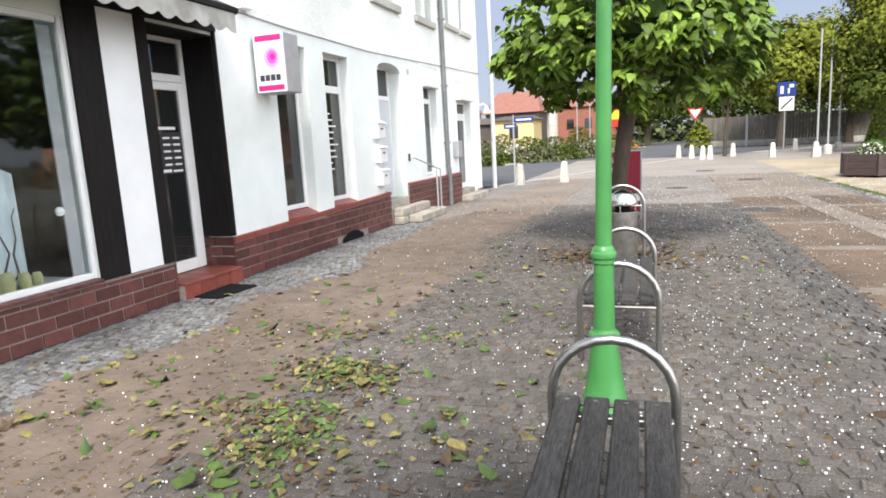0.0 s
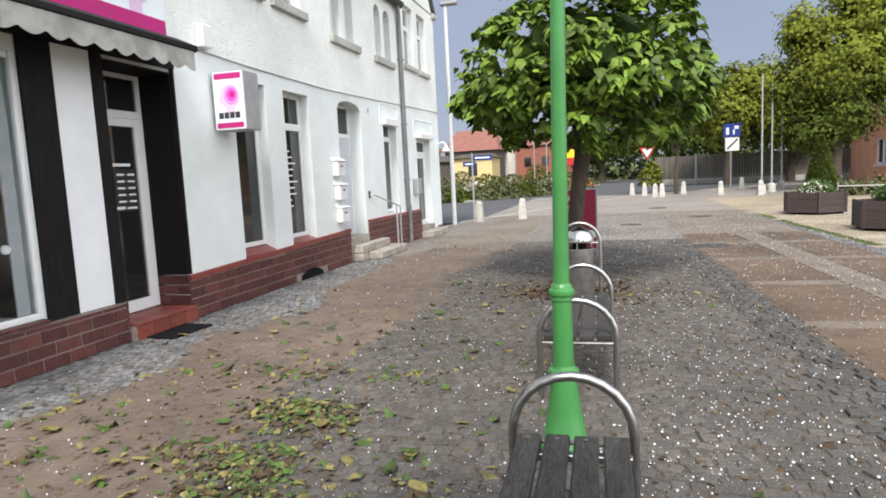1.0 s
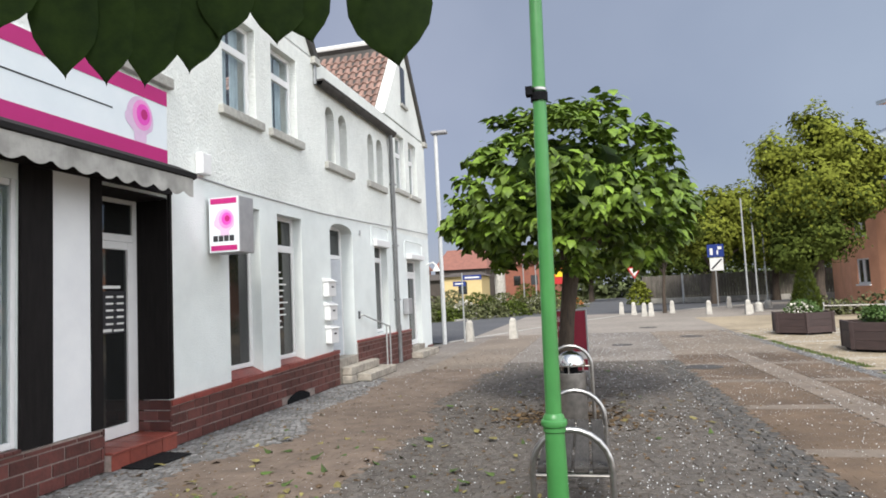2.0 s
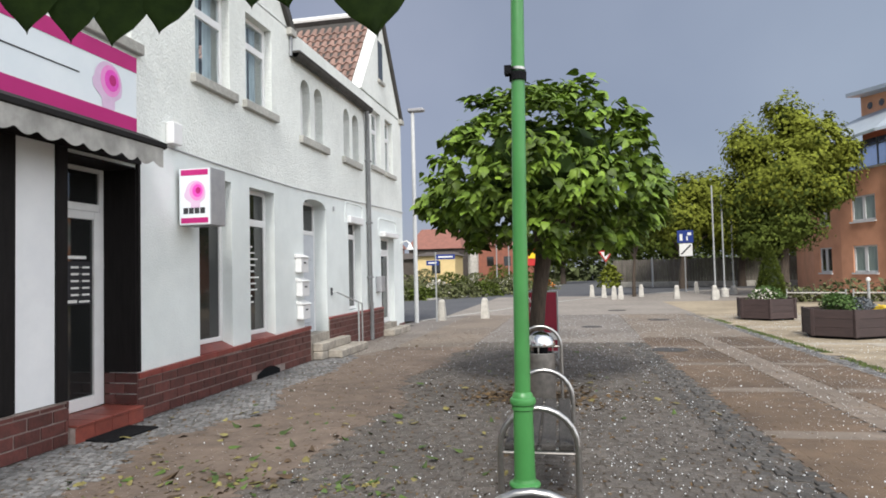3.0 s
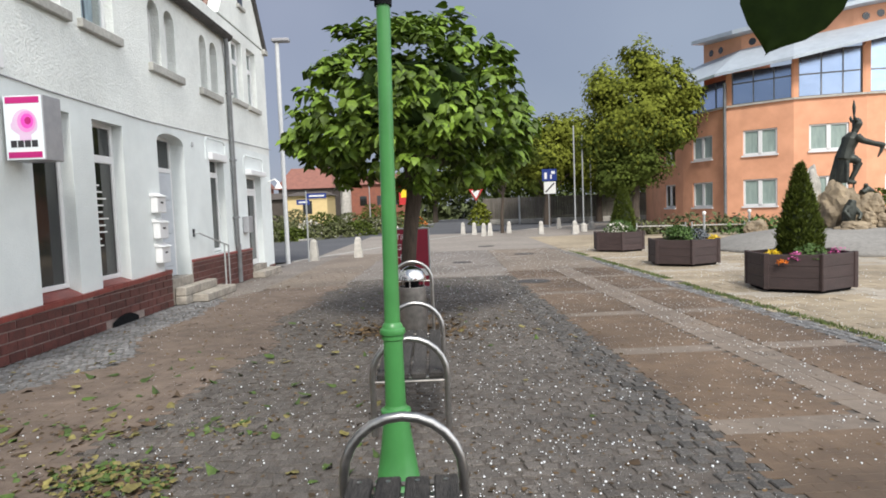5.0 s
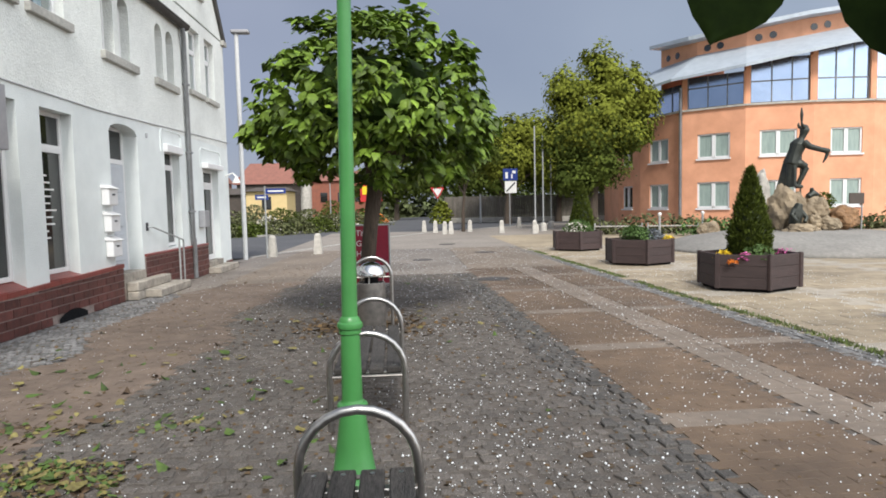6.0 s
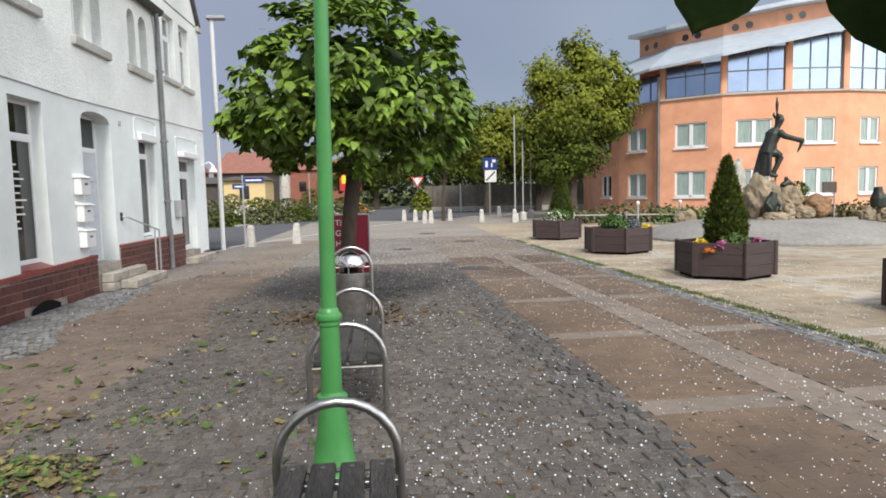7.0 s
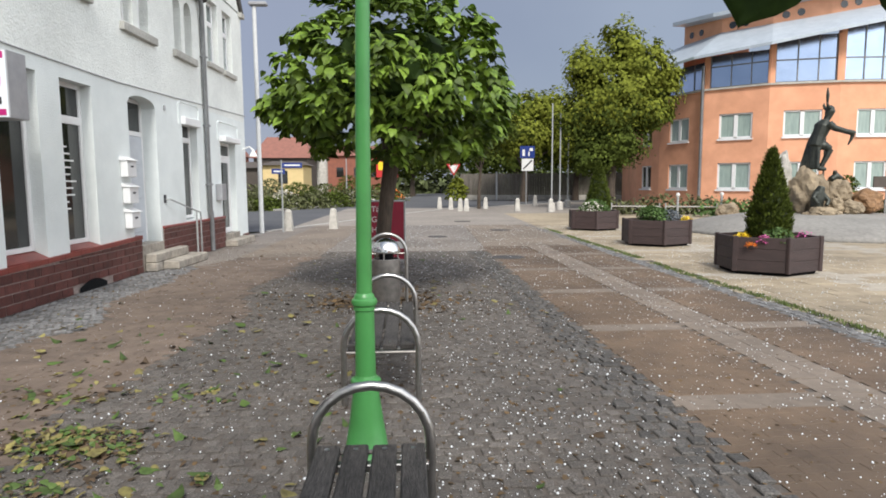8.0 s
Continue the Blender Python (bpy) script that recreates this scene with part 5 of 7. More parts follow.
def leaf_cloud(clusters, per, size, rng, outward=0.55):
    """Leaf places round twig ends: each leaf hangs outward and down from its twig."""
    places = []
    for c, n, s in clusters:
        for _ in range(per):
            az = rng.uniform(0, 360)
            d = Vector((-math.sin(radians(az)), math.cos(radians(az)), 0)) * 0.7 + Vector(n) * outward
            yaw = math.degrees(math.atan2(-d.x, d.y)) + rng.normal(0, 22)
            tilt = rng.uniform(-62, -8) + 28 * max(0, n[2])
            sc = size * s * rng.uniform(0.65, 1.2)
            off = Vector((-math.sin(radians(yaw)), math.cos(radians(yaw)), 0)) * rng.uniform(0.0, 0.12) + Vector(rng.normal(0, 0.05, 3))
            places.append(np.array(Matrix.Translation(Vector(c) + off) @ pose(0, 0, 0, tilt, rng.normal(0, 18), yaw) @ Matrix.Diagonal((sc, sc, sc, 1))))
    return places


def globe_tree(x, y, seed):
    """A small grafted catalpa: bare trunk and a wide, flat-bottomed head of large leaves."""
    rng = np.random.default_rng(seed)
    t = empty("catalpa_tree", x, y, 0, "small catalpa tree with a dense round head of large leaves", "tree", "catalpa trees in the row")
    tube("trunk", [(x - 0.22, y, -0.02), (x - 0.2, y, 0.12), (x - 0.16, y, 0.7), (x - 0.1, y, 1.3), (x - 0.02, y, 1.85), (x, y, 2.2)], [0.15, 0.125, 0.112, 0.105, 0.115, 0.14], BARK, t, "brown bark trunk", 14)
    ends = []
    for k in range(15):
        az = 2 * math.pi * k / 15 + rng.normal(0, 0.15)
        el = rng.uniform(0.15, 1.2)
        r = rng.uniform(1.05, 1.45)
        e = Vector((x + 0.05 + r * math.cos(az) * math.cos(el), y + r * math.sin(az) * math.cos(el), 2.35 + r * 1.05 * math.sin(el)))
        mid = Vector((x + 0.06, y, 2.1)).lerp(e, 0.5) + Vector((0, 0, 0.12))
        tube("limb", [(x, y, 2.02), mid, e], [0.055, 0.032, 0.012], BARK, t, "", 7)
        ends.append(e)
    clusters = []
    while len(clusters) < 360:
        d = Vector(rng.normal(0, 1, 3)).normalized()
        if d.z < -0.8:
            continue
        lump = 1 + 0.16 * noise.noise(d * 2.6 + Vector((seed, 0, 0))) + 0.07 * noise.noise(d * 6.5)
        flat = 1.45 if d.z > 0 else 0.9
        r = 1 if rng.uniform() < 0.62 else rng.uniform(0.45, 0.9)
        c = Vector((x + 0.03 + 1.57 * d.x * lump * r, y + 1.57 * d.y * lump * r, 2.82 + flat * d.z * lump * r))
        clusters.append((c, d, 1.0))
    for cx, cz in ((0.35, 4.15), (0.45, 4.25), (0.28, 4.3), (-0.62, 3.95), (1.15, 3.85), (1.25, 3.75), (-0.9, 3.7), (0.1, 1.98), (0.2, 2.02), (0.0, 2.05)):
        clusters.append((Vector((x + cx, y + rng.normal(0, 0.2) - 0.1, cz)), Vector((0, 0, 0.6 if cz > 3 else -0.1)), 0.9))
    # added dark core that imitates the shade inside the crown
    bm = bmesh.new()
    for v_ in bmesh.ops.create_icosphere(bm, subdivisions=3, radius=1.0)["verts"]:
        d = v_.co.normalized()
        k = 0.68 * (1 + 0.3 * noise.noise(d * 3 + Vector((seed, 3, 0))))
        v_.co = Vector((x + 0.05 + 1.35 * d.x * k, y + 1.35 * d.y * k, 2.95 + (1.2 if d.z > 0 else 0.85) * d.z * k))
    part("inner_foliage", bm, LEAF_SHADE, t, "dark core added to imitate the shade inside the crown")
    v, f = scatter_mesh(LEAF_V, LEAF_F, leaf_cloud(clusters, 21, 0.138, rng))
    tagged(pydata("crown", v, f, LEAF, t, "dense crown of large bright green heart-shaped leaves"), kind="stuff")
    return t


TREE = (-0.44, 9.05)
globe_tree(*TREE, 11)


# ---- square: planters, fountain with a bronze figure, benches ----
def clump(cx, cy, z, rx, ry, h, n, size, rng, shape="dome"):
    """Small leaf cards filling a dome or a cone."""
    places = []
    for _ in range(n):
        a, u, r = rng.uniform(0, 2 * math.pi), rng.uniform(0, 1), math.sqrt(rng.uniform(0.25, 1))
        if shape == "cone":
            w = (1 - u) ** 0.62 * (1 + 0.12 * math.sin(7 * a + 9 * u)) + 0.02
        else:
            w = math.sqrt(max(0.02, 1 - u * u)) * (1 + 0.22 * noise.noise((3 * math.cos(a), 3 * math.sin(a), 4 * u + cx)))
        p = (cx + rx * w * r * math.cos(a), cy + ry * w * r * math.sin(a), z + h * u)
        sc = size * rng.uniform(0.6, 1.3)
        places.append(np.array(Matrix.Translation(p) @ pose(0, 0, 0, rng.uniform(-80, 60), rng.uniform(-50, 50), math.degrees(a) - 90 + rng.normal(0, 40)) @ Matrix.Diagonal((sc, sc, sc, 1))))
    return places


CARD_V = [(-0.28, 0, 0), (0, 0.12, 0.03), (0.28, 0, 0), (-0.3, 0.5, -0.06), (0, 0.52, 0.0), (0.3, 0.5, -0.06), (0, 1.0, -0.12)]
CARD_F = [(0, 1, 4, 3), (1, 2, 5, 4), (3, 4, 6, 6), (4, 5, 6, 6)]
CARD_T = [(0, 1, 4), (0, 4, 3), (1, 2, 5), (1, 5, 4), (3, 4, 6), (4, 5, 6)]


def foliage(name, places, material, parent=None, label=""):
    v, f = scatter_mesh(CARD_V, CARD_T, places)
    return tagged(pydata(name, v, f, material, parent, label), kind="stuff")


def planter(x, y, r, yaw, seed):
    """A hexagonal tub of dark planks with corner posts, filled with soil."""
    t = empty("planter", x, y, 0, "hexagonal dark brown plank planter filled with flowers", "planter", "planters on the square")
    c = [Vector((x + r * math.cos(radians(yaw + 60 * k)), y + r * math.sin(radians(yaw + 60 * k)), 0)) for k in range(6)]
    for k in range(6):
        a, b = c[k], c[(k + 1) % 6]
        d = (b - a)
        m = pose(a.x, a.y, 0, 0, 0, math.degrees(math.atan2(d.y, d.x)))
        for i in range(3):
            bm = bmesh.new()
            add_box(bm, 0.035, d.length - 0.035, 0.0, 0.045, 0.06 + 0.2 * i, 0.257 + 0.2 * i, 0.005, m)
            part("plank", bm, PLANTER, t)
        bm = bmesh.new()
        add_box(bm, -0.045, 0.045, -0.015, 0.055, 0.05, 0.675, 0.012, m)
        part("corner_post", bm, PLANTER, t)
    bm = bmesh.new()
    lo, hi = [bm.verts.new((x + (p.x - x) * 0.9, y + (p.y - y) * 0.9, 0.0)) for p in c], [bm.verts.new((x + (p.x - x) * 0.93, y + (p.y - y) * 0.93, 0.07)) for p in c]
    for k in range(6):
        bm.faces.new((lo[k], lo[(k + 1) % 6], hi[(k + 1) % 6], hi[k]))
    bm.faces.new(lo)
    part("base", bm, BLACK, t)
    pydata("soil", [(x + (p.x - x) * 0.96, y + (p.y - y) * 0.96, 0.6) for p in c], [(0, 1, 2, 3, 4, 5)], SOIL, t)
    return t


def thuja(x, y, h, r, rng):
    t = empty("thuja", x, y, 0.6, "slim dark green conical thuja growing in a planter", "conifer", "thujas in the planters")
    tube("trunk", [(x, y, 0.58), (x, y, 0.6 + h * 0.9)], [0.03, 0.008], BARK, t, "", 7)
    # solid cone added behind the sprays, coloured dark as their inner shade
    lathe("core", [(r * 0.6, 0.62), (r * 0.78, 0.64 + h * 0.14), (r * 0.66, 0.64 + h * 0.4), (r * 0.36, 0.64 + h * 0.7), (0.02, 0.62 + h * 0.93)], x, y, THUJA_DEEP, t, "dark core added to imitate shade within the foliage", 14)
    places = []
    for _ in range(900):
        a, u = rng.uniform(0, 2 * math.pi), rng.uniform(0, 1) ** 1.15
        w = r * (1 - u) ** 0.78 * (0.84 + 0.2 * min(1, u * 6)) * (1 + 0.13 * noise.noise((3 * math.cos(a), 3 * math.sin(a), 6 * u + x)))
        for _ in range(11):
            sc = rng.uniform(0.045, 0.095)
            p = Vector((x + w * math.cos(a), y + w * math.sin(a), 0.64 + h * 0.95 * u)) + Vector(rng.normal(0, 0.02, 3))
            places.append(np.array(Matrix.Translation(p) @ pose(0, 0, 0, rng.uniform(45, 85), rng.uniform(-35, 35), math.degrees(a) - 90 + rng.normal(0, 45)) @ Matrix.Diagonal((sc * 0.55, sc, sc, 1))))
    foliage("crown", places, THUJA, t, "dense upright sprays of dark green foliage")


def flowers(x, y, z, spread, n, size, material, name, label, rng, stretch=1.0):
    foliage_ob = foliage(name, clump(x, y, z, spread, spread * stretch, spread * 0.8, n, size, rng), material)
    return tagged(foliage_ob, label, "flowers", kind="stuff")


rng = np.random.default_rng(21)
planter(6.25, 11.2, 0.86, 26, 1)
planter(6.06, 16.2, 0.88, 25, 2)
planter(5.84, 21.5, 0.88, 24, 3)
planter(7.17, 7.1, 0.89, 26, 4)
thuja(6.36, 11.35, 1.62, 0.38, rng)
thuja(6.06, 21.7, 1.75, 0.42, rng)
flowers(5.65, 10.95, 0.6, 0.14, 120, 0.05, YELLOW_FLOWER, "yellow_flowers", "tuft of yellow flowers in the planter", rng)
flowers(5.89, 10.65, 0.58, 0.13, 120, 0.045, PINK_FLOWER, "pink_flowers", "pink bedding flowers in the planter", rng)
flowers(5.65, 10.63, 0.52, 0.07, 50, 0.045, ORANGE_FLOWER, "orange_flowers", "orange flowers hanging over the planter rim", rng)
flowers(6.82, 10.95, 0.58, 0.2, 60, 0.045, PINK_FLOWER, "pink_flowers", "dark pink bedding flowers in the planter", rng)
flowers(6.17, 10.7, 0.57, 0.3, 300, 0.05, HERB, "bedding_greens", "low green bedding plants in the planter", rng)
flowers(7.2, 7.1, 0.58, 0.45, 500, 0.05, HERB, "bedding_greens", "low green bedding plants in the planter", rng)
flowers(6.1, 16.4, 0.6, 0.42, 900, 0.075, HERB, "planter_greens", "bushy green plants in the planter", rng)
flowers(5.9, 16.2, 0.75, 0.3, 500, 0.075, HERB, "planter_greens", "taller green shoots in the planter", rng)
flowers(6.45, 16.3, 0.62, 0.33, 600, 0.06, GREYHERB, "lavender_tuft", "grey-blue lavender tuft in the planter", rng)
flowers(6.75, 15.95, 0.62, 0.14, 110, 0.055, YELLOW_FLOWER, "yellow_flowers", "yellow flowers in the planter", rng)
flowers(5.55, 15.95, 0.55, 0.1, 70, 0.05, ORANGE_FLOWER, "orange_flowers", "orange flowers at the planter rim", rng)
flowers(5.82, 21.3, 0.6, 0.55, 800, 0.07, HERB, "planter_greens", "low green plants round the thuja", rng, 0.6)
flowers(5.67, 21.1, 0.66, 0.4, 130, 0.06, WHITE_FLOWER, "white_flowers", "pale flowers in the planter", rng, 0.4)


def boulder(name, x, y, z, sx, sy, sz, seed, label, material=ROCK):
    bm = bmesh.new()
    bmesh.ops.create_icosphere(bm, subdivisions=4, radius=1.0)
    for v in bm.verts:
        d = v.co.normalized()
        k = 1 + 0.3 * noise.noise(d * 1.6 + Vector((seed, 0, 0))) + 0.16 * noise.noise(d * 3.6 + Vector((0, seed, 0))) + 0.06 * noise.noise(d * 9 + Vector((seed, seed, 0)))
        v.co = Vector((x + sx * d.x * k, y + sy * d.y * k, z + sz * d.z * k))
    return tagged(part(name, bm, material), label, "boulder", "boulders of the fountain")


# cobbled mound with the boulders of the fountain
FX, FY = 13.1, 20.3
bm = bmesh.new()
add_lathe(bm, [(4.6, -0.02), (4.5, 0.1), (3.6, 0.34), (2.4, 0.52), (0.5, 0.6)], FX, FY, 48)
tagged(part("fountain_mound", bm, MOUND, smooth=True), "low round cobbled mound under the fountain", "mound")
boulder("boulder", 12.56, FY, 1.2, 0.58, 0.55, 0.82, 1.3, "large tan boulder carrying the bronze figure")
boulder("boulder", 12.0, FY + 0.5, 1.65, 0.3, 0.3, 0.92, 2.9, "tall upright grey boulder behind the figure", CONCRETE)
boulder("boulder", 13.46, FY - 0.2, 1.2, 0.4, 0.38, 0.5, 4.1, "rounded tan boulder of the fountain")
boulder("boulder", 14.2, FY - 0.5, 0.92, 0.46, 0.4, 0.42, 5.7, "rusty brown boulder of the fountain", RUSTY_ROCK)
boulder("boulder", 13.1, FY - 0.7, 0.82, 0.22, 0.25, 0.26, 6.3, "small brown boulder of the fountain")
boulder("boulder", 13.55, FY - 0.8, 0.76, 0.32, 0.3, 0.25, 8.8, "small rounded boulder of the fountain")
boulder("boulder", 12.6, FY - 0.8, 0.58, 0.52, 0.4, 0.24, 8.2, "flat pale boulder before the large one")
boulder("boulder", FX + 3.35, FY - 1.0, 0.6, 0.55, 0.4, 0.32, 9.4, "low pale boulder beside the mound")
boulder("boulder", FX + 2.6, FY - 0.9, 0.62, 0.26, 0.25, 0.28, 3.4, "small brown boulder beside the mound")
boulder("boulder", 13.7, 27.9, 0.22, 0.5, 0.4, 0.4, 6.6, "pale boulder near the flower bed")


def cast(name, limbs, label, grain=0.022):
    """One fused casting from tapering limbs."""
    bm = bmesh.new()
    for pts, radii in limbs:
        add_tube(bm, pts, radii, 10)
    ob = tagged(part(name, bm, BRONZE, smooth=True), label, "statue")
    fuse = ob.modifiers.new("fuse", "REMESH")
    fuse.mode, fuse.voxel_size, fuse.use_smooth_shade = "VOXEL", grain, True
    return ob


sy = FY - 0.05
cast("bronze_statue", [
    ([(12.62, sy, 2.0), (12.66, sy, 2.35), (12.76, sy, 2.82)], [0.1, 0.11, 0.17]),
    ([(12.76, sy, 2.82), (12.98, sy - 0.12, 2.74), (13.13, sy - 0.16, 2.64)], [0.18, 0.14, 0.1]),
    ([(13.13, sy - 0.16, 2.64), (12.98, sy - 0.14, 2.3), (12.86, sy - 0.12, 2.05)], [0.1, 0.085, 0.07]),
    ([(12.78, sy - 0.12, 2.02), (13.02, sy - 0.16, 2.0)], [0.07, 0.06]),
    ([(12.74, sy, 2.74), (12.82, sy, 3.05), (12.94, sy, 3.38), (13.03, sy, 3.56)], [0.22, 0.21, 0.25, 0.14]),
    ([(13.03, sy, 3.54), (13.1, sy, 3.7), (13.15, sy, 3.85), (13.15, sy, 3.98), (13.13, sy, 4.05)], [0.09, 0.11, 0.15, 0.12, 0.05]),
    ([(13.2, sy, 3.9), (13.32, sy, 3.88)], [0.06, 0.03]),
    ([(13.06, sy - 0.1, 3.94), (12.99, sy - 0.11, 4.06), (12.96, sy - 0.11, 4.15)], [0.06, 0.04, 0.02]),
    ([(13.06, sy + 0.1, 3.94), (13.0, sy + 0.11, 4.06), (13.02, sy + 0.11, 4.13)], [0.06, 0.04, 0.02]),
    ([(13.0, sy - 0.2, 3.45), (13.16, sy - 0.28, 3.3), (13.46, sy - 0.34, 3.2), (13.72, sy - 0.36, 3.14)], [0.13, 0.1, 0.085, 0.09]),
    ([(13.74, sy - 0.36, 3.2), (13.66, sy - 0.36, 2.95), (13.56, sy - 0.36, 2.76)], [0.07, 0.05, 0.025]),
    ([(12.9, sy + 0.2, 3.45), (12.98, sy + 0.28, 3.15), (13.14, sy + 0.2, 3.02)], [0.12, 0.09, 0.07]),
    ([(13.16, sy + 0.18, 1.6), (13.15, sy + 0.16, 4.2)], [0.03, 0.03]),
    ([(13.15, sy + 0.16, 4.15), (13.15, sy + 0.16, 4.4), (13.14, sy + 0.16, 4.64)], [0.035, 0.055, 0.02]),
    *(([(12.9, sy + 0.1, 3.48), (12.68 + 0.015 * k, sy + 0.24 - 0.07 * k, 2.85), (12.46 + 0.05 * k, sy + 0.3 - 0.1 * k, 2.0)], [0.09, 0.085, 0.06]) for k in range(6)),
], "dark bronze figure with cloak, winged helmet and spear on a boulder")
cast("bronze_gargoyle", [
    ([(12.45, FY - 0.72, 0.8), (12.46, FY - 0.74, 1.05), (12.5, FY - 0.76, 1.28), (12.54, FY - 0.8, 1.46)], [0.19, 0.2, 0.16, 0.1]),
    ([(12.36, FY - 0.8, 1.25), (12.22, FY - 0.9, 1.1), (12.34, FY - 0.98, 0.9)], [0.08, 0.07, 0.06]),
    ([(12.6, FY - 0.8, 1.2), (12.72, FY - 0.9, 1.0), (12.62, FY - 0.96, 0.85)], [0.08, 0.07, 0.06])], "small crouching bronze figure on the fountain boulder")
cast("bronze_animal", [
    ([(13.2, FY - 0.2, 1.66), (13.4, FY - 0.2, 1.78), (13.56, FY - 0.2, 1.7)], [0.1, 0.13, 0.07]),
    ([(13.34, FY - 0.2, 1.8), (13.3, FY - 0.25, 1.95)], [0.07, 0.06])], "small bronze animal sitting on a boulder")
cast("bronze_figurine", [
    ([(16.1, FY - 0.9, 0.9), (16.08, FY - 0.9, 1.2), (16.05, FY - 0.92, 1.4), (16.04, FY - 0.92, 1.56)], [0.24, 0.24, 0.15, 0.12]),
    ([(16.15, FY - 1.0, 1.25), (16.4, FY - 1.1, 1.1), (16.55, FY - 1.1, 0.95)], [0.1, 0.09, 0.07])], "small seated bronze figure on a low boulder")
board = empty("info_board", 14.75, FY - 0.4, 0.5, "dark information board on a stand beside the fountain", "sign")
box("panel", 14.48, 14.98, FY - 0.42, FY - 0.38, 1.4, 1.76, FAR_DARK, board)
tube("post", [(14.95, FY - 0.36, 0.3), (14.95, FY - 0.36, 1.6)], 0.025, POLE_GREY, board)
tagged(foliage("rock_grass", clump(13.85, FY - 0.1, 1.25, 0.35, 0.3, 0.55, 300, 0.09, rng), THUJA), "tuft of grass growing between the boulders", "grass", kind="stuff")


def square_bench(x, y, yaw):
    b = empty("square_bench", x, y, 0, "low metal and wood bench at the back of the square", "bench", "benches on the square")
    m = pose(x, y, 0, 0, 0, yaw)
    for i in range(3):
        bm = bmesh.new()
        add_box(bm, -1.1, 1.1, -0.2 + 0.14 * i, -0.08 + 0.14 * i, 0.44, 0.48, 0.005, m)
        part("slat", bm, CONCRETE, b)
    for s in (-1, 1):
        tube("leg", [m @ Vector((s * 1.1, -0.2, 0)), m @ Vector((s * 1.1, -0.2, 0.6)), m @ Vector((s * 1.1, 0.2, 0.6)), m @ Vector((s * 1.1, 0.2, 0))], 0.03, POLE_GREY, b, "", 8)


square_bench(12.4, 28.9, -22)
square_bench(10.1, 29.8, -20)


def hedge(pts, w, h, material, label, rng, n=700, size=0.22):
    for (xa, ya), (xb, yb) in zip(pts, pts[1:]):
        places = []
        L = math.hypot(xb - xa, yb - ya)
        for _ in range(int(n * L / 4)):
            u, a = rng.uniform(0, 1), rng.uniform(0, math.pi)
            hh = h * (0.8 + 0.35 * noise.noise((xa + u * L * 0.6, 0, 2)))
            p = (xa + (xb - xa) * u + w * math.cos(a) * rng.uniform(0.4, 1), ya + (yb - ya) * u + rng.uniform(-w, w) * 0.6, hh * math.sin(a) * rng.uniform(0.1, 1) + 0.04)
            sc = size * rng.uniform(0.6, 1.3)
            places.append(np.array(Matrix.Translation(p) @ pose(0, 0, 0, rng.uniform(-80, 60), rng.uniform(-40, 40), rng.uniform(0, 360)) @ Matrix.Diagonal((sc, sc, sc, 1))))
        tagged(foliage("hedge", places, material), label, "hedge", kind="stuff")


hedge([(8.5, 31.5), (11.5, 31.2), (14.5, 30.6)], 0.7, 1.15, SHRUB, "low shrub border at the back of the square", rng)
hedge([(14.5, 32.2), (18.0, 31.0), (22.0, 30.6), (27.0, 31.0)], 0.8, 0.95, SHRUB, "low shrubs before the orange building", rng)
hedge([(13.0, 28.6), (14.6, 28.0)], 0.5, 1.0, HERB, "green shrubs beside the boulders", rng)
hedge([(16.2, 28.4), (17.4, 27.8)], 0.5, 0.6, SHRUB, "low shrubs by the bench", rng)
for x, y in ((8.2, 30.0), (14.0, 29.2), (16.3, 30.5), (11.5, 28.2)):
    gl = empty("globe_light", x, y, 0, "short pale path light with a round globe", "path light", "path lights on the square")
    tube("post", [(x, y, 0), (x, y, 0.95)], 0.05, POLE_GREY, gl, "", 10)
    lathe("globe", [(0.04, 0.94), (0.075, 0.98), (0.085, 1.03), (0.07, 1.09), (0.02, 1.12)], x, y, WHITE_PAINT, gl, "", 14)

# ---- orange building ----
orange = empty("orange_building", 22, 38, 0, "curved two-storey orange rendered building with a glazed top floor", "building")
PLAN = [(14.81, 43.65), (15.3, 40.77), (16.4, 37.05), (19.07, 34.69), (22.4, 33.73), (25.7, 33.49), (29.0, 34.1), (33.0, 35.8), (38.0, 39.0)]
BAYS = [(0.65, 1.95), (0.95, 2.75), (0.95, 2.75), (0.75, 2.65), (0.95, 2.68), (0.97, 2.35), (1.2, 2.9), (1.5, 3.3)]
EAVES = [8.3, 8.45, 8.6, 8.87, 9.5, 10.15, 10.75, 11.3, 11.8]
BACKS = [10.1, 10.2, 10.25, 10.35, 10.7, 11.2, 11.7, 12.2, 12.7]
TOPS = [11.6, 11.5, 11.2, 11.35, 11.8, 12.2, 12.7, 13.2, 13.7]


def bay_box(bm, a, d, s0, s1, z0, z1, out0, out1):
    n_ = Vector((d.y, -d.x, 0))
    vs = [bm.verts.new(a + d * s + n_ * o + Vector((0, 0, z))) for s in (s0, s1) for o in (out0, out1) for z in (z0, z1)]
    for f in ((0, 1, 3, 2), (4, 6, 7, 5), (0, 4, 5, 1), (2, 3, 7, 6), (0, 2, 6, 4), (1, 5, 7, 3)):
        bm.faces.new([vs[i] for i in f])


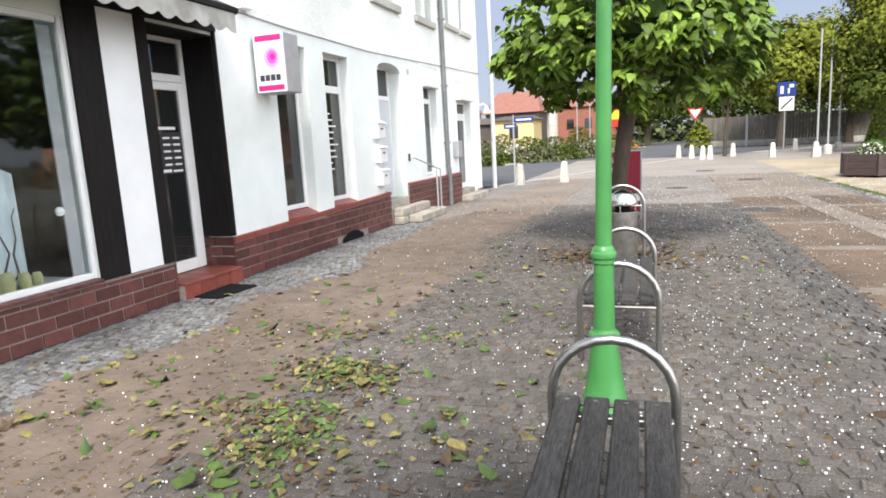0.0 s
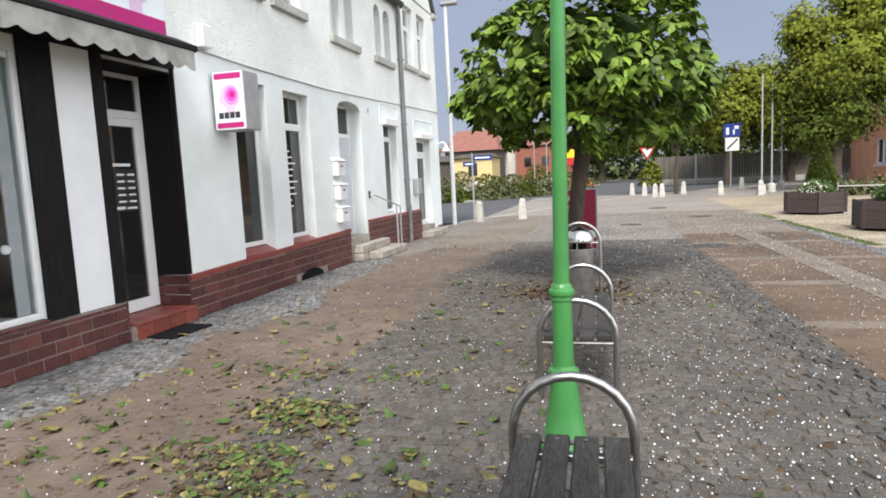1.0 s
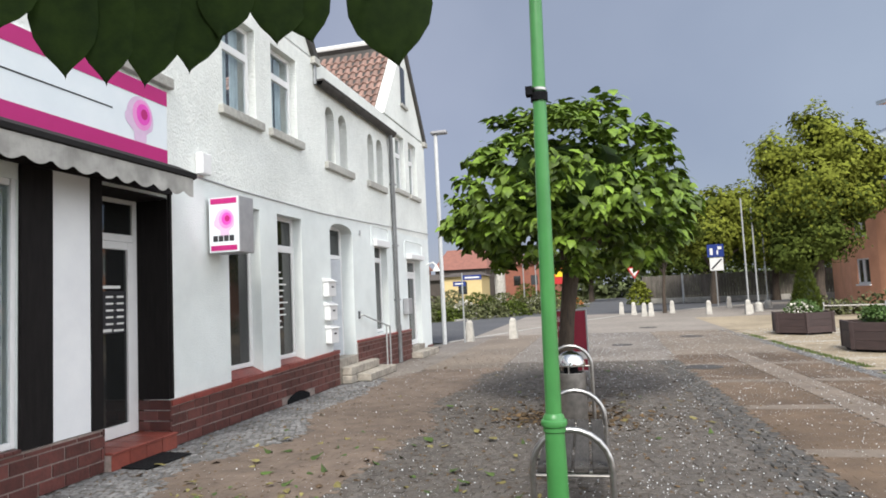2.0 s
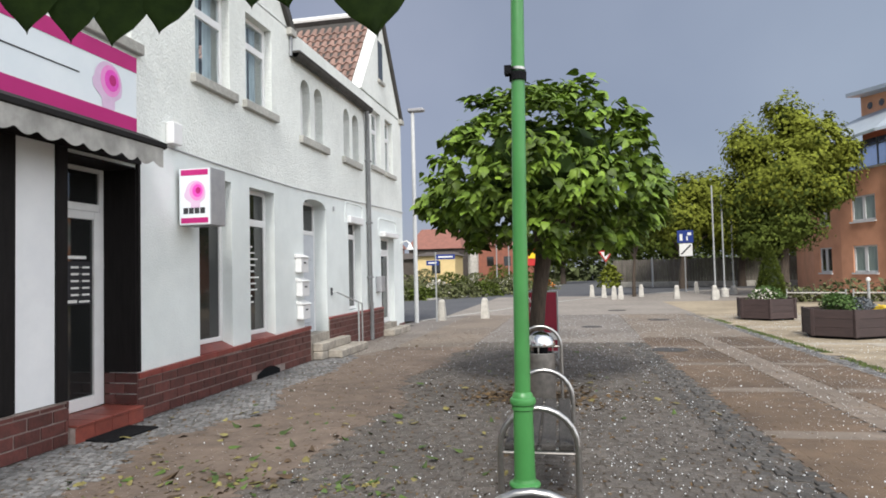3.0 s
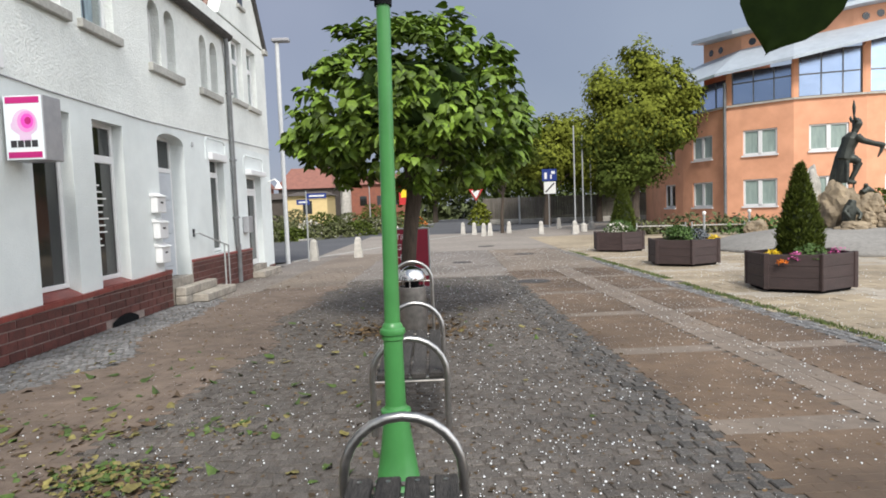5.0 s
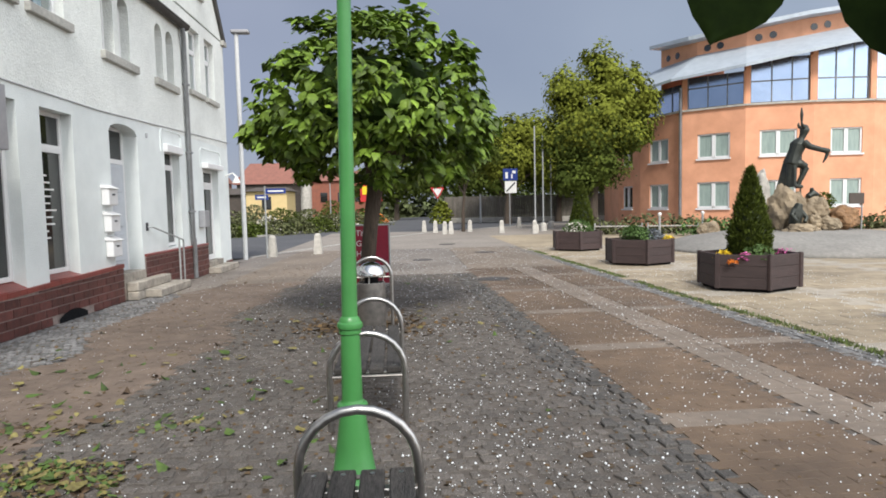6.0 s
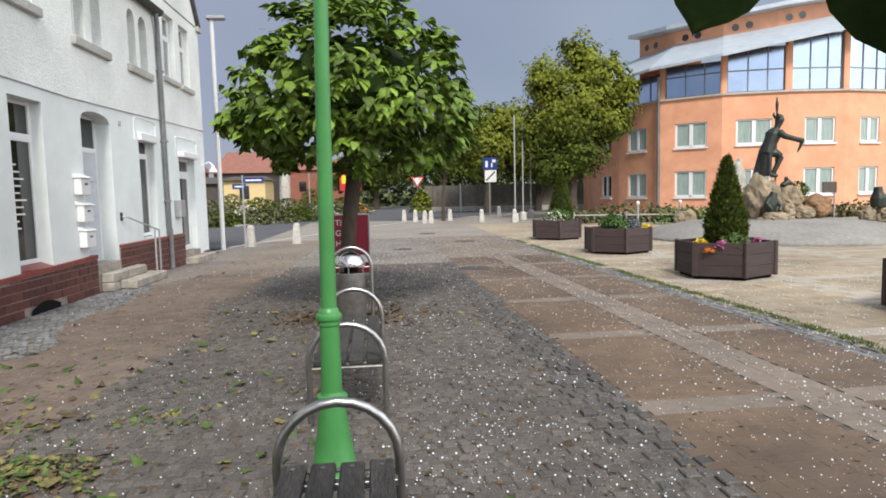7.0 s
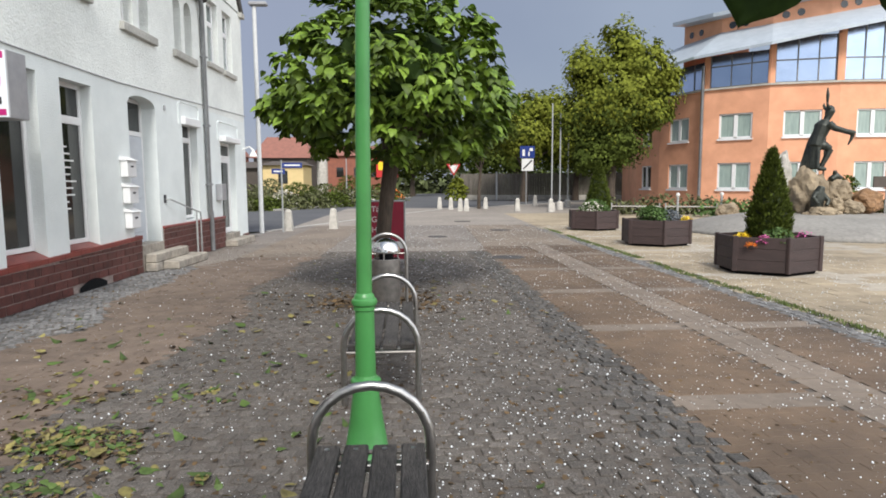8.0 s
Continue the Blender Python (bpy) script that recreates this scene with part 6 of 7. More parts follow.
for i, (p, q) in enumerate(zip(PLAN, PLAN[1:])):
    a, b = Vector((*p, 0)), Vector((*q, 0))
    d, L = (b - a).normalized(), (b - a).length
    s0, s1 = BAYS[i]
    wall_mesh("wall", p, q, 0, 6.88, 0.3, [(s0, s1, 1.15, 2.68), (s0, s1, 4.05, 5.48)], ORANGE_WALL, orange)
    bm = bmesh.new()
    bay_box(bm, a, d, 0, L, 6.88, 6.98, -0.3, 0.12)
    part("cornice", bm, CONCRETE, orange, "pale stained cornice")
    for z0, z1 in ((1.15, 2.68), (4.05, 5.48)):
        w = empty("window", 0, 0, 0)
        w.parent = orange
        w.matrix_parent_inverse = root_inverse(orange)
        bm = bmesh.new()
        mid = (s0 + s1) / 2
        for e0, e1, f0, f1 in ((s0, s0 + 0.1, z0, z1), (s1 - 0.1, s1, z0, z1), (s0, s1, z0, z0 + 0.12), (s0, s1, z1 - 0.08, z1), (mid - 0.1, mid + 0.1, z0, z1)):
            bay_box(bm, a, d, e0, e1, f0, f1, -0.16, -0.06)
        part("frame", bm, WHITE_FRAME, w)
        bm = bmesh.new()
        bay_box(bm, a, d, s0 - 0.06, s1 + 0.06, z0 - 0.09, z0, -0.1, 0.1)
        part("sill", bm, WHITE_FRAME, w)
        bm = bmesh.new()
        bay_box(bm, a, d, s0, s1, z0, z1, -0.14, -0.12)
        part("pane", bm, DARK_GLASS if i < 1 else GREEN_GLASS, w, "greenish pane with a drawn blind")
    # glazed top floor, set in dark piers under the roof
    e0, e1 = EAVES[i], EAVES[i + 1]
    for s, w_ in ((0.0, 0.28), (L - 0.14, 0.14)):
        bm = bmesh.new()
        bay_box(bm, a, d, s, s + w_, 6.98, max(e0, e1), -0.45, -0.15)
        part("pier", bm, ORANGE_WALL, orange)
    bm = bmesh.new()
    for s in (0.28, 0.28 + (L - 0.42) * 0.36, 0.28 + (L - 0.42) * 0.7, L - 0.2):
        bay_box(bm, a, d, s, s + 0.06, 6.98, max(e0, e1), -0.36, -0.28)
    bay_box(bm, a, d, 0.28, L - 0.14, 7.0, 7.08, -0.36, -0.28)
    bay_box(bm, a, d, 0.28, L - 0.14, 8.2, 8.27, -0.36, -0.28)
    part("mullion", bm, ZINC, orange, "grey window mullions")
    bm = bmesh.new()
    bay_box(bm, a, d, 0.28, L - 0.14, 6.99, max(e0, e1), -0.34, -0.32)
    part("glazing", bm, SKY_GLASS, orange, "sky-reflecting glazing")
    # roof: a sloping sheet that overhangs the glazing
    n_ = Vector((d.y, -d.x, 0))
    nx = []
    for j in (i, i + 1):
        pa, pb = Vector((*PLAN[max(j - 1, 0)], 0)), Vector((*PLAN[min(j + 1, len(PLAN) - 1)], 0))
        t_ = (pb - pa).normalized()
        nx.append(Vector((t_.y, -t_.x, 0)))
    za, zb = Vector((0, 0, e0)), Vector((0, 0, e1))
    k0, k1, th = Vector((0, 0, BACKS[i])), Vector((0, 0, BACKS[i + 1])), Vector((0, 0, 0.16))
    pts = [a + nx[0] * 1.0 + za, b + nx[1] * 1.0 + zb, b - nx[1] * 1.6 + k1, a - nx[0] * 1.6 + k0]
    pydata("roof", [*(p_ + th for p_ in pts), *pts], [(0, 1, 2, 3), (0, 4, 5, 1)], ROOF_METAL, orange, "pale blue-grey sheet roof")
    pydata("soffit", [p_ - Vector((0, 0, 0.004)) for p_ in pts], [(3, 2, 1, 0)], DARK_SOFFIT, orange)
    # set-back top wall with round windows and its own flat roof
    if i == 0:
        continue
    ta, tb = a - nx[0] * 1.6, b - nx[1] * 1.6
    if i == 1:
        tc = ta - nx[0] * 5
        pydata("top_wall", [ta + za, tc + za, tc + Vector((0, 0, TOPS[i])), ta + Vector((0, 0, TOPS[i]))], [(3, 2, 1, 0)], ORANGE_WALL, orange)
    pydata("top_wall", [ta + k0 * 0.98, tb + k1 * 0.98, tb + Vector((0, 0, TOPS[i + 1])), ta + Vector((0, 0, TOPS[i]))], [(0, 1, 2, 3)], ORANGE_WALL, orange)
    for u in (0.22, 0.48):
        c = ta.lerp(tb, u) + (k0 + Vector((0, 0, TOPS[i]))).lerp(k1 + Vector((0, 0, TOPS[i + 1])), u) * 0.5 + n_ * 0.03
        ring = [c + 0.2 * (math.cos(2 * math.pi * k / 20) * d + Vector((0, 0, math.sin(2 * math.pi * k / 20)))) for k in range(20)]
        pydata("round_window", ring, [tuple(range(20))], DARK_GLASS, orange, "round dark window")
    ra, rb = ta + nx[0] * 0.9, tb + nx[1] * 0.9
    ca, cb = ta - nx[0] * 5, tb - nx[1] * 5
    zt0, zt1 = Vector((0, 0, TOPS[i])), Vector((0, 0, TOPS[i + 1]))
    th = Vector((0, 0, 0.22))
    pydata("top_roof", [ra + zt0, rb + zt1, cb + zt1, ca + zt0, ra + zt0 + th, rb + zt1 + th, cb + zt1 + th, ca + zt0 + th],
           [(0, 1, 2, 3), (4, 5, 6, 7), (0, 1, 5, 4), (0, 3, 7, 4)], ROOF_METAL, orange, "pale flat roof slab")
a = Vector((*PLAN[2], 0))
tube("downpipe", [(16.3, 36.9, 0.0), (16.3, 36.9, 8.3)], 0.09, ZINC, orange, "grey downpipe")
wall_mesh("wall", (16.6, 52.5), PLAN[0], 0, 6.88, 0.3, [], ORANGE_WALL, orange)
wall_mesh("wall", (38.0, 39.0), (38.0, 55.0), 0, 9.8, 0.3, [], ORANGE_WALL, orange)
wall_mesh("wall", (38.0, 55.0), (16.6, 52.5), 0, 9.8, 0.3, [], ORANGE_WALL, orange)


# ---- trees beyond the lane ----
def broad_tree(name, x, y, h0, lobes, material, seed, label, n=4200, size=0.34, trunk=0.2):
    """A tall tree: tapered trunk, limbs to each lobe of the crown, and clumped leaves. lobes: dx, dy, z, rx, rz."""
    rng = np.random.default_rng(seed)
    t = empty(name, x, y, 0, label, "tree", "street trees")
    tube("trunk", [(x, y, -0.02), (x, y, h0 * 0.5), (x + 0.1, y, h0), (x + 0.1, y, h0 + 2.0)], [trunk * 1.25, trunk, trunk * 0.85, trunk * 0.5], BARK, t, "", 10)
    for dx, dy, z, rx, rz in lobes:
        tube("limb", [(x + 0.1, y, h0), (x + dx * 0.45, y + dy * 0.45, (h0 + z) / 2 + 0.3), (x + dx, y + dy, z)], [trunk * 0.55, trunk * 0.3, 0.03], BARK, t, "", 6)
    places, low = [], []
    total = sum(l[3] ** 2 for l in lobes)
    for dx, dy, z, rx, rz in lobes:
        pads = [Vector(rng.normal(0, 1, 3)).normalized() for _ in range(int(9 + 5 * rx))]
        for _ in range(int(n * rx ** 2 / total)):
            d = pads[int(rng.integers(0, len(pads)))] * 0.84 + Vector(rng.normal(0, 1, 3)) * 0.15
            if rng.uniform() < 0.36:
                d = Vector(rng.normal(0, 1, 3)).normalized()
            k = (1 + 0.38 * noise.noise(d * 2.2 + Vector((seed, dx, z))) + 0.2 * noise.noise(d * 6)) * rng.uniform(0.7, 1.02) ** 0.6
            p = Vector((x + dx + rx * d.x * k, y + dy + rx * d.y * k, z + rz * d.z * k))
            sc = size * rng.uniform(0.5, 1.2)
            face = (d.normalized() + Vector((0, 0, 0.35)) + Vector(rng.normal(0, 0.3, 3))).to_track_quat("Z", "Y").to_matrix().to_4x4()
            # lime leaves below about 5.4 m take the dark colour as painted shade
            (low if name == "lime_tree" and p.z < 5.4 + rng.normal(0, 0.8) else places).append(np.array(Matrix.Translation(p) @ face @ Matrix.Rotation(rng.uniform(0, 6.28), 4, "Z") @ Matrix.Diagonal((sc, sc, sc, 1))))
    # added dark lumps fill each lobe and imitate its inner shade
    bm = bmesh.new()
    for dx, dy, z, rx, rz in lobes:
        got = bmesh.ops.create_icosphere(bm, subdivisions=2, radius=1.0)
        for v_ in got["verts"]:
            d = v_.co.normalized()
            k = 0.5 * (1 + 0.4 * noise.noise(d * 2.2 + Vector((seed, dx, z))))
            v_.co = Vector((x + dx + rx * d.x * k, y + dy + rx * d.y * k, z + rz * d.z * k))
    part("inner_foliage", bm, DEEP_AND_SHADED_LEAF, t, "dark core added to imitate shade within the foliage")
    foliage("crown", places, material, t, "loose leafy crown with an uneven outline")
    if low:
        foliage("lower_crown", low, DEEP_AND_SHADED_LEAF, t, "lower foliage coloured darker to imitate the crown's shade")
    return t


broad_tree("lime_tree", 11.2, 37.5, 2.6, [(0, 0, 6.5, 2.6, 2.2), (-1.6, -0.3, 8.2, 1.45, 1.4), (0.5, 0, 9.6, 1.25, 1.6), (1.7, -0.2, 8.2, 1.6, 1.3), (2.7, 0.2, 6.7, 1.4, 1.6), (-1.8, 0.2, 5.3, 1.5, 1.6), (0.3, 0, 3.9, 1.9, 1.5), (2.6, 0, 9.3, 0.35, 0.8), (2.0, -0.4, 5.5, 1.3, 0.9), (-1.0, 0, 3.3, 1.5, 1.2), (3.3, 0, 7.6, 0.9, 0.8)],
           LIME_LEAF, 31, "tall lime tree with yellowish green foliage", 34000, 0.23, 0.24)
broad_tree("street_tree", 8.4, 53, 2.4, [(0, 0, 5.6, 2.6, 2.0), (2.6, 0, 7.2, 2.0, 2.2), (-2.0, 0, 5.8, 1.8, 1.8), (0.6, 0, 7.6, 1.9, 1.6), (3.6, 0, 5.0, 1.8, 2.0)],
           LIME_LEAF, 32, "broad street tree behind the crossing", 11000, 0.34, 0.28)
broad_tree("young_tree", 3.4, 39.2, 2.3, [(0, 0, 4.6, 1.7, 1.4), (1.3, 0, 5.2, 1.3, 1.2), (-1.5, 0, 4.2, 1.3, 1.0), (0.2, 0, 5.8, 1.1, 0.9)],
           DEEP_AND_SHADED_LEAF, 33, "young tree with a thin trunk on the paved corner", 4200, 0.28, 0.1)
broad_tree("street_tree", 13.5, 56, 2.4, [(0, 0, 5.0, 2.8, 2.6), (2.5, 0, 5.5, 2.4, 2.4), (-2.5, 0, 5.0, 2.2, 2.0)],
           DEEP_AND_SHADED_LEAF, 34, "dark broad tree behind the wooden fence", 6000, 0.4, 0.28)
broad_tree("street_tree", -1.5, 78, 2.6, [(0, 0, 5.0, 3.4, 2.8), (4.0, 4, 5.5, 3.2, 3.0), (-3.5, 2, 4.4, 2.6, 2.2)],
           DEEP_AND_SHADED_LEAF, 35, "dark tree at the far end of the road", 3000, 0.6, 0.3)
broad_tree("street_tree", 11.0, 75, 2.6, [(0, 0, 5.0, 3.6, 3.0), (4.0, 2, 6.0, 3.4, 3.0), (-3.8, 0, 4.6, 2.8, 2.4)],
           DEEP_AND_SHADED_LEAF, 36, "dark tree beyond the fence", 3000, 0.6, 0.3)
broad_tree("street_tree", 22.0, 62, 2.6, [(0, 0, 5.0, 4.0, 3.0), (5.0, 2, 6.0, 3.4, 3.0), (-4.5, 0, 4.6, 3.2, 2.4)],
           DEEP_AND_SHADED_LEAF, 37, "dark tree behind the orange building", 2600, 0.6, 0.3)
rng = np.random.default_rng(77)
places = []
for _ in range(9000):
    u = rng.uniform(0, 1)
    x, y = -60 + 120 * u, 118 + 20 * math.sin(u * 9) + rng.uniform(-3, 3)
    z = abs(rng.normal(0, 1)) * (2.2 + 1.5 * noise.noise((u * 14, 0, 0))) + 0.2
    sc = rng.uniform(0.6, 1.5)
    places.append(np.array(Matrix.Translation((x, y, min(z, 7))) @ pose(0, 0, 0, rng.uniform(-80, 40), rng.uniform(-40, 40), rng.uniform(0, 360)) @ Matrix.Diagonal((sc, sc, sc, 1))))
tagged(foliage("far_woods", places, FAR_WOODS), "dark band of distant trees along the horizon", "woods", kind="stuff")

# ---- planted island, signs, bollards, poles ----
rng = np.random.default_rng(8)
spots = [(-9.8, 39.5, 1.1, 0.75), (-8.6, 40.6, 1.2, 0.9), (-7.4, 42.0, 1.3, 0.95), (-6.3, 44.0, 1.4, 1.0), (-5.4, 46.0, 1.5, 1.2), (-4.6, 48.6, 1.6, 1.4), (-3.7, 52, 1.7, 1.5),
         (-11.5, 38.6, 1.2, 0.8), (-13, 37.6, 1.2, 0.7), (-8.0, 45.0, 1.2, 0.7), (-10, 44, 1.2, 0.6), (-6.0, 50, 1.4, 0.9), (-12, 42, 1.3, 0.7), (-3.0, 58, 1.6, 1.2), (-13.5, 55, 1.9, 1.5), (-11.2, 56, 1.9, 1.7), (-9.0, 57, 1.9, 1.6), (-15.8, 54, 1.9, 1.3), (-6.8, 58, 1.9, 1.9), (-18, 54, 2, 1.4), (-14.5, 60, 1.6, 2.1), (-7.5, 62, 1.6, 2.4)]
for i, (x, y, r, h) in enumerate(spots):
    tagged(foliage("shrub", clump(x, y, 0.0, r, r, h, 620, 0.2, rng), SHRUB if i % 3 else DEEP_AND_SHADED_LEAF), "rounded green shrub on the planted island", "shrub", "shrubs of the island")
for x, y, m, lb in ((-4.8, 47.2, WHITE_FLOWER, "white flowering shrub on the planted island"), (-9.2, 41.5, WHITE_FLOWER, "pale flowers on the planted island"), (-2.9, 54, ORANGE_FLOWER, "orange flowers on the planted island")):
    tagged(foliage("island_flowers", clump(x, y, 0.3, 1.1, 0.7, 0.9, 160, 0.14, rng), m), lb, "flowers", kind="stuff")

first = empty("bollard", -3.28, 22.72, 0, "pale tapered concrete bollard at the road edge", "bollard", "bollards at the crossing")
bm = bmesh.new()
for z0, w0, z1, w1 in ((0.0, 0.15, 0.66, 0.105), (0.66, 0.105, 0.74, 0.06)):
    lo = [bm.verts.new((-3.28 + sx_ * w0, 22.72 + sy_ * w0, z0)) for sx_, sy_ in ((-1, -1), (1, -1), (1, 1), (-1, 1))]
    hi = [bm.verts.new((-3.28 + sx_ * w1, 22.72 + sy_ * w1, z1)) for sx_, sy_ in ((-1, -1), (1, -1), (1, 1), (-1, 1))]
    for k in range(4):
        bm.faces.new((lo[k], lo[(k + 1) % 4], hi[(k + 1) % 4], hi[k]))
    bm.faces.new(hi)
part("stone", bm, CONCRETE, first)
for x, y in ((-4.72, 21.9), (0.95, 39.6), (1.6, 38.2), (2.05, 36.0), (2.4, 35.9), (3.75, 38.6), (5.3, 35.7), (6.93, 34.3), (7.6, 43.0)):
    copy_thing(first, Matrix.Translation((x, y, 0)))


def pole_thing(name, x, y, h, r, material, label, category):
    t = empty(name, x, y, 0, label, category)
    tube("pole", [(x, y, 0), (x, y, h)], [r, r * 0.85], material, t, "", 10)
    return t


lamp = pole_thing("street_lamp", -5.38, 20.87, 7.3, 0.075, POLE_WHITE, "tall pale street lamp with a flat head", "street lamp")
bm = bmesh.new()
add_box(bm, -0.16, 0.42, -0.13, 0.13, 7.28, 7.4, 0.03, Matrix.Translation((-5.38, 20.87, 0)))
part("head", bm, GREY_BOX, lamp, "flat grey lamp head")
ss = pole_thing("street_name_sign", -4.79, 21.37, 2.42, 0.03, POLE_GREY, "grey pole with two small blue street name plates", "street sign")
for x0, x1, z0, yaw in ((-4.76, -4.1, 2.16, 8), (-5.12, -4.68, 1.96, -12)):
    box("name_plate", x0, x1, 21.36, 21.385, z0, z0 + 0.17, BLUE_SIGN, ss, "blue street name plate")
    box("text_bar", x0 + 0.07, x1 - 0.07, 21.354, 21.359, z0 + 0.06, z0 + 0.11, WHITE_PAINT, ss)
zs = pole_thing("zone_sign", 7.3, 45.0, 2.4, 0.045, POLE_GREY, "blue zone sign above a white panel on a pole", "traffic sign")
box("blue_plate", 6.84, 7.88, 44.95, 44.99, 3.35, 4.2, BLUE_SIGN, zs, "blue sign plate with small white and red shapes")
box("white_plate", 6.96, 7.8, 44.95, 44.99, 2.45, 3.3, WHITE_PAINT, zs, "white sign plate")
tube("pole_top", [(7.3, 45.02, 2.4), (7.3, 45.02, 4.2)], 0.04, POLE_GREY, zs)
box("mark", 7.0, 7.18, 44.94, 44.948, 3.5, 3.95, WHITE_PAINT, zs)
box("mark", 7.42, 7.52, 44.94, 44.948, 3.5, 3.8, WHITE_PAINT, zs)
box("mark", 7.5, 7.75, 44.94, 44.948, 3.85, 4.05, WHITE_PAINT, zs)
bm = bmesh.new()
add_box(bm, -0.45, 0.45, -0.01, 0.0, -0.05, 0.05, 0, Matrix.Translation((7.38, 44.95, 2.88)) @ Matrix.Rotation(radians(-45), 4, "Y"))
part("mark", bm, LETTER, zs)
for x, y, h in ((7.2, 35.4, 6.0), (8.05, 37.2, 5.7), (9.4, 41.0, 4.6)):
    t = pole_thing("flag_pole", x, y, h, 0.045, POLE_GREY, "bare grey flag pole standing in a concrete foot", "flag pole")
    lathe("foot", [(0.22, 0.0), (0.2, 0.4), (0.1, 0.5)], x, y, CONCRETE, t, "", 12)
ys = pole_thing("yield_sign", 2.78, 60.0, 3.1, 0.05, POLE_GREY, "white and red yield sign on a pole above a leafy shrub", "traffic sign")
pydata("plate", [(2.1, 59.9, 3.4), (3.46, 59.9, 3.4), (2.78, 59.9, 2.3)], [(0, 1, 2)], RED_PAINT, ys)
pydata("plate_face", [(2.32, 59.88, 3.28), (3.24, 59.88, 3.28), (2.78, 59.88, 2.52)], [(0, 1, 2)], WHITE_PAINT, ys)
tagged(foliage("shrub", clump(3.0, 58.5, 0.0, 1.0, 1.0, 2.0, 500, 0.3, rng), LIME_LEAF), "leafy light green shrub below the yield sign", "shrub", "shrubs of the crossing")
ad2 = pole_thing("advert_pole", -3.6, 62, 2.0, 0.08, POLE_GREY, "yellow and red advertising sign on a pole", "sign")
box("panel", -4.7, -2.6, 61.9, 62.0, 2.2, 4.2, RED_PAINT, ad2)
box("panel", -4.5, -2.8, 61.86, 61.895, 2.9, 3.7, YELLOW_FLOWER, ad2)
for x, y in ((-6.4, 52), (-5.6, 54), (-4.9, 55)):
    pole_thing("sign_pole", x, y, 4.2, 0.05, POLE_GREY, "thin grey pole on the planted island", "pole")

# wooden fence behind the crossing
fence = empty("wood_fence", 10, 57, 0, "long grey weathered wooden board fence", "fence")
FA, FB = Vector((3.4, 59.5, 0)), Vector((21.0, 55.0, 0))
fd = (FB - FA).normalized()
yaw = math.degrees(math.atan2(fd.y, fd.x))
me = None
for k in range(80):
    p = FA + fd * (0.225 * k)
    if me is None:
        bm = bmesh.new()
        add_box(bm, 0.0, 0.205, -0.012, 0.012, 0.45, 2.45, 0.004)
        ob = part("board", bm, FENCE, fence)
        me = ob.data
    else:
        ob = new("board", me)
        ob.parent = fence
        ob.matrix_parent_inverse = root_inverse(fence)
    ob.matrix_basis = pose(p.x, p.y, 0.02 * math.sin(k * 2.3), 0, 0, yaw)
bm = bmesh.new()
for z in (0.8, 2.1):
    add_box(bm, 0, 18.1, 0.02, 0.08, z, z + 0.1, 0, pose(FA.x, FA.y, 0, 0, 0, yaw))
part("rail", bm, FENCE, fence)
bm = bmesh.new()
add_box(bm, 0, 18.1, -0.1, 0.12, 0.0, 0.46, 0.02, pose(FA.x, FA.y, 0, 0, 0, yaw))
part("base_wall", bm, CONCRETE, fence, "low concrete base")
for x, y in ((6.6, 57.5),):
    pole_thing("white_pole", x, y, 2.6, 0.09, POLE_WHITE, "white pole before the wooden fence", "pole")


def far_house(name, x0, x1, y, depth, h, roof_h, wall, roof, label, windows=3):
    t = empty(name, (x0 + x1) / 2, y, 0, label, "house", "far houses")
    box("wall", x0, x1, y, y + depth, 0, h, wall, t)
    yc = y + depth / 2
    pydata("roof", [(x0 - 0.4, y - 0.4, h), (x1 + 0.4, y - 0.4, h), (x1 + 0.4, y + depth + 0.4, h), (x0 - 0.4, y + depth + 0.4, h), (x0 + (x1 - x0) * 0.12, yc, h + roof_h), (x1 - (x1 - x0) * 0.12, yc, h + roof_h)],
           [(0, 1, 5, 4), (2, 3, 4, 5), (1, 2, 5), (3, 0, 4), (0, 3, 2, 1)], roof, t)
    for k in range(windows):
        xc = x0 + (x1 - x0) * (k + 0.5) / windows
        box("window", xc - 0.5, xc + 0.5, y - 0.03, y - 0.005, h * 0.45, h * 0.45 + 1.4, DARK_GLASS, t)
    return t


rng = np.random.default_rng(15)
hedge([(-24.0, 63.0), (-17.0, 64.0), (-10.0, 66.0)], 1.2, 1.9, SHRUB, "overgrown bank before the yellow building", rng, 500, 0.34)
far_house("yellow_house", -17.3, -13.0, 68, 5, 3.6, 0.5, YELLOW_WALL, FAR_DARK, "low pale yellow flat-roofed building", 1)
far_house("brick_house", -22.5, -15.4, 84, 8, 5.0, 3.0, FAR_DARK, FAR_ROOF, "house with a steep red tiled roof")
far_house("brick_house", -16.0, -6.0, 92, 8, 5.6, 1.6, FAR_RED, FAR_ROOF, "red brick house behind the trees", 4)
far_house("timber_shed", -30, -18.5, 72, 6, 3.4, 0.8, FAR_DARK, FAR_DARK, "dark low shed beside the road", 2)
far_house("brick_house", -34, -27, 90, 8, 5.6, 2.6, FAR_RED, FAR_ROOF, "red brick house beyond the crossing", 3)
lathe("church_tower", [(1.2, 0), (1.2, 9.0), (0.7, 10.5), (0.05, 12)], -15.2, 92, CONCRETE)
tagged(bpy.data.objects["church_tower"], "pale slim tower rising behind the houses", "tower")
# plain houses behind the camera close the lane
tagged(box("backdrop_house", 14, 30, -34, -24, 0, 9, ORANGE_WALL), "plain rendered house behind the square", "house", kind="structure")


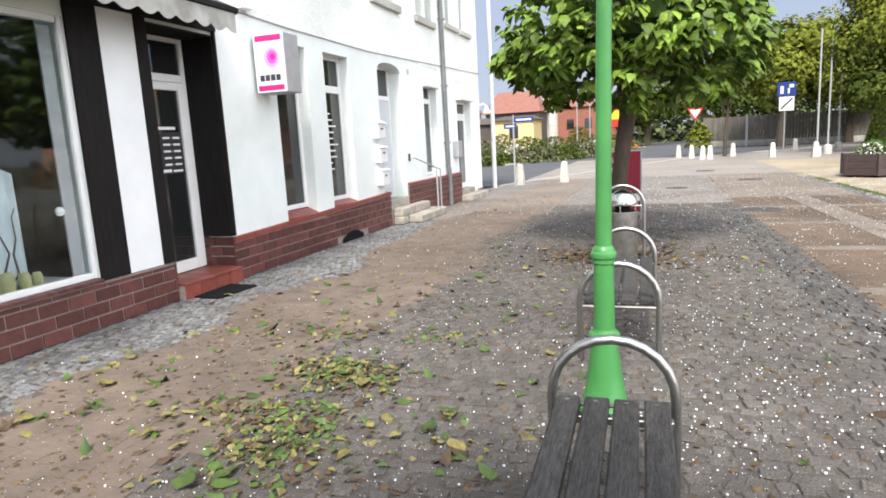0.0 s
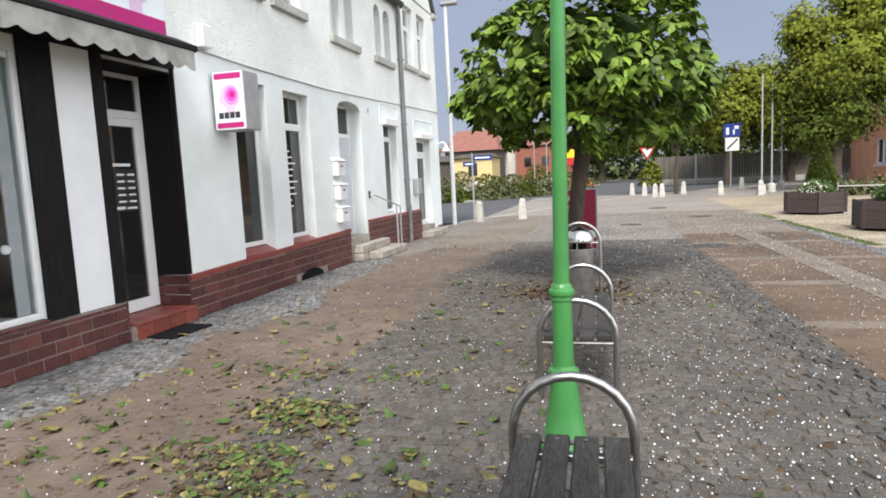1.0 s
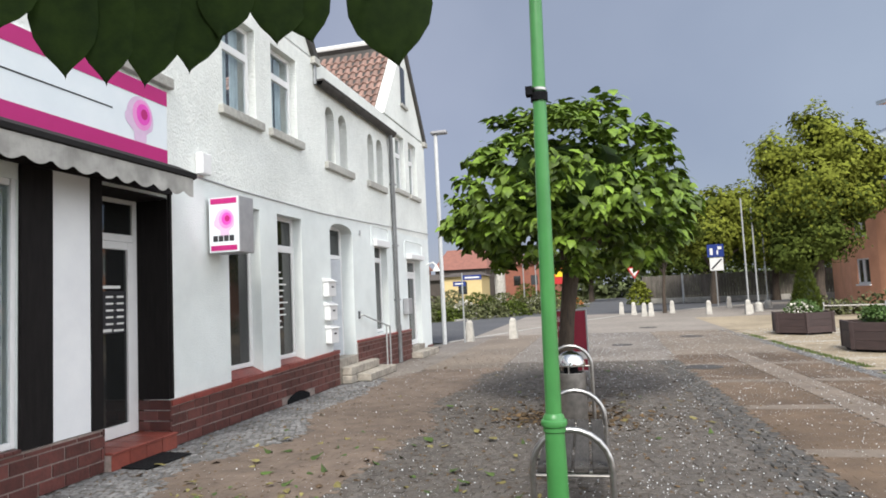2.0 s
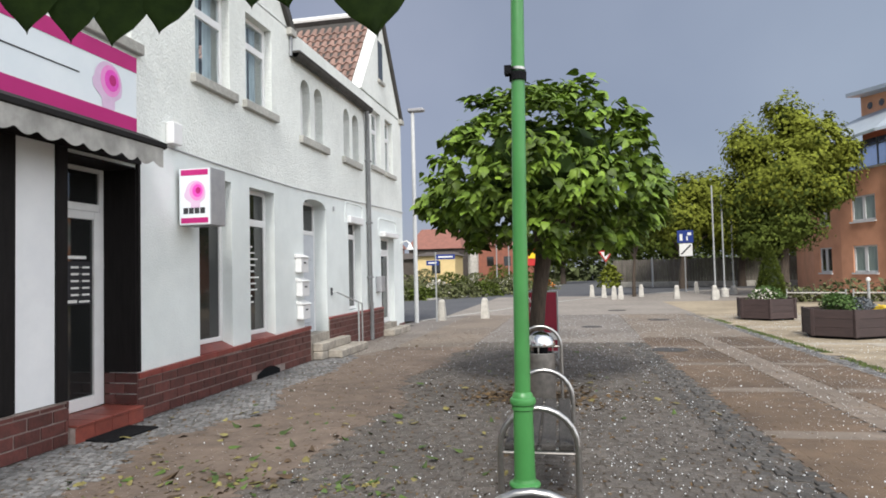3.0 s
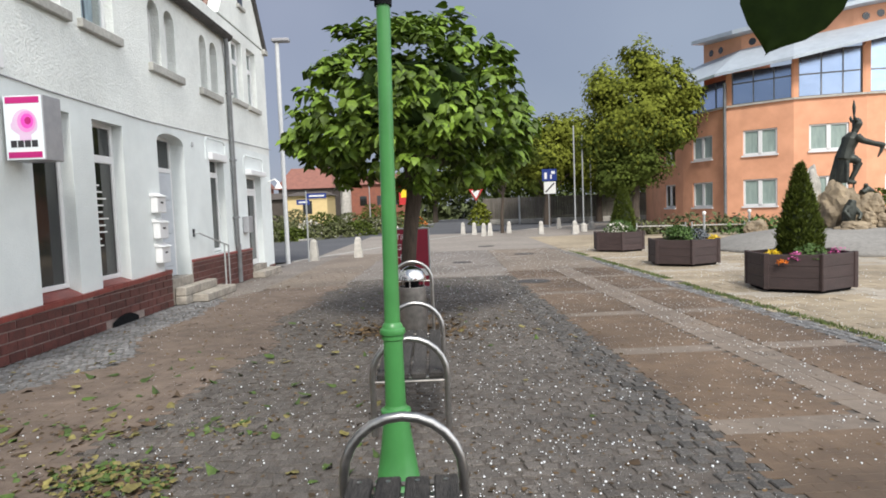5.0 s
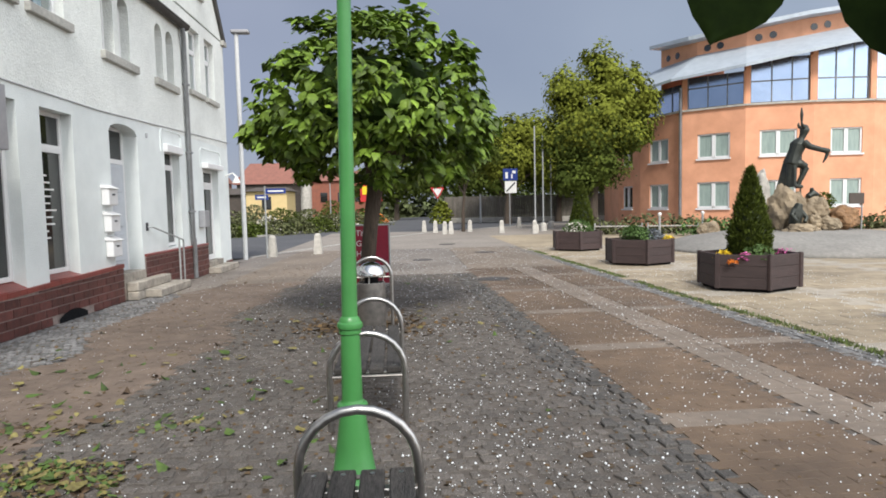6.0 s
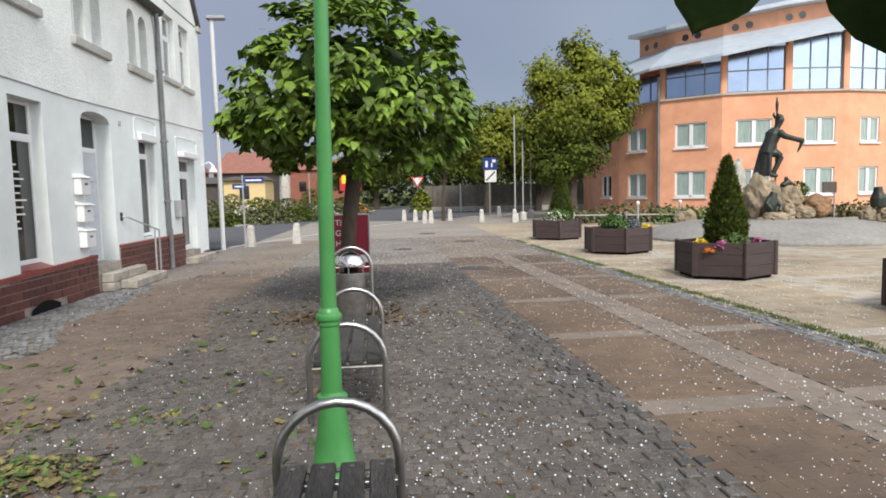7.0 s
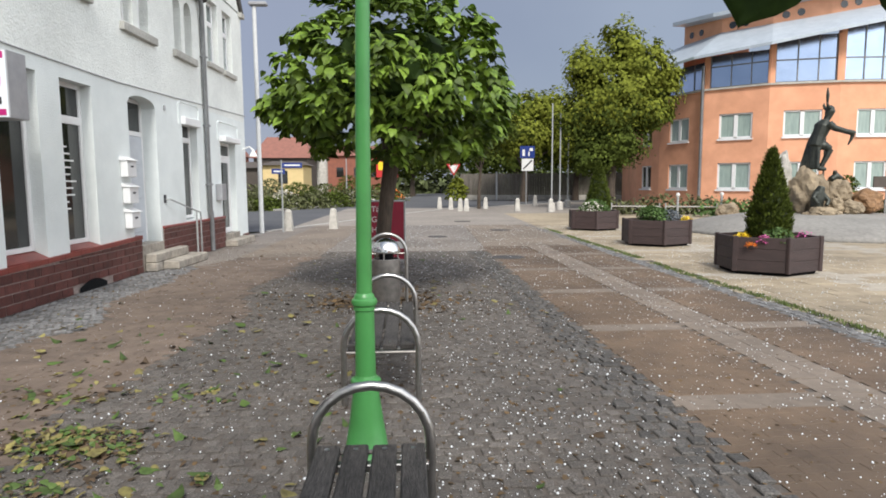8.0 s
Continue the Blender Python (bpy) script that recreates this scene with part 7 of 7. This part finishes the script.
# ---- second tree of the row, whose branch hangs over the camera ----
globe = [o for o in bpy.data.objects if o.name.startswith("catalpa_tree")][0]
copy_thing(globe, pose(-0.15, -1.75, 0, 0, 0, 140))
over = empty("overhanging_twig", 0, 0.5, 2.4, "hanging catalpa leaves on a low twig, backlit shade put into their colour", "twig")
LV, LF = [], []
for w_, y_ in ((0.16, -0.04), (0.36, 0.08), (0.44, 0.3), (0.45, 0.52), (0.38, 0.7), (0.25, 0.84), (0.1, 0.94), (0.0, 1.02)):
    LV += [(-w_, y_, -0.09 * w_ + 0.03 * math.sin(9 * y_)), (-w_ * 0.5, y_ + 0.01, 0.02), (0, y_ + 0.02, -0.03), (w_ * 0.5, y_ + 0.01, 0.02), (w_, y_, -0.09 * w_ + 0.03 * math.cos(8 * y_))]
for k_ in range(7):
    for c_ in range(4):
        LF.append((5 * k_ + c_, 5 * k_ + c_ + 1, 5 * k_ + c_ + 6, 5 * k_ + c_ + 5))


def hanging(stalk, tip, wide):
    """One leaf hanging from stalk to tip, its face towards the lane."""
    a, t_ = Vector(stalk), Vector(tip)
    yv = t_ - a
    zv = (Vector((0, -0.25, 1.5)) - a)
    zv = (zv - yv.normalized() * zv.dot(yv.normalized())).normalized()
    xv = yv.normalized().cross(zv)
    m = Matrix((xv * wide / 0.86, yv, zv * wide)).transposed()
    me = bpy.data.meshes.new("leaf")
    me.from_pydata([tuple(a + m @ Vector(v)) for v in LV], [], LF)
    mesh_object("leaf", me, LEAF_SHADE, over, smooth=True)


# backlit leaves: their shade is in the dark leaf colour
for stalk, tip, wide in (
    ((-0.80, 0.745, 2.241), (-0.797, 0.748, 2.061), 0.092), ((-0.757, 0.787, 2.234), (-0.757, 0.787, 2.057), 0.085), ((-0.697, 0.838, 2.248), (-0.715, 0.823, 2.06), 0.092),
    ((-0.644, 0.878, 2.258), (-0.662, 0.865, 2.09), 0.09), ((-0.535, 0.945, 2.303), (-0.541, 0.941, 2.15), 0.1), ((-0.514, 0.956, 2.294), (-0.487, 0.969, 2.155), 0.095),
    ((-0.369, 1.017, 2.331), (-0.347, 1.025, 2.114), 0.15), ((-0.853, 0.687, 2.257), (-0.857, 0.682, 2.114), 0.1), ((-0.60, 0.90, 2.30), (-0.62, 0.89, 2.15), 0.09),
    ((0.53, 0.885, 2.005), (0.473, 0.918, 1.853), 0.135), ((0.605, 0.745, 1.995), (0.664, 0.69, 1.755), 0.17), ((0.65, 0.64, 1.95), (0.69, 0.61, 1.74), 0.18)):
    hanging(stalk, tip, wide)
tube("twig", [(-0.35, 1.04, 2.28), (-0.6, 0.6, 2.33), (-0.4, 0.1, 2.4), (-0.15, -0.6, 2.5)], [0.004, 0.006, 0.01, 0.014], BARK, over, "", 6)
tube("twig", [(0.52, 0.8, 1.98), (0.7, 0.55, 2.1), (0.5, 0.1, 2.3), (-0.05, -0.6, 2.5)], [0.004, 0.006, 0.01, 0.014], BARK, over, "", 6)
tube("twig", [(-0.88, 0.68, 2.3), (-0.6, 0.6, 2.33)], [0.004, 0.005], BARK, over, "", 6)

# ---- fallen leaves ----
rng = np.random.default_rng(3)
leaf_meshes = []
for m_, k in ((FALLEN_GREEN, 3), (FALLEN_YELLOW, 3), (FALLEN_BROWN, 2)):
    for j in range(k):
        vs, fs = leaf_template(droop=rng.uniform(-0.35, 0.4), fold=rng.uniform(-0.8, 0.6))
        me = bpy.data.meshes.new("fallen_leaf")
        me.from_pydata([(x, y - 0.4, z + 0.06 * math.sin(7 * x + j) + 0.12 + rng.normal(0, 0.02)) for x, y, z in vs], [], fs)
        me.materials.append(m_)
        for p in me.polygons:
            p.use_smooth = True
        leaf_meshes.append((me, m_))


def fallen(x, y, size, kinds=(0.5, 0.36, 0.14)):
    size *= 1.0
    u = rng.uniform()
    pick = rng.integers(0, 3) if u < kinds[0] else (rng.integers(3, 6) if u < kinds[0] + kinds[1] else rng.integers(6, 8))
    me, m_ = leaf_meshes[int(pick)]
    ob = new("fallen_leaf", me)
    ob.matrix_basis = pose(x, y, 0.002, rng.normal(0, 7), rng.normal(0, 7), rng.uniform(0, 360)) @ Matrix.Diagonal((size * rng.uniform(0.55, 1), size, size, 1))
    colour = "green" if m_ is FALLEN_GREEN else ("yellowish" if m_ is FALLEN_YELLOW else "curled brown")
    tagged(ob, f"{colour} fallen catalpa leaf lying on the paving", "leaf", "fallen leaves")


HEAPS = ((-2.32, 3.95, 0.22, 0.10, 16), (-2.1, 3.75, 0.2, 0.12, 16), (-2.3, 3.1, 0.26, 0.12, 16), (-2.05, 2.75, 0.2, 0.16, 14), (-2.75, 3.2, 0.3, 0.2, 8), (-1.9, 2.45, 0.3, 0.15, 8),
         (-3.2, 2.7, 0.5, 0.4, 10), (-1.75, 4.75, 0.22, 0.12, 9), (-2.75, 4.75, 0.25, 0.12, 8), (-3.9, 3.6, 0.35, 0.35, 9), (-1.35, 3.1, 0.25, 0.2, 5), (-3.5, 4.7, 0.4, 0.3, 7))
for cx, cy, sx_, sy_, n in HEAPS:
    for _ in range(n):
        fallen(rng.normal(cx, sx_), rng.normal(cy, sy_), rng.uniform(0.05, 0.1) if rng.uniform() < 0.65 else rng.uniform(0.1, 0.16), (0.45, 0.33, 0.22))
for _ in range(130):
    fallen(rng.uniform(-4.2, -0.5), 2.4 + 5 * rng.uniform() ** 1.1, rng.uniform(0.06, 0.135), (0.4, 0.45, 0.15))
for _ in range(80):
    x, y = rng.uniform(-4.9, 1.2), 2.2 + 12 * rng.uniform() ** 1.5
    if rng.uniform() < 0.35 and x > -0.2:
        continue
    fallen(x, y, rng.uniform(0.05, 0.125), (0.33, 0.42, 0.25))
for _ in range(26):
    a, r = rng.uniform(0, 2 * math.pi), rng.uniform(0.6, 2.4)
    fallen(-0.6 + r * math.cos(a), 8.6 + r * math.sin(a), rng.uniform(0.06, 0.14), (0.25, 0.5, 0.25))
# small dry bits scattered over the whole lane
places = []
for _ in range(8000):
    x, y = rng.uniform(-5.1, 3.5), 2.0 + 16 * rng.uniform() ** 1.3
    if x > 1.5 and rng.uniform() < 0.7:
        continue
    sc = rng.uniform(0.012, 0.05)
    places.append(np.array(pose(x, y, 0.004, rng.normal(0, 14), rng.normal(0, 14), rng.uniform(0, 360)) @ Matrix.Diagonal((sc, sc, sc, 1))))
v, f = scatter_mesh(LEAF_V, LEAF_F, places)
tagged(pydata("leaf_scraps", v, f, LITTER), "torn brown leaf scraps strewn over the paving", "leaves", kind="stuff")
# torn green and yellow scraps in the heaps
for nm, m_, n_ in (("green_scraps", FALLEN_GREEN, 520), ("yellow_scraps", FALLEN_YELLOW, 480), ("brown_scraps", FALLEN_BROWN, 420)):
    places = []
    for _ in range(n_):
        cx, cy, sd, sv, _n = HEAPS[int(rng.integers(0, len(HEAPS)))] if rng.uniform() < 0.35 else HEAPS[int(rng.integers(0, 4))]
        sc = rng.uniform(0.018, 0.06)
        places.append(np.array(pose(rng.normal(cx, sd), rng.normal(cy, sv * 1.2), 0.008 + rng.uniform(0, 0.02), rng.normal(0, 22), rng.normal(0, 22), rng.uniform(0, 360)) @ Matrix.Diagonal((sc, sc, sc, 1))))
    v, f = scatter_mesh(LEAF_V, LEAF_F, places)
    tagged(pydata(nm, v, f, m_), "torn leaf scraps lying in small heaps on the paving", "leaves", kind="stuff")
# litter round the foot of the tree
tagged(lathe("tree_pit", [(0.62, -0.01), (0.6, 0.004), (0.02, 0.012)], -0.64, 8.6, SOIL), "bare earth round the foot of the tree", "soil", kind="structure")
places = []
for _ in range(900):
    a, r = rng.uniform(0, 2 * math.pi), abs(rng.normal(0, 0.62))
    sc = rng.uniform(0.025, 0.085)
    places.append(np.array(pose(-0.62 + 1.25 * r * math.cos(a), 8.55 + r * math.sin(a), 0.014, rng.normal(0, 20), rng.normal(0, 20), rng.uniform(0, 360)) @ Matrix.Diagonal((sc, sc, sc, 1))))
v, f = scatter_mesh(LEAF_V, LEAF_F, places)
tagged(pydata("leaf_litter", v, f, LITTER), "brown leaf litter round the foot of the tree", "leaves", kind="stuff")

# ---- hail lying on the ground ----
ov = [(1, 0, 0), (-1, 0, 0), (0, 1, 0), (0, -1, 0), (0, 0, 1), (0, 0, -1)]
of = [(0, 2, 4), (2, 1, 4), (1, 3, 4), (3, 0, 4), (2, 0, 5), (1, 2, 5), (3, 1, 5), (0, 3, 5)]
bm = bmesh.new()
bmesh.ops.create_icosphere(bm, subdivisions=1, radius=1.0)
hv, hf = [tuple(v.co) for v in bm.verts], [[v.index for v in p.verts] for p in bm.faces]
bm.free()
places = []
while len(places) < 12500:
    y = 2.0 + 22 * rng.uniform() ** 1.35
    x = rng.uniform(-5.0, 9.0)
    keep = 0.13 if x < -2.5 else (0.55 if x < -0.9 else 1.0)
    if rng.uniform() > keep * (0.65 + 0.6 * noise.noise((x * 0.7, y * 0.7, 5))):
        continue
    sc = min(0.0115, 0.0026 + abs(rng.normal(0, 0.003)))
    places.append(np.array(pose(x, y, sc * 0.7, rng.uniform(0, 90), 0, rng.uniform(0, 360)) @ Matrix.Diagonal((sc, sc, sc * 0.85, 1))))
grit = []
while len(grit) < 12000:
    y = 2.0 + 14 * rng.uniform() ** 1.25
    x = rng.uniform(-4.2, 5.5)
    if rng.uniform() > (0.5 if x < -2.4 else 1.0) * (0.55 + 0.8 * noise.noise((x * 1.3, y * 1.3, 9))):
        continue
    sc = rng.uniform(0.0014, 0.0034)
    grit.append(np.array(pose(x, y, sc * 0.7, rng.uniform(0, 90), 0, rng.uniform(0, 360)) @ Matrix.Diagonal((sc, sc, sc * 0.8, 1))))
v, f = scatter_mesh(ov, of, grit)
tagged(pydata("hail_grit", v, f, HAIL), "fine melting hail grit between the paving stones", "hail", kind="stuff")
for _ in range(1300):
    sc = min(0.0115, 0.0026 + abs(rng.normal(0, 0.003)))
    places.append(np.array(pose(rng.uniform(-2.5, 8.0), rng.uniform(-2.4, 2.0), sc * 0.7, rng.uniform(0, 90), 0, rng.uniform(0, 360)) @ Matrix.Diagonal((sc, sc, sc * 0.85, 1))))
v, f = scatter_mesh(hv, hf, places)
tagged(pydata("hailstones", v, f, HAIL, smooth=True), "white hailstones scattered over the paving", "hail", kind="stuff")

# ---- bricks of the plinth ----
BL, BH, BJ = 0.30, 0.13, 0.015
bm = bmesh.new()
add_box(bm, 0, 0.014, 0, BL - BJ, 0, BH - BJ, 0.004)
brick_me = bpy.data.meshes.new("brick")
bm.to_mesh(brick_me)
bm.free()
brick_me.materials.append(BRICK)


def courses(owner, y0, y1, z1, skip=None, top=None):
    row, z = 0, 0.006
    while z < z1 - 0.03:
        y = y0 - (BL / 2 if row % 2 else 0)
        while y < y1 - 0.02:
            a, b = max(y, y0), min(y + BL, y1)
            h = min(BH, (top(a) if top else z1) - z)
            if b - a > 0.03 and h > 0.03 and not (skip and skip(a, b, z)):
                ob = new("brick", brick_me)
                ob.matrix_basis = Matrix.LocRotScale((WALL_X + 0.022 + 0.003 * math.sin(37 * a + 11 * z), a, z), None, (1, (b - a - BJ) / (BL - BJ), (h - BJ) / (BH - BJ)))
                ob.parent = owner
            y += BL
        z += BH
        row += 1


vent_at = lambda a, b, z: b > 9.52 and a < 10.3 and z < 0.13
courses(plinth, 6.66, 11.70, 0.64, vent_at, lambda y: rising(y) - 0.07)
courses(plinth_shop, 1.2, 5.60, 0.445)
courses(plinth_far, 12.70, 16.58, 0.735)
courses(plinth_end, 18.2, 18.74, 0.2)
